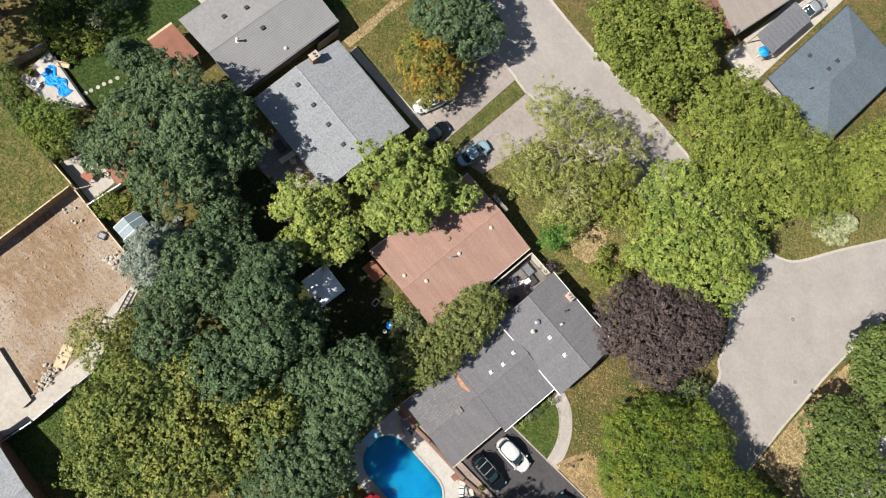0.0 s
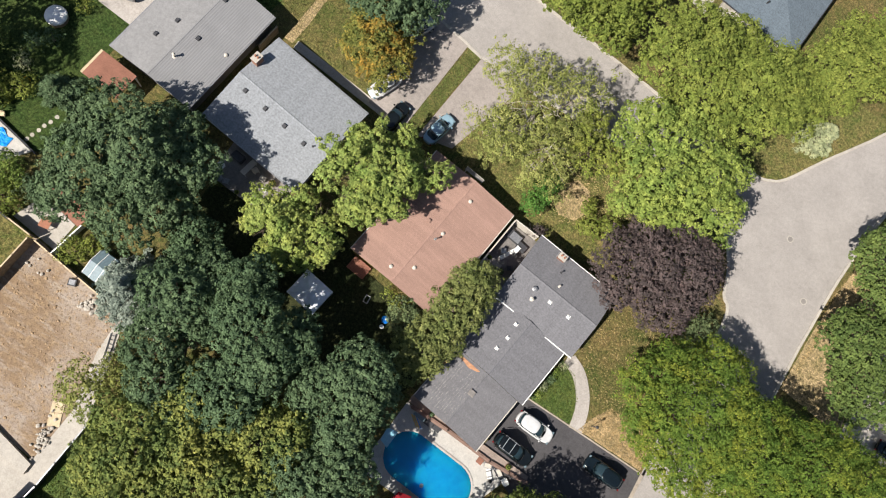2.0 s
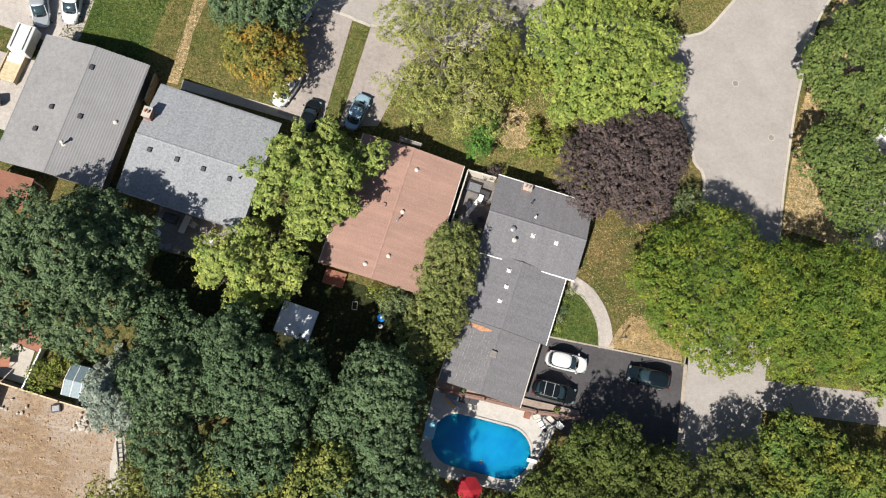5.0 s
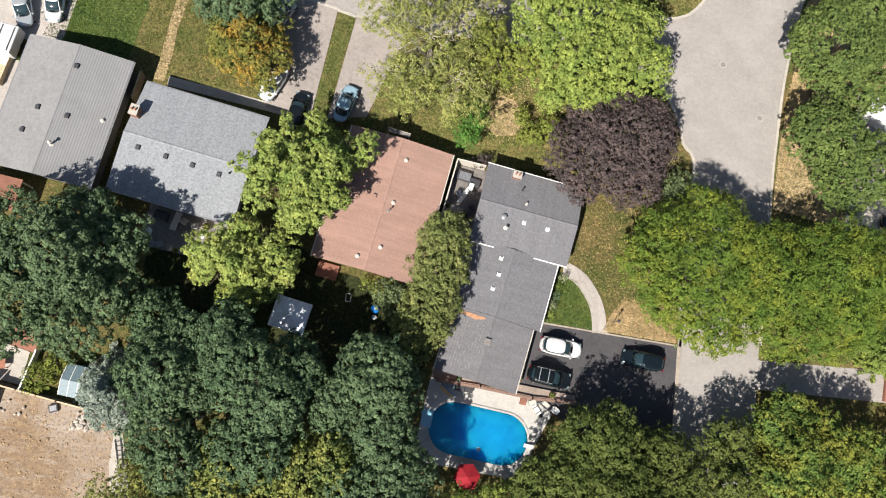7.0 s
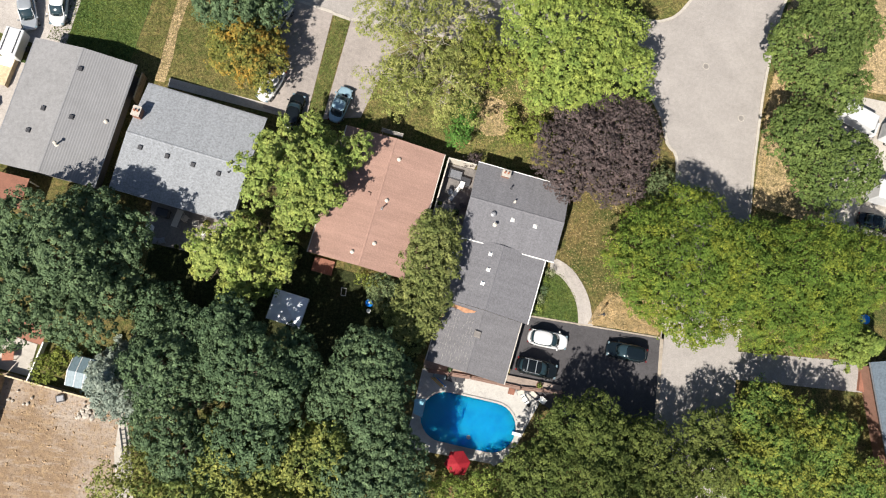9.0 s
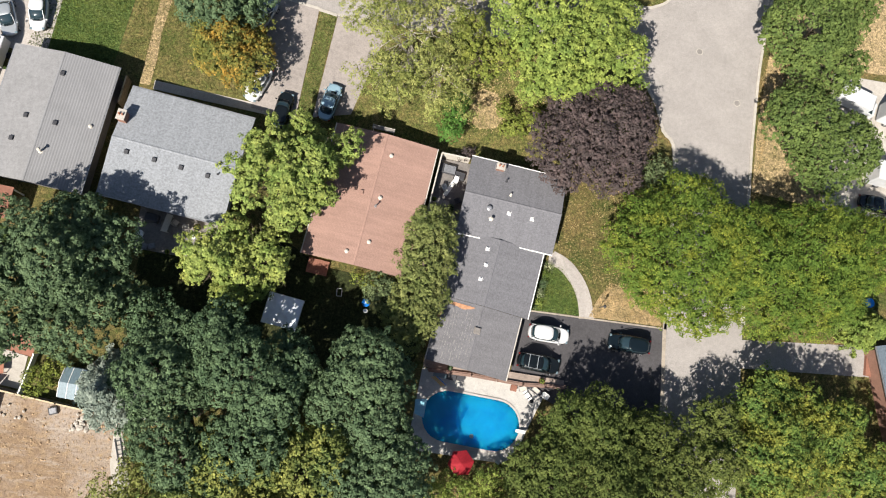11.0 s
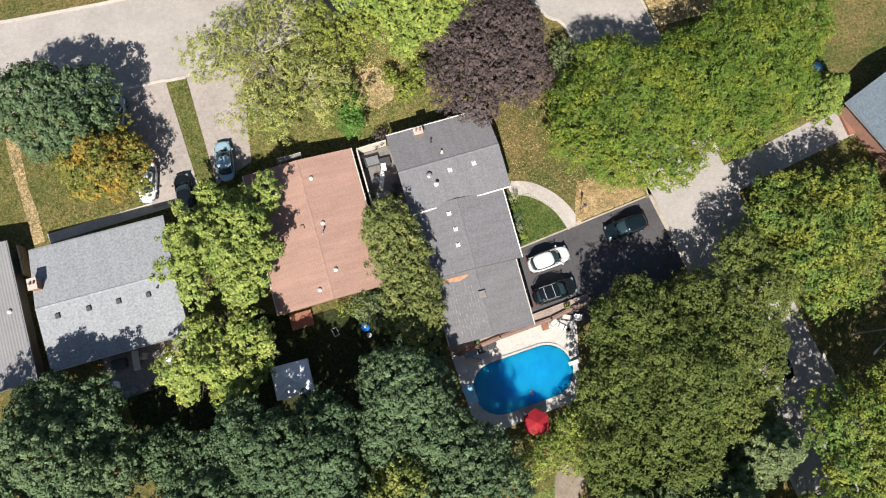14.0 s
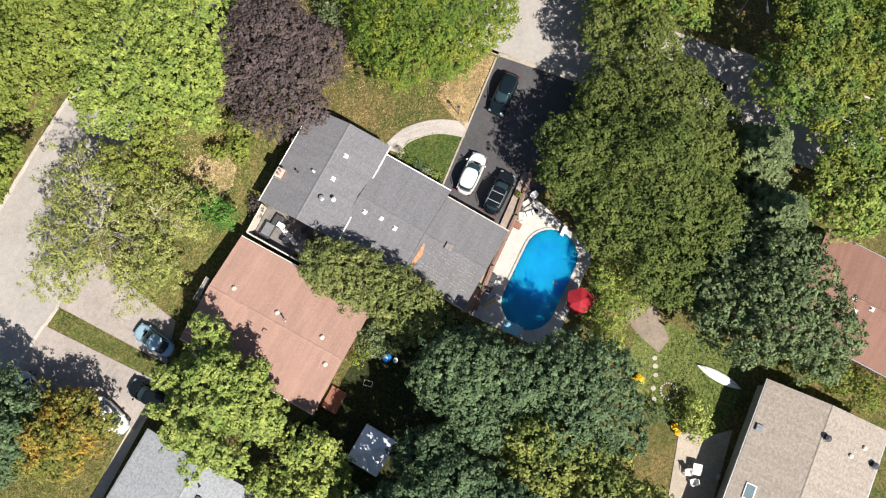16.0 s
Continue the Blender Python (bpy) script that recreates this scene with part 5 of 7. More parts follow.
# bare sheathing where the garage roof meets the middle wing
m = roof_spot(garage, 9.4, 8.0)
t = thing("roof_patch", m, "strip of bare orange roof sheathing beside worn shingles", "roof patch")
part("board", prism(B(), [(-1.5, 0.25), (1.35, 0.2), (1.2, 0.02), (0.2, -0.28), (-0.6, -0.1), (-1.4, -0.05)], 0.005, 0.03), "sheathing", t)
t = thing("roof_patch", roof_spot(garage, 7.3, 7.3), "small bare orange roof patch at the eave", "roof patch")
part("board", prism(B(), [(-0.25, -0.9), (0.1, -0.6), (0.3, 0.8), (0.0, 0.9)], 0.005, 0.03), "sheathing", t)
m = roof_spot(garage, 9.4, 5.0)
t = thing("worn_shingles", m, "rows of curled pale shingle tabs on the garage roof", "roof patch")
for k in range(230):
    u, v = round(RNG.uniform(-1.7, 1.5) / 0.29) * 0.29 + RNG.normal() * 0.02, RNG.uniform(-2.7, 2.4)
    if u > 0.9 and v > 1:
        continue
    part("tab", box(B(), u - 0.025, u + 0.025, v, v + RNG.uniform(0.08, 0.2), 0.002, 0.03), "tab_edge", t)

# porch of the brown house, carport and small roofs
t = thing("porch_roof", pose(-38.6, 12.3, 0, 0, 0, -4), "low red-brown flat roof over the rear porch", "porch roof")
part("roof", box(B(), -2.2, 2.2, -1.5, 1.7, 2.35, 2.5), "brick_red", t)
part("edging", box(B(), -2.45, -2.2, -1.5, 1.7, 2.3, 2.52), "wood_pale", t)
for x in (-2.1, 2.1):
    for y in (-1.3, 1.5):
        part("post", box(B(), x - 0.06, x + 0.06, y - 0.06, y + 0.06, 0, 2.35), "white", t)
t = thing("entry_canopy", pose(-1.1, 25.75, 0, 0, 0, -6), "flat grey canopy over the front entry of the brown house", "canopy")
part("roof", box(B(), -1.2, 1.2, -0.3, 0.12, 2.45, 2.52), "patio", t, bevel=0.02)
part("fascia", box(B(), -1.22, 1.22, 0.122, 0.16, 2.42, 2.54), "cream", t)
for x in (-1.1, 1.1):
    part("post", box(B(), x - 0.04, x + 0.04, 0.02, 0.1, 0, 2.45), "cream", t)
t = thing("street_lamp", pose(45.2, -12.4, 0), "tall grey steel street lamp with a curved arm", "street lamp")
part("base", frustum(B(), (0, 0, -0.05), (0, 0, 0.35), 0.16, 0.12, 10), "metal_grey", t)
part("pole", frustum(B(), (0, 0, 0.35), (0, 0, 6.3), 0.09, 0.06, 10), "metal_grey", t)
bm = B()
arc = [Vector((-1.5 * (1 - math.cos(a)), -0.5 * (1 - math.cos(a)), 6.3 + 0.9 * math.sin(a))) for a in np.linspace(0, 1.57, 7)] + [Vector((-2.9, -1.0, 7.25))]
for p, q in zip(arc, arc[1:]):
    frustum(bm, p, q, 0.05, 0.045, 8)
part("arm", bm, "metal_grey", t)
part("lamp_head", hexa(B(), [(-3.5, -1.32, 7.14), (-3.4, -1.08, 7.14), (-2.85, -0.9, 7.18), (-2.9, -1.1, 7.18), (-3.5, -1.3, 7.3), (-3.4, -1.1, 7.3), (-2.85, -0.92, 7.32), (-2.9, -1.08, 7.32)]), "cream", t)
t = thing("mulch_ring", pose(-32.7, 40.3, 0.03), "round bed of pale mulch on the front lawn", "garden bed")
part("mulch", frustum(B(), (0, 0, 0), (0, 0, 0.06), 0.75, 0.65, 18), "stone_bed", t)
t = thing("carport", pose(9.25, 68.7, 0, 0, 0, -6), "open carport with a weathered corrugated grey roof", "carport")
for k in range(22):
    part("roof_sheet", box(B(), -1.55, 1.55, -3.85 + k * 0.35, -3.53 + k * 0.35, 2.5 + 0.03 * (k % 2), 2.54 + 0.03 * (k % 2)), "metal_grey", t)
for x in (-1.45, 1.45):
    for y in (-3.6, 0, 3.6):
        part("post", box(B(), x - 0.06, x + 0.06, y - 0.06, y + 0.06, 0, 2.5), "wood_fence", t)
setting("driveway_7", [(6.4, 61.5), (11.4, 60.6), (13.2, 84), (9, 85)], 0.03, "concrete", "pale concrete driveway beside the carport", "driveway")
setting("porch_1", [(55.6, 9.6), (56.8, 9.6), (56.5, 6.5), (55.4, 6.6)], 0.4, "brick_red", "red brick entrance steps", "steps")

# ---- curved paver walk ----
walk_line = smooth_line([(18.9, 15.0), (20.6, 14.2), (22.1, 12.6), (23.0, 10.8), (23.4, 8.8)], 7)
setting("pavement_bed", [(18.6, 15.6), (20.4, 15.0), (22.5, 13.0), (23.6, 11.0), (24.2, 8.9), (22.7, 8.9), (22.3, 10.7), (21.5, 12.2), (20.2, 13.6), (18.6, 14.4)], 0.012, "concrete", "sand bed below the paver walk", "pavement")
path_top = thing("walkway", pose(0, 0, 0), "curved pale paver walk to the front door", "walkway", kind="structure")
for i in range(len(walk_line) - 1):
    a, b = Vector(walk_line[i]), Vector(walk_line[i + 1])
    d0 = (Vector(walk_line[min(i + 1, len(walk_line) - 1)]) - Vector(walk_line[max(i - 1, 0)])).normalized()
    d1 = (Vector(walk_line[min(i + 2, len(walk_line) - 1)]) - a).normalized()
    n0, n1 = Vector((-d0.y, d0.x)), Vector((-d1.y, d1.x))
    for k in range(4):
        u0, u1 = -0.72 + k * 0.36 + 0.006, -0.72 + (k + 1) * 0.36 - 0.006
        q = [a.lerp(b, 0.015) + n0 * u0, a.lerp(b, 0.985) + n1 * u0, a.lerp(b, 0.985) + n1 * u1, a.lerp(b, 0.015) + n0 * u1]
        q = q if (q[1] - q[0]).cross(q[2] - q[1]) > 0 else q[::-1]
        z = 0.06 + RNG.uniform(0, 0.008)
        part("paver", hexa(B(), [(*p, 0.0) for p in q] + [(*p, z) for p in q]), "brick_paver", path_top)
    part("edging", hexa(B(), [(*(a - n0 * 0.83), 0), (*(b - n1 * 0.83), 0), (*(b - n1 * 0.73), 0), (*(a - n0 * 0.73), 0), (*(a - n0 * 0.83), 0.07), (*(b - n1 * 0.83), 0.07), (*(b - n1 * 0.73), 0.07), (*(a - n0 * 0.73), 0.07)]), "stone", path_top)
setting("edging_drive", [(16.9, 8.72), (31.9, 8.72), (31.9, 8.88), (16.9, 8.88)], 0.07, "patio_tan", "tan kerb edging between driveway and grass", "edging")
setting("flower_bed", [(17.3, 9.0), (18.0, 9.0), (18.9, 14.3), (18.2, 14.6)], 0.04, "shade_tinted_soil", "narrow planting bed along the front wall", "bed")

for k, (x, y, r) in enumerate(((17.75, 9.7, 0.35), (17.9, 10.8, 0.3), (18.1, 11.8, 0.38), (18.3, 12.9, 0.3), (18.5, 13.8, 0.36), (16.9, 9.25, 0.4))):
    shrub("bedding_plant", "low leafy plant in the bed along the front wall", [(x, y, 0.35, r)], ("leaf_mid", "leaf_white", "leaf_dark")[k % 3], 0.12, 0.3, 30, "front bed plants", "plant")

# ---- vehicles ----


def loft(bm, rings, power=3.5, dip=None, n=28):
    """Rounded oblong rings (x from, x to, half width, z) joined into a closed shell."""
    rows = []
    for xa, xb, hy, z in rings:
        row = []
        for k in range(n):
            c, d = math.cos(k * math.tau / n), math.sin(k * math.tau / n)
            px = (xa + xb) / 2 + (xb - xa) / 2 * math.copysign(abs(c) ** (2 / power), c)
            row.append(bm.verts.new((px, hy * math.copysign(abs(d) ** (2 / power), d), dip(px, z) if dip else z)))
        rows.append(row)
    for r0, r1 in zip(rows, rows[1:]):
        for k in range(n):
            bm.faces.new((r0[k], r0[(k + 1) % n], r1[(k + 1) % n], r1[k])).smooth = True
    bm.faces.new(rows[0][::-1])
    bm.faces.new(rows[-1])
    return bm


def car(name, label, x, y, heading, L, W, H, colour, kind="suv", rails=False, group="parked cars"):
    """A car facing local +x: body, glasshouse, roof, wheels, lamps and mirrors."""
    t = thing(name, pose(x, y, 0.03, 0, 0, heading), label, "car", group)
    hl, hw = L / 2, W / 2
    belt = H * 0.56
    hood = H * (0.6 if kind == "suv" else 0.58)
    tail = -hl
    part("body", loft(B(), [(tail * 0.95, hl * 0.95, hw * 0.93, 0.22), (tail, hl, hw, 0.42), (tail, hl, hw, belt * 0.8), (tail * 0.985, hl * 0.975, hw * 0.965, belt * 0.95), (tail * 0.95, hl * 0.93, hw * 0.87, hood)], 3.4, lambda px, z: z - (0.12 * H * max(0, px / hl - 0.42) if z > belt * 0.9 else 0)), colour, t)
    back = -hl * (0.9 if kind == "suv" else 0.72)
    x0, x1, x2, x3 = back, -hl * (0.76 if kind == "suv" else 0.42), hl * 0.13, hl * 0.56
    w1, w2, zr = hw * 0.9, hw * 0.79, H - 0.03
    zb = hood - 0.03
    part("glasshouse", loft(B(), [(x0, x3, w1, zb), (x0 * 0.6 + x1 * 0.4, x3 * 0.55 + x2 * 0.45, w1 * 0.95, zb * 0.45 + zr * 0.55), (x1, x2, w2, zr)], 3.6), "glass_dark", t, "dark window glass")
    part("roof_panel", loft(B(), [(x1 - 0.05, x2 + 0.05, w2 + 0.03, zr - 0.06), (x1 - 0.02, x2 + 0.02, w2, zr), (x1 + 0.1, x2 - 0.08, w2 * 0.84, H + 0.015), (x1 + 0.35, x2 - 0.3, w2 * 0.5, H + 0.03)], 3.6), colour, t)
    for s in (-1, 1):
        for a, b in (((x3 * 0.93, w1 * 0.9), (x2 * 0.9, w2 * 0.95)), ((x0 * 0.97, w1 * 0.9), (x1 * 0.98, w2 * 0.93))):
            part("pillar", frustum(B(), (a[0], s * a[1], zb), (b[0], s * b[1], zr - 0.01), 0.045, 0.04, 6), colour, t)
        part("mirror", box(B(), x3 - 0.22, x3 - 0.08, s * hw * 0.98 - 0.02, s * (hw + 0.16), hood - 0.02, hood + 0.12) if s > 0 else box(B(), x3 - 0.22, x3 - 0.08, -(hw + 0.16), -hw * 0.98 + 0.02, hood - 0.02, hood + 0.12), colour, t, bevel=0.02)
        part("headlight", box(B(), hl * 0.86, hl * 0.945, s * hw * 0.68 - 0.14, s * hw * 0.68 + 0.14, belt * 0.74, belt * 0.9), "poly", t, bevel=0.015)
        part("tail_light", box(B(), -hl * 0.985, -hl * 0.92, s * hw * 0.7 - 0.08, s * hw * 0.7 + 0.08, belt * 0.62, belt * 0.84), "lamp_red", t, bevel=0.015)
        if rails:
            part("roof_rail", box(B(), x1 + 0.1, x2 - 0.15, s * w2 * 0.92 - 0.02, s * w2 * 0.92 + 0.02, H + 0.02, H + 0.09), "metal_grey", t)
        for wx in (-hl * 0.62, hl * 0.64):
            wheel = part("wheel", frustum(B(), (wx, s * (hw - 0.22), 0.31), (wx, s * (hw - 0.01), 0.31), 0.31, 0.31, 16), "rubber", t)
            part("rim", frustum(B(), (wx, s * (hw - 0.02), 0.31), (wx, s * (hw + 0.005), 0.31), 0.2, 0.18, 12), "metal_grey", wheel)
    if rails:
        for rx in (0.25, 0.7):
            xx = x1 + (x2 - x1) * rx
            part("cross_bar", box(B(), xx - 0.035, xx + 0.035, -w2 * 0.95, w2 * 0.95, H + 0.06, H + 0.1), "car_silver", t)
    part("windscreen_wiper", box(B(), x3 - 0.05, x3 - 0.02, -w1 * 0.5, w1 * 0.3, zb + 0.02, zb + 0.05), "rubber", t)
    return t


car("car", "white hatchback with a dark windscreen on the dark driveway", 19.2, 6.55, -2, 4.45, 1.82, 1.55, "car_white")
car("car", "black sport utility car with silver roof bars", 18.4, 3.35, -4, 4.6, 1.86, 1.68, "car_black", rails=True)
car("car", "dark teal car parked at the driveway's foot", 28.1, 6.6, 178, 4.75, 1.85, 1.55, "car_green")
car("car", "pale blue car parked beside the brown house", -7.3, 28.4, 79, 4.3, 1.75, 1.48, "car_blue", "sedan")
car("car", "black car in the shade of a garden tree", -12.1, 26.6, 84, 4.3, 1.76, 1.5, "car_black")
car("car", "white car half hidden below an orange tree", -15.1, 29.2, -110, 4.3, 1.76, 1.5, "car_white", "sedan")
car("car", "silver car under the trees on the driveway", -15.9, 37.0, 66, 4.6, 1.82, 1.6, "car_silver")
car("car", "silver blue car facing the light-roofed house", -41.9, 32.3, -68, 4.5, 1.8, 1.5, "car_silver", "sedan")
car("car", "white car beside the green front lawn", -38.9, 33.4, -82, 4.4, 1.8, 1.5, "car_white", "sedan")
car("car", "black car parked in deep tree shade on the street", 36.3, -11.6, 98, 4.5, 1.8, 1.5, "car_black", "sedan")
car("car", "silver car at the end of the carport drive", 10.6, 75.6, 80, 4.4, 1.8, 1.5, "car_silver", "sedan")
car("car", "dark blue car shaded behind street trees", 56.4, 26.3, -6, 4.7, 1.85, 1.5, "car_green", "sedan")


def van(name, label, x, y, heading, L, W, H, colour, category="van", windows=True):
    """A tall box-shaped vehicle with a short nose."""
    t = thing(name, pose(x, y, 0.03, 0, 0, heading), label, category, "parked vans")
    hl, hw = L / 2, W / 2
    part("body", box(B(), -hl, hl * 0.62, -hw, hw, 0.35, H), colour, t, bevel=0.12)
    part("nose", hexa(B(), [(hl * 0.6, -hw * 0.97, 0.3), (hl, -hw * 0.9, 0.3), (hl, hw * 0.9, 0.3), (hl * 0.6, hw * 0.97, 0.3), (hl * 0.6, -hw * 0.97, 1.25), (hl * 0.97, -hw * 0.8, 1.0), (hl * 0.97, hw * 0.8, 1.0), (hl * 0.6, hw * 0.97, 1.25)]), colour, t)
    part("windscreen", hexa(B(), [(hl * 0.615, -hw * 0.85, 1.25), (hl * 0.84, -hw * 0.85, 1.2), (hl * 0.84, hw * 0.85, 1.2), (hl * 0.615, hw * 0.85, 1.25), (hl * 0.6, -hw * 0.75, H - 0.2), (hl * 0.63, -hw * 0.75, H - 0.2), (hl * 0.63, hw * 0.75, H - 0.2), (hl * 0.6, hw * 0.75, H - 0.2)]), "glass_dark", t, "dark sloping windscreen")
    for s in (-1, 1):
        for wx in (-hl * 0.6, hl * 0.68):
            wheel = part("wheel", frustum(B(), (wx, s * (hw - 0.24), 0.34), (wx, s * (hw - 0.01), 0.34), 0.34, 0.34, 14), "rubber", t)
            part("rim", frustum(B(), (wx, s * (hw - 0.02), 0.34), (wx, s * (hw + 0.005), 0.34), 0.2, 0.18, 10), "metal_grey", wheel)
    if windows:
        for k in range(2):
            part("roof_hatch", box(B(), -hl * 0.6 + k * 1.6, -hl * 0.6 + k * 1.6 + 0.6, -0.3, 0.3, H, H + 0.08), "metal_grey", t)
    return t


van("van", "white delivery van parked beside a tree", 53.4, 38.5, -18, 5.2, 2.0, 2.2, "car_white", windows=False)
van("camper", "white camper with dark windows and roof hatches", 59.6, 37.0, -14, 6.4, 2.3, 2.8, "car_white", "camper")
van("truck", "long white box truck in the parking area", 58.6, 29.6, -5, 7.0, 2.3, 2.9, "car_white", "truck", False)
t = thing("utility_trailer", pose(-42.0, 28.2, 0, 0, 0, 85), "small white box trailer beside the light-roofed house", "trailer")
part("box", box(B(), -1.6, 1.4, -0.95, 0.95, 0.5, 2.0), "car_white", t, bevel=0.05)
part("drawbar", box(B(), 1.4, 2.6, -0.06, 0.06, 0.45, 0.55), "metal_dark", t)
for s in (-1, 1):
    part("wheel", frustum(B(), (0, s * 0.96, 0.33), (0, s * 1.15, 0.33), 0.33, 0.33, 14), "rubber", t)
    part("ladder_rail", box(B(), -1.4, 1.2, s * 0.6 - 0.03, s * 0.6 + 0.03, 2.0, 2.08), "metal_dark", t)

# ---- fences ----


def fence(label, line, h, material="wood_fence", step=2.3, board=0.03, rail="wood_pale"):
    """Posts, board panels and a top rail along a line."""
    a = Vector(line[0])
    t = thing("fence", pose(a.x, a.y, 0), label, "fence", "garden fences")
    for p, q in zip(line, line[1:]):
        p, q = Vector(p) - a, Vector(q) - a
        n = max(1, round((q - p).length / step))
        ang = math.atan2((q - p).y, (q - p).x)
        ln = (q - p).length / n
        for i in range(n):
            o = p.lerp(q, i / n)
            rot = Matrix.Translation((o.x, o.y, 0)) @ Matrix.Rotation(ang, 4, "Z")
            for nm, bx, mt in (("post", (-0.06, 0.06, -0.06, 0.06, 0, h + 0.08), material), ("panel", (0.065, ln - 0.065, -board, board, 0.06, h - 0.03), material), ("top_rail", (0.065, ln - 0.065, -0.07, 0.07, h - 0.028, h + 0.02), rail)):
                bm = B()
                box(bm, *bx)
                bmesh.ops.transform(bm, matrix=rot, verts=bm.verts)
                part(nm, bm, mt, t)
        o = q
        part("post", box(B(), o.x - 0.06, o.x + 0.06, o.y - 0.06, o.y + 0.06, 0, h + 0.08), material, t)
    return t


fence("tall brown board fence beside the dirt lot", [(-34.7, -5.8), (-35.2, -14.4), (-36.2, -26)], 1.9)
fence("weathered wooden fence behind the dirt lot", [(-34.4, -5.7), (-28.6, -6.4), (-22.9, -7.0)], 1.2)
fence("white picket fence round the terrace", [(-32.2, -5.8), (-31.6, -2.0)], 1.1, "white", 1.2, 0.02, "white")
fence("brown board fence behind the terrace", [(-34.8, -5.5), (-37.6, -5.3)], 1.6)
fence("dark wire fence along the open lawn", [(-37.8, -5.4), (-42.4, -5.0), (-46.8, -4.6), (-60, -3.4)], 1.1, "metal_dark", 2.4, 0.01, "metal_dark")
fence("dark board fence round the white deck", [(-49.4, -2.4), (-48.4, 3.1), (-60, 9)], 1.6, "wood_fence", 1.8, 0.03, "metal_dark")
fence("low dark edging fence of the white deck", [(-48.2, 2.95), (-40.2, 1.5)], 0.5, "metal_dark", 2.0, 0.02, "metal_dark")
fence("dark wall-like fence below the concrete strip", [(-18.9, -16.6), (-19.4, -24.4), (-20.2, -29)], 1.3, "metal_dark", 2.4, 0.05, "metal_grey")
fence("white panelled fence of the side court", [(5.5, 24.3), (8.5, 24.1)], 1.7, "cream", 1.5, 0.04, "cream")
fence("pale fence between the court and the brown house", [(5.45, 24.2), (4.9, 19.5), (4.5, 15.8)], 1.7, "cream", 2.3, 0.04, "cream")
fence("brown gate fence between two houses", [(-28.35, 27.4), (-28.6, 24.4)], 1.7, "wood_fence", 1.5)
fence("low brick-coloured wall between garage and pool deck", [(6.9, 1.25), (11.5, 1.25), (17.0, 0.95), (21.6, 1.2)], 0.6, "brick_dull", 2.3, 0.2, "brick_dull")
setting("pavement_10", [(6.4, 2.3), (15.6, 2.1), (21.4, 1.9), (21.5, 1.44), (17.0, 1.2), (11.5, 1.48), (6.4, 1.48)], 0.3, "ledge", "pinkish paved ledge behind the garage", "pavement")
setting("retaining_wall", [(-27.4, -22.0), (-21.2, -23.3), (-21.2, -24.4), (-27.6, -23.6)], 0.45, "concrete", "thick pale concrete retaining wall", "wall")


# ---- garden and yard things ----
t = thing("party_tent", pose(-8.55, 5.2, 0, 0, 0, -8), "grey-blue square garden canopy on thin legs", "canopy tent")
c, e = 1.75, 1.55
for k in range(4):
    a, b = k * 90, (k + 1) * 90
    p = [(c, -e), (c, e), (-c, e), (-c, -e)]
    q0, q1 = p[k], p[(k + 1) % 4]
    bm = B()
    v = [bm.verts.new((*q0, 2.0)), bm.verts.new((*q1, 2.0)), bm.verts.new((0, 0, 2.5))]
    w = [bm.verts.new((*q0, 1.97)), bm.verts.new((*q1, 1.97)), bm.verts.new((0, 0, 2.47))]
    bm.faces.new(v)
    bm.faces.new(w[::-1])
    for i in range(3):
        bm.faces.new((w[i], w[(i + 1) % 3], v[(i + 1) % 3], v[i]))
    part("canopy_panel", bm, "tent_cloth", t)
    bm = B()
    m0, m1 = Vector((*q0, 0)) * 1.01, Vector((*q1, 0)) * 1.01
    n = Vector(((q0[0] + q1[0]) / 2, (q0[1] + q1[1]) / 2, 0)).normalized() * 0.02
    hexa(bm, [(*m0.xy, 1.75), (*m1.xy, 1.75), (*(m1 + n).xy, 1.75), (*(m0 + n).xy, 1.75), (*m0.xy, 2.0), (*m1.xy, 2.0), (*(m1 + n).xy, 2.0), (*(m0 + n).xy, 2.0)])
    part("valance", bm, "tent_cloth", t)
    part("leg", frustum(B(), (q0[0] * 0.97, q0[1] * 0.97, 0), (q0[0] * 0.97, q0[1] * 0.97, 2.0), 0.025, 0.025, 6), "white", t)

t = thing("parasol", pose(11.2, -7.5, 0.03), "red six-sided pool umbrella beside the deck", "umbrella")
part("base", frustum(B(), (0, 0, 0), (0, 0, 0.12), 0.28, 0.24, 14), "concrete", t)
part("pole", frustum(B(), (0, 0, 0.12), (0, 0, 2.45), 0.025, 0.025, 8), "white", t)
for k in range(6):
    a, b = k * math.tau / 6 + 0.2, (k + 1) * math.tau / 6 + 0.2
    bm = B()
    pts = [(0, 0, 2.5), (1.36 * math.cos(a), 1.36 * math.sin(a), 1.95), (1.29 * math.cos((a + b) / 2) * 0.9, 1.29 * math.sin((a + b) / 2) * 0.9, 1.97), (1.36 * math.cos(b), 1.36 * math.sin(b), 1.95)]
    v = [bm.verts.new(p) for p in pts]
    w = [bm.verts.new((p[0], p[1], p[2] - 0.02)) for p in pts]
    bm.faces.new(v)
    bm.faces.new(w[::-1])
    for i in range(4):
        bm.faces.new((w[i], w[(i + 1) % 4], v[(i + 1) % 4], v[i]))
    part("canopy_panel", bm, "red_cloth", t)
    part("rib", frustum(B(), (0, 0, 2.46), (1.34 * math.cos(a), 1.34 * math.sin(a), 1.92), 0.012, 0.012, 5), "white", t)

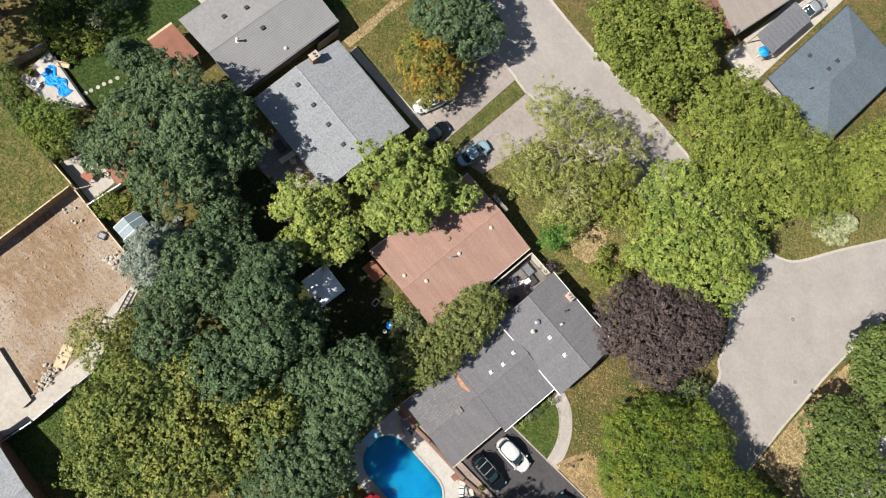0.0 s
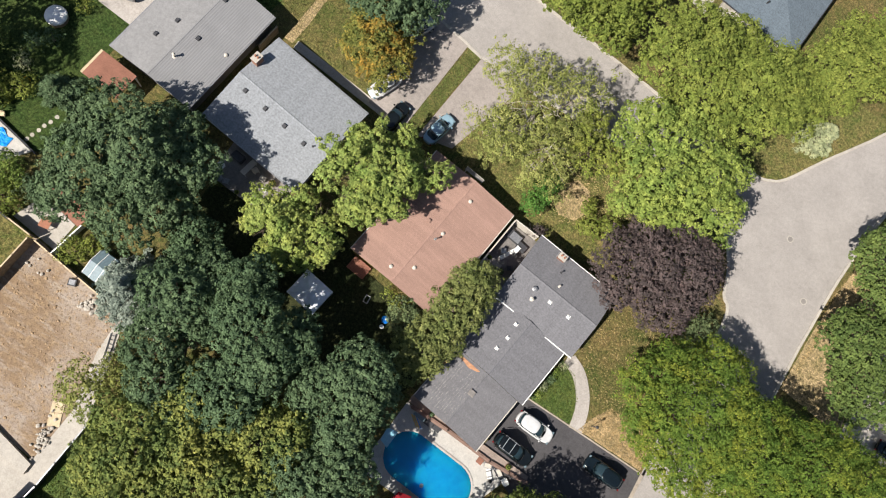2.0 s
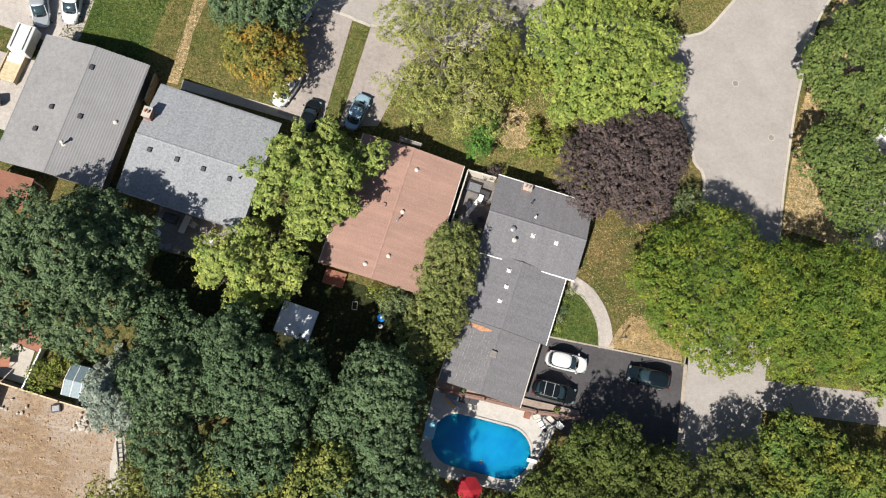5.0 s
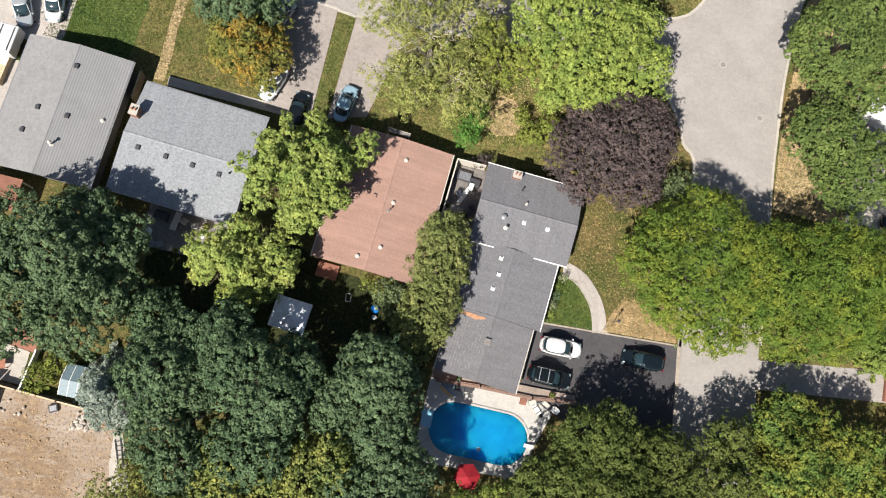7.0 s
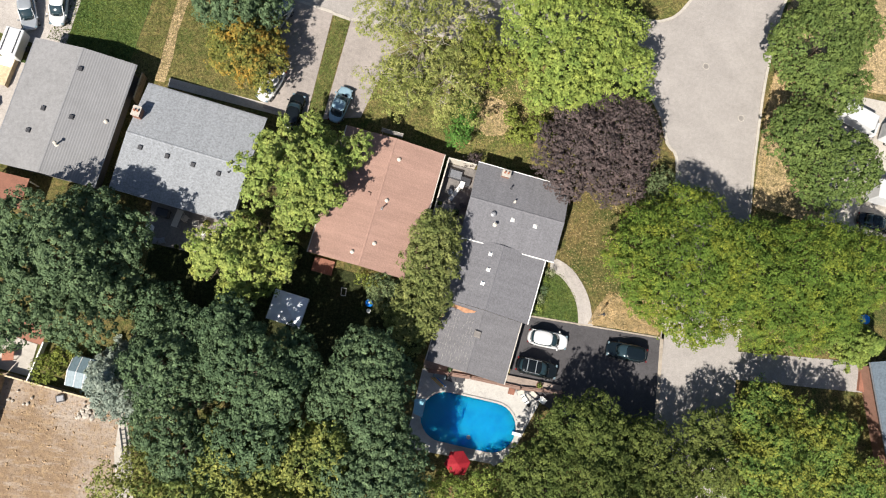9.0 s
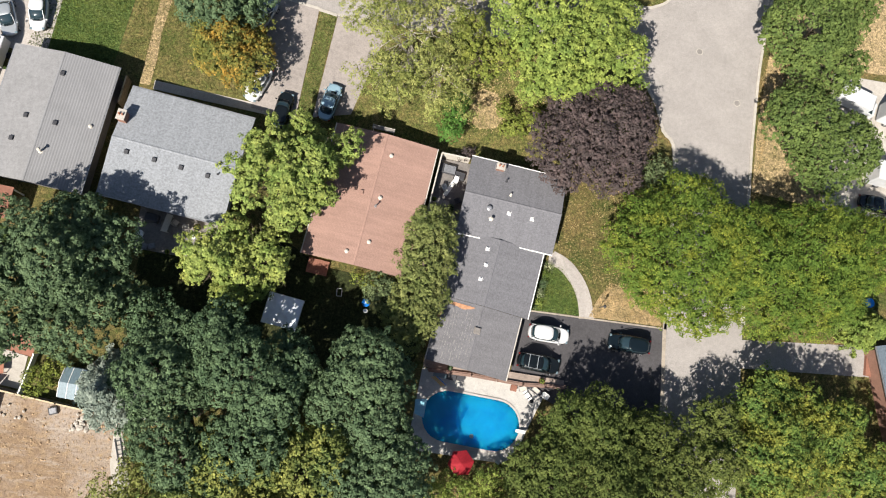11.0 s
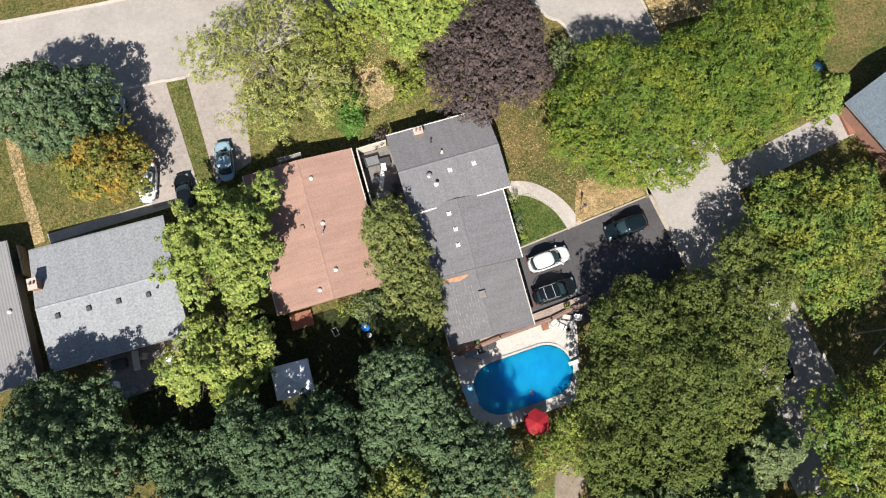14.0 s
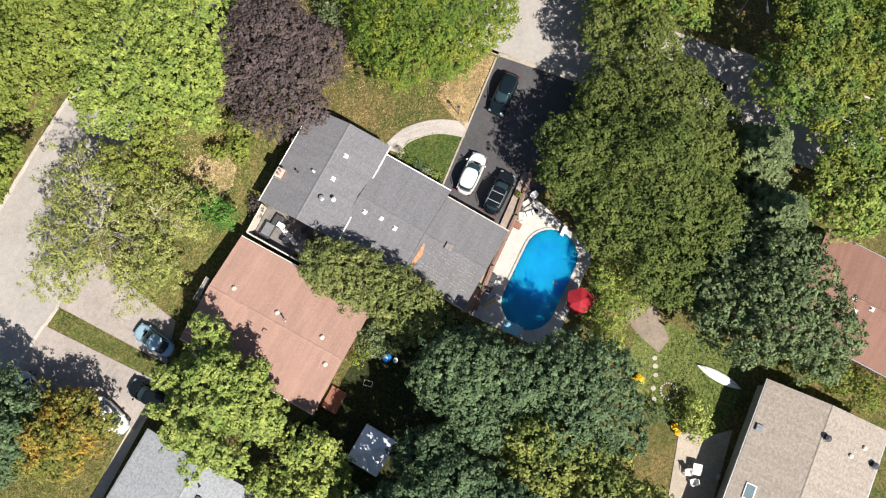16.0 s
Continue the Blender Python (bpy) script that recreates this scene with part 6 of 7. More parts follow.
t = thing("canoe", pose(9.7, -22.2, 0.02, 0, 0, 82.5), "pale silver canoe lying upturned on the grass", "canoe")
bm = B()
rows = []
for i in range(13):
    u = -1 + 2 * i / 12
    w = 0.46 * (1 - abs(u) ** 2.4) + 0.02
    h = 0.42 * (1 - 0.35 * abs(u) ** 3) - 0.1 * abs(u)
    rows.append([bm.verts.new((u * 2.25, w * math.cos(a), 0.02 + h * math.sin(a))) for a in np.linspace(0, math.pi, 9)])
for r0, r1 in zip(rows, rows[1:]):
    for a in range(8):
        bm.faces.new((r0[a], r1[a], r1[a + 1], r0[a + 1]))
    bm.faces.new((r0[8], r1[8], r1[0], r0[0]))
bm.faces.new(rows[0])
bm.faces.new(rows[-1][::-1])
bmesh.ops.recalc_face_normals(bm, faces=bm.faces[:])
part("hull", bm, "white", t)
part("keel", box(B(), -2.1, 2.1, -0.02, 0.02, 0.36, 0.46), "metal_grey", t)


def stone(bm, x, y, z, r):
    """A rough stone."""
    tmp = bmesh.ops.create_icosphere(bm, subdivisions=1, radius=r)
    k = RNG.uniform(0.6, 1.3, 3)
    for v in tmp["verts"]:
        v.co = Vector((v.co.x * k[0], v.co.y * k[1], v.co.z * 0.6)) * RNG.uniform(0.85, 1.15) + Vector((x, y, z))
    return bm


def stone_pile(label, x, y, w, d, n, r, heading=0.0, mat="stone"):
    t = thing("stone_pile", pose(x, y, 0.03, 0, 0, heading), label, "stones")
    for _ in range(n):
        part("stone", stone(B(), RNG.normal() * w, RNG.normal() * d, r * 0.4 + RNG.random() * r * 0.6, r * RNG.uniform(0.6, 1.3)), mat, t)


stone_pile("heap of rough brown stones on the dirt lot", -26.2, -8.3, 0.5, 0.5, 22, 0.24)
stone_pile("long heap of broken pale rubble beside the lot", -21.9, -21.2, 0.35, 1.0, 46, 0.2, 12)
stone_pile("small stones below the fence", -32.6, -7.6, 0.7, 0.3, 6, 0.18)
t = thing("pallet", pose(-22.3, -18.4, 0.06, 0, 0, 25), "pale sheets of plywood lying on the dirt", "plywood")
part("sheet", box(B(), -0.6, 0.6, -1.2, 0.1, 0, 0.05), "wood_pale", t)
part("sheet", box(B(), -0.55, 0.65, 0.15, 1.3, 0.0, 0.06), "wood_pale", t)
t = thing("crate", pose(-29.0, -7.15, 0.04, 0, 0, 20), "black plastic crate with grey lining", "crate")
part("shell", box(B(), -0.42, 0.42, -0.36, 0.36, 0, 0.3), "metal_dark", t, bevel=0.03)
part("lining", box(B(), -0.3, 0.3, -0.25, 0.25, 0.3, 0.33), "metal_grey", t)
t = thing("ladder", pose(-22.1, -10.3, 0.1, 0, 0, -70), "dark metal ladder lying on the concrete strip", "ladder")
for s in (-0.25, 0.25):
    part("rail", box(B(), -1.3, 1.3, s - 0.04, s + 0.04, 0.0, 0.08), "metal_dark", t)
for k in range(6):
    part("rung", box(B(), -1.1 + k * 0.44, -1.04 + k * 0.44, -0.25, 0.25, 0.02, 0.07), "metal_dark", t)

t = thing("greenhouse", pose(-27.0, -4.3, 0, 0, 0, -4), "small greenhouse with pale panes and a ridge", "greenhouse")
for y0, y1, z0, z1 in ((-1.5, 0.0, 1.75, 2.25), (0.0, 1.5, 2.25, 1.75)):
    for k in range(3):
        x0, x1 = -1.25 + k * 0.84, -1.25 + k * 0.84 + 0.8
        part("roof_pane", hexa(B(), [(x0, y0, z0 - 0.03), (x1, y0, z0 - 0.03), (x1, y1, z1 - 0.03), (x0, y1, z1 - 0.03), (x0, y0, z0), (x1, y0, z0), (x1, y1, z1), (x0, y1, z1)]), "poly", t)
    for k in range(4):
        x0 = -1.29 + k * 0.84
        part("bar", hexa(B(), [(x0, y0, z0), (x0 + 0.05, y0, z0), (x0 + 0.05, y1, z1), (x0, y1, z1), (x0, y0, z0 + 0.04), (x0 + 0.05, y0, z0 + 0.04), (x0 + 0.05, y1, z1 + 0.04), (x0, y1, z1 + 0.04)]), "white", t)
for y in (-1.48, 1.44):
    part("side_wall", box(B(), -1.25, 1.25, y, y + 0.04, 0, 1.72), "poly", t)
for x in (-1.25, 1.21):
    part("end_wall", box(B(), x, x + 0.04, -1.43, 1.43, 0, 1.74), "poly", t)

t = thing("tarpaulin", pose(-45.0, 1.0, 0.1), "crumpled bright blue tarpaulin on the white deck", "tarpaulin")
bm = B()
grid = {}
for i in range(19):
    for j in range(13):
        x, y = -1.9 + i * 0.21, -0.75 + j * 0.125 + 0.25 * math.sin(i * 0.7)
        z = 0.02 + 0.32 * abs(noise.noise((x * 2.1, y * 2.6, 3.0)))
        grid[i, j] = bm.verts.new((x, y * (1.1 - 0.02 * i), z))
for i in range(18):
    for j in range(12):
        bm.faces.new((grid[i, j], grid[i + 1, j], grid[i + 1, j + 1], grid[i, j + 1]))
ext = bmesh.ops.extrude_face_region(bm, geom=bm.faces[:])
bmesh.ops.translate(bm, vec=(0, 0, -0.012), verts=[v for v in ext["geom"] if isinstance(v, bmesh.types.BMVert)])
part("sheet", bm, "blue_tarp", t)


def flower_pot(label, x, y, r=0.35, leaf="leaf_lime", pot="terracotta"):
    t = thing("flower_pot", pose(x, y, 0.06), label, "flower pot", "flower pots")
    part("pot", frustum(B(), (0, 0, 0), (0, 0, 0.4), r * 0.7, r, 14), pot, t)
    part("soil", frustum(B(), (0, 0, 0.38), (0, 0, 0.41), r * 0.9, r * 0.9, 14), "shade_tinted_soil", t)
    n = 40
    d = unit(RNG.normal(size=(n, 3)) + [0, 0, 0.8])
    plant = leaf_mesh("plant", d * r * 0.9 + [0, 0, 0.45], unit(d + RNG.normal(size=d.shape) * 0.3), np.full(n, 0.15), leaf, t)
    plant["kind"] = "stuff"


flower_pot("large terracotta pot with a trailing plant", -47.4, -0.2, 0.5)
flower_pot("terracotta pot on the garage side strip", 19.0, 1.55, 0.35)
flower_pot("dark pot beside the pool wall", 9.2, 1.75, 0.3, "leaf_dark", "metal_dark")
flower_pot("planter box on the stone patio", -18.7, 12.7, 0.45, "leaf_autumn", "wood_fence")


def chair(label, x, y, heading, colour="white", z=0.06, group="garden chairs"):
    t = thing("garden_chair", pose(x, y, z, 0, 0, heading), label, "chair", group)
    part("seat", box(B(), -0.27, 0.27, -0.26, 0.26, 0.4, 0.45), colour, t, bevel=0.015)
    part("backrest", hexa(B(), [(-0.27, -0.26, 0.45), (-0.21, -0.26, 0.45), (-0.21, 0.26, 0.45), (-0.27, 0.26, 0.45), (-0.42, -0.26, 0.95), (-0.37, -0.26, 0.95), (-0.37, 0.26, 0.95), (-0.42, 0.26, 0.95)]), colour, t)
    for sx in (-0.24, 0.24):
        for sy in (-0.23, 0.23):
            part("leg", box(B(), sx - 0.025, sx + 0.025, sy - 0.025, sy + 0.025, 0, 0.4), colour, t)
    for sy in (-0.29, 0.29):
        part("armrest", box(B(), -0.3, 0.22, sy - 0.03, sy + 0.03, 0.62, 0.66), colour, t)


def table(label, x, y, heading, lx, ly, colour="white", round_top=False, z=0.06):
    t = thing("garden_table", pose(x, y, z, 0, 0, heading), label, "table")
    part("tabletop", frustum(B(), (0, 0, 0.7), (0, 0, 0.74), lx, lx, 20) if round_top else box(B(), -lx, lx, -ly, ly, 0.7, 0.74), colour, t)
    k = 0.6 if round_top else 0.88
    for sx in (-lx * k, lx * k):
        for sy in (-ly * k, ly * k):
            part("leg", box(B(), sx - 0.03, sx + 0.03, sy - 0.03, sy + 0.03, 0, 0.7), colour, t)


table("long grey wooden table on the stone patio", -21.7, 12.7, 80, 0.95, 0.32, "cream")
table("round white table on the stone patio", -24.2, 11.2, 0, 0.45, 0.45, "white", True)
chair("white garden chair on the stone patio", -20.9, 12.9, 60, "cream")
chair("white garden chair beside the patio table", -19.8, 12.6, 100, "cream")
chair("grey garden chair at the patio edge", -23.5, 10.1, 70, "metal_grey")
chair("grey garden chair at the patio edge", -22.8, 10.2, 110, "metal_grey")
chair("white garden chair by the patio planter", -18.9, 11.8, 150, "white")
flower_pot("round white bowl planter on the stone patio", -24.0, 9.9, 0.4, "leaf_mid", "white")
flower_pot("small terracotta pot at the patio edge", -21.2, 9.8, 0.25)
t = thing("barbecue", pose(-23.2, 13.0, 0.06, 0, 0, -6), "black covered barbecue against the house", "barbecue")
part("cover", box(B(), -0.7, 0.7, -0.45, 0.45, 0.35, 1.15), "metal_dark", t, bevel=0.12)
for sx in (-0.6, 0.6):
    part("leg", box(B(), sx - 0.04, sx + 0.04, -0.3, 0.3, 0, 0.35), "metal_grey", t)
chair("white plastic chair on the white deck", -45.9, -0.7, 20)
table("small low white table on the deck", -46.7, 0.7, 0, 0.35, 0.3, "cream", False, 0.09)
chair("white chair on the patio of the tan-roofed house", 0.4, -22.2, 200)
chair("white chair turned on the pale patio", -0.2, -22.9, 120)
table("white garden table on the pale patio", 1.0, -22.8, 10, 0.5, 0.4, "white")
chair("grey chair by the tan-roofed house wall", 1.1, -24.4, 90, "metal_grey")
t = thing("garden_bench", pose(-45.8, 2.75, 0.03, 0, 0, 35), "weathered wooden bench on the lawn edge", "bench")
part("seat", box(B(), -0.65, 0.65, -0.22, 0.22, 0.4, 0.46), "wood_pale", t)
part("backrest", box(B(), -0.65, 0.65, 0.2, 0.26, 0.46, 0.85), "wood_pale", t)
for sx in (-0.55, 0.55):
    part("leg", box(B(), sx - 0.04, sx + 0.04, -0.2, 0.2, 0, 0.4), "wood_pale", t)
table("brown square table on the terrace", -34.7, -3.7, 10, 0.55, 0.55, "terracotta", False, 0.09)
table("light table in the sunny side court", 7.4, 21.8, 80, 0.4, 0.25, "white")
chair("grey chair in the side court", 6.3, 20.9, 30, "metal_grey")
chair("dark chair in the side court", 7.8, 19.6, 120, "metal_dark")
t = thing("storage_box", pose(6.6, 22.9, 0.06, 0, 0, -6), "grey storage box in the side court", "box")
part("bin", box(B(), -0.6, 0.6, -0.4, 0.4, 0, 0.6), "metal_grey", t, bevel=0.04)
part("lid", box(B(), -0.63, 0.63, -0.43, 0.43, 0.6, 0.66), "metal_grey", t)

court_paving = thing("court_paving", pose(6.2, 17.9, 0.055, 0, 0, -6), "pale square slabs laid in the side court", "paving", kind="structure")
for i in range(4):
    for j in range(5):
        if (i, j) not in ((3, 4), (0, 0)):
            part("slab", box(B(), -1.35 + i * 0.68, -0.71 + i * 0.68, -1.7 + j * 0.68, -1.06 + j * 0.68, 0, 0.04 + RNG.uniform(0, 0.012)), "brick_paver", court_paving)
for x, y, w, d in ((6.35, 23.0, 0.95, 0.55), (7.75, 22.4, 0.6, 0.45)):
    t = thing("covered_bench", pose(x, y, 0.06, 0, 0, -8), "dark grey covered bench in the side court", "bench", "covered benches")
    part("cover", box(B(), -w, w, -d, d, 0.1, 0.5), "metal_dark", t, bevel=0.06)
    for sx in (-w * 0.8, w * 0.8):
        part("leg", box(B(), sx - 0.04, sx + 0.04, -d * 0.8, d * 0.8, 0, 0.1), "metal_grey", t)
t = thing("folding_screen", pose(6.9, 21.0, 0.06, 0, 0, 62), "white folded panel lying across the side court", "screen")
for k in range(3):
    part("panel", box(B(), -1.05 + k * 0.71, -0.37 + k * 0.71, -0.22, 0.22, 0.0, 0.09), "white", t, bevel=0.01)
part("batten", box(B(), -1.05, 1.06, -0.03, 0.03, 0.09, 0.12), "white", t)
flower_pot("dark round pot with a leafy plant in the side court", 7.2, 18.7, 0.42, "leaf_dark", "metal_dark")
flower_pot("pale pot in the corner of the side court", 5.3, 19.4, 0.28, "leaf_lime", "cream")

t = thing("garden_ball", pose(-0.4, 7.3, 0.02), "blue plastic ball-shaped toy on the grass", "toy")
bm = B()
bmesh.ops.create_uvsphere(bm, u_segments=20, v_segments=12, radius=0.45)
bmesh.ops.translate(bm, vec=(0, 0, 0.44), verts=bm.verts)
part("ball", bm, "blue_plastic", t)
part("stopper", frustum(B(), (0, 0, 0.86), (0, 0, 0.95), 0.1, 0.08, 10), "white", t)
t = thing("bird_bath", pose(-0.35, 6.45, 0.02), "small white bowl beside the blue ball", "bird bath")
part("foot", frustum(B(), (0, 0, 0), (0, 0, 0.3), 0.1, 0.06, 10), "white", t)
part("bowl", frustum(B(), (0, 0, 0.3), (0, 0, 0.4), 0.08, 0.24, 14), "white", t)
t = thing("goal_frame", pose(-3.3, 8.05, 0.02, 0, 0, 5), "small pale rectangular frame on the grass", "frame")
for a, b in (((-0.25, -0.4), (0.25, -0.4)), ((0.25, -0.4), (0.25, 0.4)), ((0.25, 0.4), (-0.25, 0.4)), ((-0.25, 0.4), (-0.25, -0.4))):
    part("bar", frustum(B(), (*a, 0.05), (*b, 0.05), 0.03, 0.03, 6), "white", t)
t = thing("rear_deck", pose(-5.9, 10.4, 0, 0, 0, -6), "low brown wooden deck at the brown house", "deck")
for k in range(9):
    part("plank", box(B(), -1.1 + k * 0.245, -1.1 + k * 0.245 + 0.23, -0.8, 0.75, 0.3, 0.34), "brick_red", t)
for sx in (-1.0, 1.0):
    part("joist", box(B(), sx - 0.05, sx + 0.05, -0.75, 0.7, 0, 0.3), "wood_fence", t)
for x, y, r in ((-14.9, 6.0, 0.55), (-14.0, 7.3, 0.4)):
    t = thing("rain_barrel", pose(x, y, 0.01), "teal plastic tub in the shaded yard", "tub", "teal tubs")
    part("tub", frustum(B(), (0, 0, 0), (0, 0, 0.8), r * 0.85, r, 16), "teal_plastic", t)
    part("rim", frustum(B(), (0, 0, 0.8), (0, 0, 0.86), r * 1.06, r * 1.06, 16), "poly", t)

# lamp post in the front lawn
t = thing("lamp_post", pose(24.65, 10.1, 0.02), "slim black garden lamp post by the walk", "lamp post")
part("post", frustum(B(), (0, 0, 0), (0, 0, 1.75), 0.045, 0.035, 8), "metal_dark", t)
part("lantern", frustum(B(), (0, 0, 1.75), (0, 0, 2.0), 0.1, 0.16, 6), "metal_dark", t)
part("lantern_cap", frustum(B(), (0, 0, 2.0), (0, 0, 2.14), 0.19, 0.03, 6), "metal_dark", t)
part("cross_arm", box(B(), -0.28, 0.28, -0.02, 0.02, 1.5, 1.54), "metal_dark", t)

# poolside odds and ends
for k in range(3):
    t = thing("pool_noodle", pose(8.0 + k * 0.25, 0.2 + k * 0.05, 0.14, 0, 0, -35), "yellow foam pool noodle on the deck", "pool noodle", "pool noodles")
    part("tube", frustum(B(), (-0.7, 0, 0), (0.7, 0, 0), 0.04, 0.04, 8), "yellow_flower" if k < 2 else "blue_plastic", t)
for x, y, w, d, mat, label in ((8.3, 0.95, 0.75, 0.3, "poly", "pale blue rolled pool cover"), (9.4, 0.85, 0.5, 0.35, "metal_dark", "dark poolside storage chest"), (16.1, 0.45, 0.3, 0.3, "brick_red", "dark red poolside stool"), (10.4, 0.8, 0.4, 0.3, "metal_dark", "dark pump housing by the wall")):
    t = thing("deck_box", pose(x, y, 0.08, 0, 0, -6), label, "deck box", "poolside boxes")
    part("chest", box(B(), -w, w, -d, d, 0, 0.4), mat, t, bevel=0.04)
    part("lid", box(B(), -w - 0.02, w + 0.02, -d - 0.02, d + 0.02, 0.4, 0.45), mat, t)
for x, y, hd in ((17.3, 0.6, 20), (18.7, 0.45, -35)):
    t = thing("deck_lounger", pose(x, y, 0.08, 0, 0, hd), "folded grey and white lounger on the pool deck", "lounger", "folded loungers")
    part("frame", box(B(), -0.62, 0.62, -0.26, 0.26, 0.1, 0.14), "metal_grey", t)
    part("cushion", box(B(), -0.55, 0.2, -0.22, 0.22, 0.142, 0.22), "cream", t, bevel=0.03)
    part("pillow", box(B(), 0.25, 0.55, -0.2, 0.2, 0.142, 0.24), "metal_dark", t, bevel=0.03)
    for sx in (-0.5, 0.5):
        part("leg", box(B(), sx - 0.03, sx + 0.03, -0.24, 0.24, 0, 0.1), "metal_grey", t)
t = thing("pool_float", pose(17.7, -0.1, 0.08, 0, 0, -50), "white pool float with dark straps on the deck", "pool float")
part("float", box(B(), -0.55, 0.55, -0.26, 0.26, 0, 0.2), "white", t, bevel=0.08)
for sx in (-0.3, 0.3):
    part("strap", box(B(), sx - 0.05, sx + 0.05, -0.28, 0.28, -0.0, 0.215), "metal_dark", t)
part("wheel", frustum(B(), (0.75, 0, 0), (0.75, 0, 0.12), 0.2, 0.2, 12), "rubber", t)
chair("white poolside chair near the wall end", 19.4, 0.1, 150)
chair("pale poolside chair in the shade", 15.2, -6.9, 60, "cream")

# stepping stones, ring bed and flowers
for x, y in ((8.4, -16.4), (7.65, -16.7), (6.4, -16.9), (5.5, -17.3), (9.1, -16.1), (-42.05, 2.3), (-41.9, 2.95), (-41.7, 3.7), (-41.55, 4.4), (-41.1, 5.9), (-41.3, 5.1)):
    t = thing("stepping_stone", pose(x, y, 0.02, 0, 0, RNG.uniform(0, 90)), "flat pale stepping stone set in grass", "stepping stone", "stepping stones")
    part("slab", prism(B(), [(0.24 * math.cos(a) * RNG.uniform(0.85, 1.15), 0.24 * math.sin(a)) for a in np.linspace(0, math.tau, 8)[:-1]], 0, 0.05), "stone", t)
t = thing("ring_bed", pose(6.7, -18.3, 0.03), "round garden bed ringed with pale stones", "garden bed")
for k in range(20):
    a = k * math.tau / 20
    part("stone", stone(B(), 0.75 * math.cos(a), 0.75 * math.sin(a), 0.04, 0.1), "stone", t)
part("soil", frustum(B(), (0, 0, 0), (0, 0, 0.03), 0.66, 0.66, 20), "lawn_dry", t)


def flowers(label, x, y, r, n=140):
    t = thing("flower_clump", pose(x, y, 0), label, "flowers", "yellow flowers")
    d = unit(RNG.normal(size=(n, 3)) + [0, 0, 0.6])
    p = d * r * RNG.uniform(0.5, 1.0, (n, 1)) + [0, 0, 0.25]
    p[:, 2] = np.maximum(p[:, 2], 0.05)
    leaf_mesh("foliage", p * [1, 1, 0.8], unit(d + RNG.normal(size=d.shape) * 0.5), np.full(n, 0.16), "leaf_mid", t)
    leaf_mesh("blossom", p[:80] * [1, 1, 1.15] + [0, 0, 0.1], unit(d[:80] * 0.4 + [0, 0, 1]), np.full(80, 0.15), "yellow_flower", t, long=1.0)


flowers("clump of bright yellow garden flowers", 6.6, -15.3, 0.55)
flowers("small clump of yellow flowers by the patio", 3.8, -19.8, 0.4)
flowers("yellow flowers along the patio edge", 3.4, -20.2, 0.3)
flowers("yellow flowers at the lawn edge", -46.0, 7.2, 0.5)

t = thing("blue_cover", pose(9.5, 64.6, 0), "bright blue parasol beside the carport", "umbrella")
part("pole", frustum(B(), (0, 0, 0), (0, 0, 2.2), 0.03, 0.03, 8), "white", t)
part("canopy", frustum(B(), (0, 0, 1.9), (0, 0, 2.25), 0.75, 0.1, 8), "blue_tarp", t)
t = thing("blue_cover", pose(55.5, 14.7, 0), "blue covered barrel below the locust tree", "barrel")
part("drum", frustum(B(), (0, 0, 0), (0, 0, 0.9), 0.5, 0.55, 14), "blue_tarp", t)
t = thing("timber_deck", pose(8.1, 62.9, 0.03, 0, 0, -10), "grey weathered timber deck near the hipped house", "deck")
for k in range(12):
    part("plank", box(B(), -1.4 + k * 0.24, -1.4 + k * 0.24 + 0.22, -1.5, 1.3, 0.1, 0.15), "cream", t)
for x, y in ((34.3, 41.9), (39.2, 36.25)):
    t = thing("manhole_cover", pose(x, y, 0.012), "round grey iron manhole cover in the street", "manhole cover", "manhole covers")
    part("frame", frustum(B(), (0, 0, 0), (0, 0, 0.006), 0.42, 0.42, 20), "concrete", t)
    part("lid", frustum(B(), (0, 0, 0.006), (0, 0, 0.011), 0.33, 0.33, 20), "patio", t)

# ---- litter, clods and grass, too many to count ----


def inside(poly, n):
    """Random places inside an outline."""
    p = np.array(poly)
    out = []
    while len(out) < n:
        q = RNG.uniform(p.min(0), p.max(0), (n * 2, 2))
        x, y = q[:, 0:1], q[:, 1:2]
        x0, y0, x1, y1 = p[:, 0], p[:, 1], np.roll(p[:, 0], -1), np.roll(p[:, 1], -1)
        cross = ((y0 > y) != (y1 > y)) & (x < (x1 - x0) * (y - y0) / (y1 - y0 + 1e-12) + x0)
        out += list(q[cross.sum(1) % 2 == 1])
    return np.array(out[:n])


def scatter(name, label, poly, n, size, material, z=0.05, flat=1.2):
    q = inside(poly, n)
    c = np.column_stack([q, np.full(n, z)])
    ob = leaf_mesh(name, c, unit(RNG.normal(size=(n, 3)) * [1, 1, 0.3] + [0, 0, flat]), size * RNG.uniform(0.6, 1.4, n), material, None)
    return tagged(ob, label, "ground cover", kind="stuff")


LITTER = [(23.6, 9.0), (31.7, 9.0), (31.6, 12.4), (25.6, 13.0), (24.4, 11)]
scatter("fallen_leaves", "straw-coloured fallen leaves beside the driveway", LITTER, 5200, 0.1, "leaf_litter", 0.075)
scatter("fallen_leaves", "fallen leaves thinly spread over the front lawn", [(19.0, 23), (30, 30), (31.4, 12), (24, 12.4), (19.5, 16)], 2600, 0.1, "leaf_litter", 0.06)
scatter("fallen_leaves", "fallen leaves on the verge below street trees", [(42, 26), (43, 33), (47, 41), (44.5, 48), (42.2, 40)], 3500, 0.11, "leaf_litter", 0.07)
scatter("fallen_leaves", "brown leaves under the sparse front trees", [(6, 26), (16, 30), (26, 37), (10, 38), (4, 33)], 3000, 0.11, "leaf_litter", 0.06)
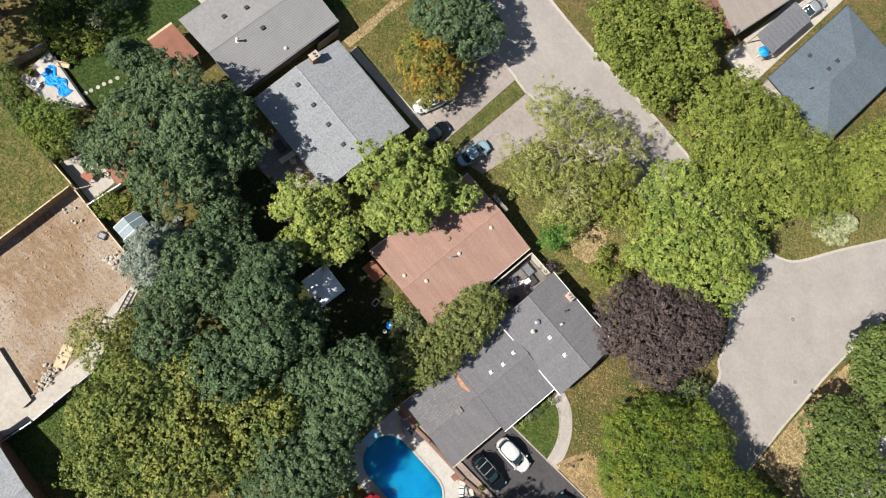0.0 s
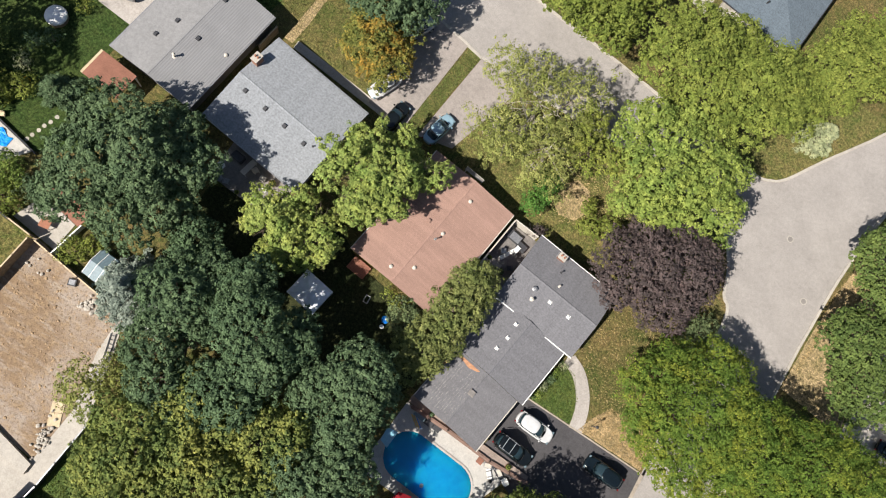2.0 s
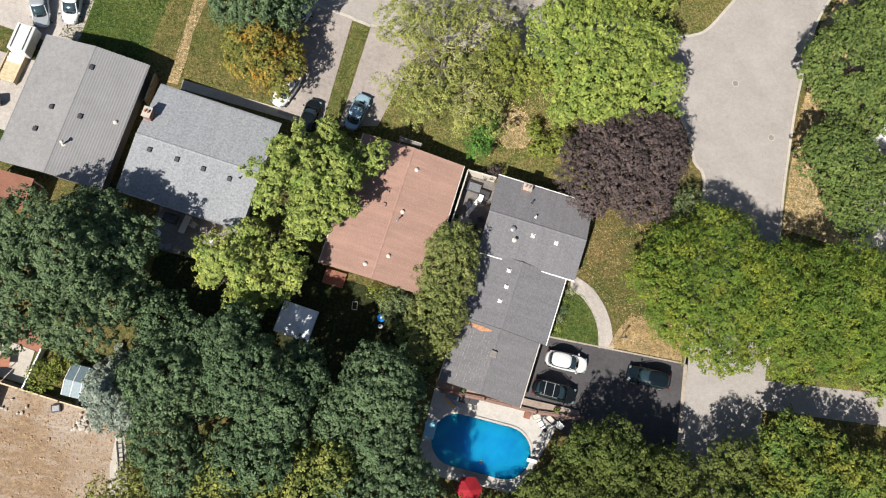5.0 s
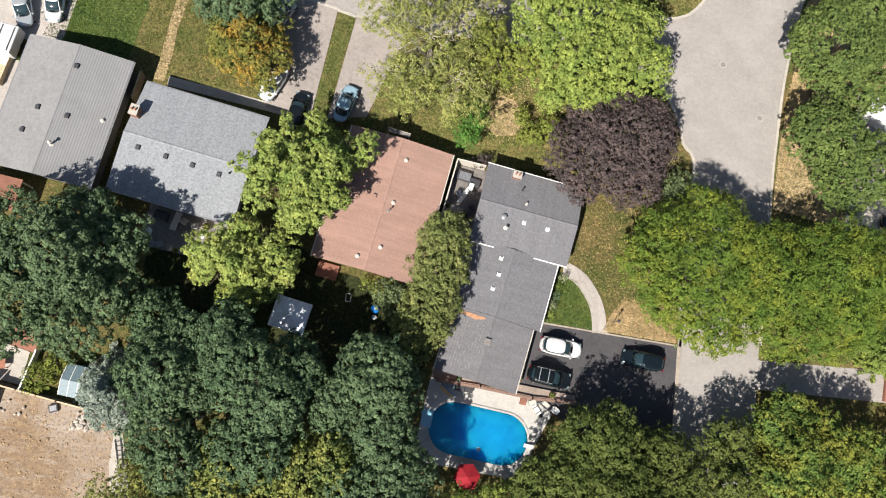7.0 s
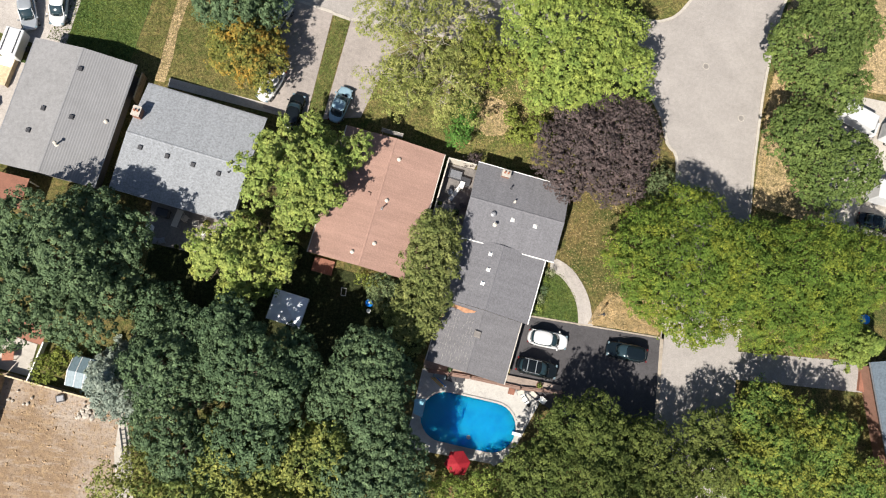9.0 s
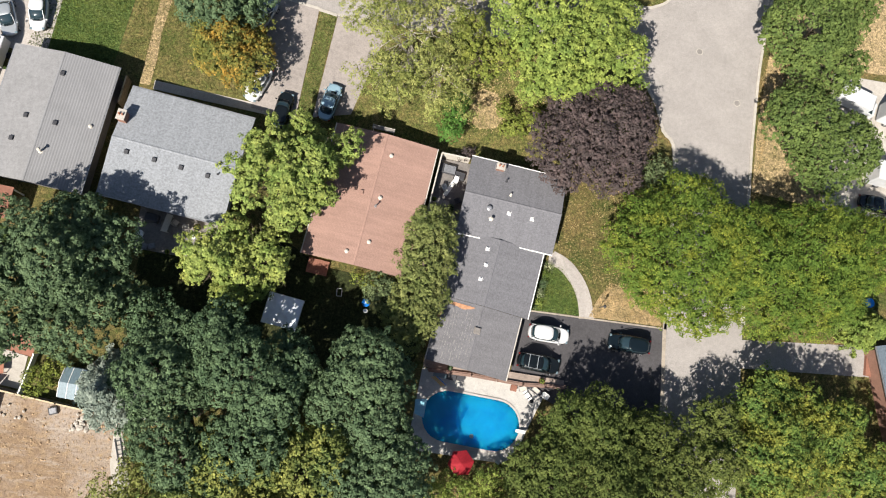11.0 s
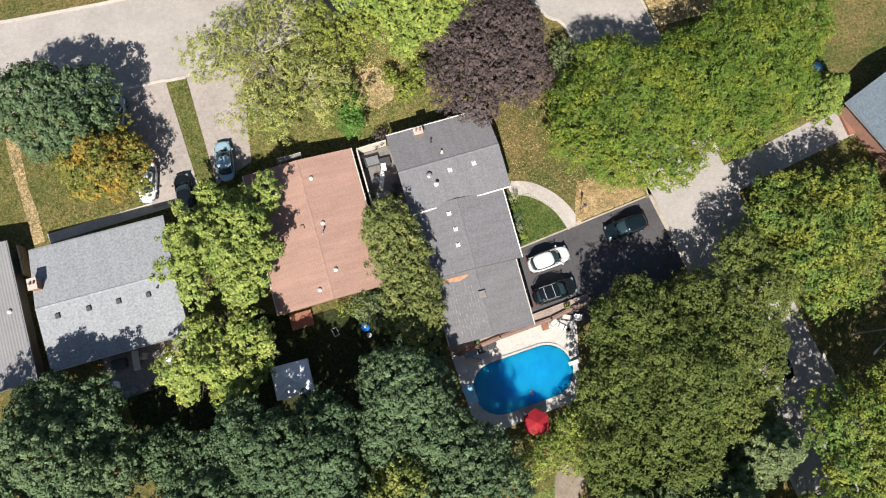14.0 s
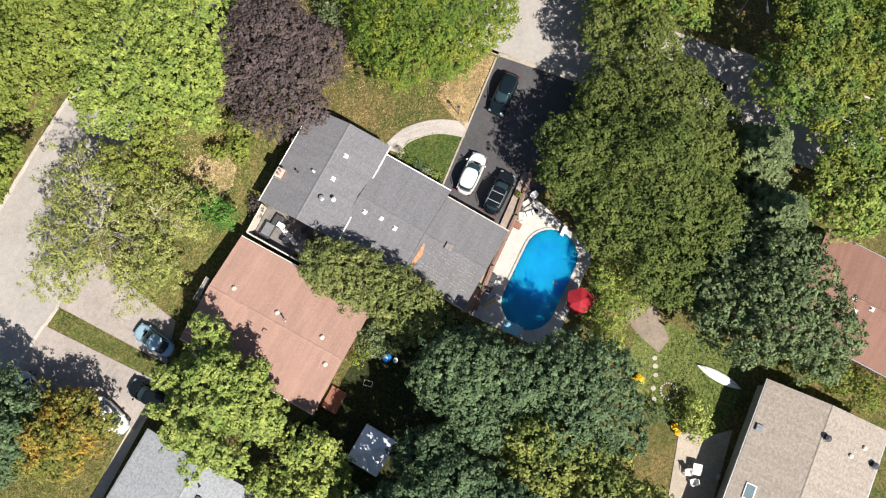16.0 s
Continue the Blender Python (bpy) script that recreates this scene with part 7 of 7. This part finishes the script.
for poly, n, mat, lab in (
    ([(18.3, 24.3), (30, 30.6), (31.3, 26), (31.4, 12.6), (25.3, 12.6), (22, 14.8), (19.2, 15.6)], 6000, "grass_dry", "dry grass tufts of the front lawn"),
    ([(17.9, 9.1), (22.3, 9.1), (21.9, 11.7), (20.2, 13.9), (18.7, 14.2)], 2600, "grass_blade", "green grass tufts inside the curved walk"),
    ([(-30.2, 28.6), (-15.9, 27.6), (-15.4, 39.6), (-24, 40.6), (-28.8, 41.2)], 9000, "grass_dry", "dry grass tufts on the grey-roofed house's lawn"),
    ([(-39.6, 29.9), (-30.6, 28.7), (-29.4, 41.4), (-36, 43)], 9000, "grass_blade", "green grass tufts on the front lawn"),
    ([(-9.9, 38.9), (-8.2, 38.7), (-9.1, 27.2), (-10.5, 27.3)], 2500, "grass_dry", "grass tufts between two driveways"),
    ([(-4.4, 28), (-2, 38), (10, 38.6), (26, 37), (28.8, 32.5), (20, 26), (8.4, 25)], 8000, "grass_blade", "mixed grass tufts under the street trees"),
    ([(4.4, -15.8), (9.4, -16.9), (12.3, -16.8), (12.6, -23), (9, -24), (4.8, -23.6)], 2200, "grass_blade", "grass tufts of the back garden"),
    ([(-36, -6.4), (-46, -5.6), (-55, -5), (-55, -22), (-37, -22)], 7000, "grass_dry", "grass tufts beyond the board fence"),
    ([(-18.8, -17.8), (-9, -17), (-7, -26.4), (-12, -27), (-19.6, -28)], 7000, "grass_blade", "grass tufts below the concrete strip"),
):
    scatter("grass", lab, poly, n, 0.11, mat, 0.06, 0.7)
bm = B()
for x, y in inside([(-34.4, -6.6), (-24, -7.6), (-22, -11), (-22, -20), (-27, -21.6), (-35.4, -22)], 420):
    stone(bm, x, y, 0.05, abs(RNG.normal()) * 0.06 + 0.03)
tagged(part("dirt_clods", bm, "clod"), "loose clods of brown earth over the lot", "clods", kind="stuff")

# ---- west patio behind the light-roofed house ----
setting("pavement_11", [(-45.9, 18.9), (-41.0, 18.6), (-40.4, 26.6), (-45.6, 26.9)], 0.05, "brick_paver", "pale patio behind the light-roofed house", "patio")
t = thing("barbecue", pose(-43.5, 21.1, 0.08, 0, 0, 20), "grey covered barbecue on the pale patio", "barbecue")
part("cover", box(B(), -0.85, 0.85, -0.5, 0.5, 0.3, 1.15), "metal_grey", t, bevel=0.12)
for sx in (-0.7, 0.7):
    part("leg", box(B(), sx - 0.04, sx + 0.04, -0.3, 0.3, 0, 0.3), "metal_dark", t)
chair("dark chair on the pale patio", -44.6, 22.6, 40, "metal_dark")
chair("dark chair beside the covered barbecue", -45.0, 24.2, 200, "metal_dark")
t = thing("garden_daybed", pose(-42.75, 25.2, 0.06, 0, 0, 84), "pale slatted wooden daybed with a crumpled white cover", "daybed")
for y in (-0.93, 0.87):
    part("side_board", box(B(), -1.55, 1.55, y, y + 0.06, 0.0, 0.75), "wood_pale", t)
for k in range(10):
    part("slat", box(B(), -1.53 + k * 0.307, -1.53 + k * 0.307 + 0.28, -0.86, 0.86, 0.5, 0.54), "wood_pale", t)
for x in (-1.5, 1.42):
    for y in (-0.86, 0.78):
        part("leg", box(B(), x, x + 0.08, y, y + 0.08, 0.0, 0.5), "wood_fence", t)
bm = B()
grid = {}
for i in range(9):
    for j in range(9):
        x, y = 0.55 + i * 0.11, -0.8 + j * 0.19
        grid[i, j] = bm.verts.new((x, y, 0.6 + 0.3 * abs(noise.noise((x * 2.3, y * 2.1, 7.0)))))
for i in range(8):
    for j in range(8):
        bm.faces.new((grid[i, j], grid[i + 1, j], grid[i + 1, j + 1], grid[i, j + 1]))
ext = bmesh.ops.extrude_face_region(bm, geom=bm.faces[:])
bmesh.ops.translate(bm, vec=(0, 0, -0.05), verts=[v for v in ext["geom"] if isinstance(v, bmesh.types.BMVert)])
part("cover", bm, "white", t, "crumpled white cloth cover")
shrub("shrub", "small yellow-green garden shrub by the patio", [(-46.3, 17.3, 0.7, 0.8)], "leaf_lime", 0.14)
shrub("shrub", "narrow young cedar by the patio", [(-46.4, 20.3, 0.9, 0.6), (-46.4, 20.3, 1.8, 0.4)], "leaf_mid", 0.14)
shrub("shrub", "dark low garden shrub", [(-46.6, 12.6, 0.7, 0.9)], "leaf_dark", 0.16)
gable_house("shed", "garden shed with a brown-grey roof", -49.8, 18.6, -30, 1.9, 2.6, 2.2, 2.8, False, "roof_pinkgrey", "wood_fence", cat="shed")
t = thing("tub_cover", pose(-47.9, 14.8, 0.02, 0, 0, 20), "white domed cover over a round garden tub", "tub")
part("tub", frustum(B(), (0, 0, 0), (0, 0, 0.7), 1.1, 1.15, 20), "wood_fence", t)
bm = B()
prev = (1.2, 0.7)
for rr, zz in ((1.12, 0.86), (0.85, 0.98), (0.45, 1.06), (0.08, 1.1)):
    frustum(bm, (0, 0, prev[1]), (0, 0, zz), prev[0], rr, 20)
    prev = (rr, zz)
part("cover", bm, "white", t)
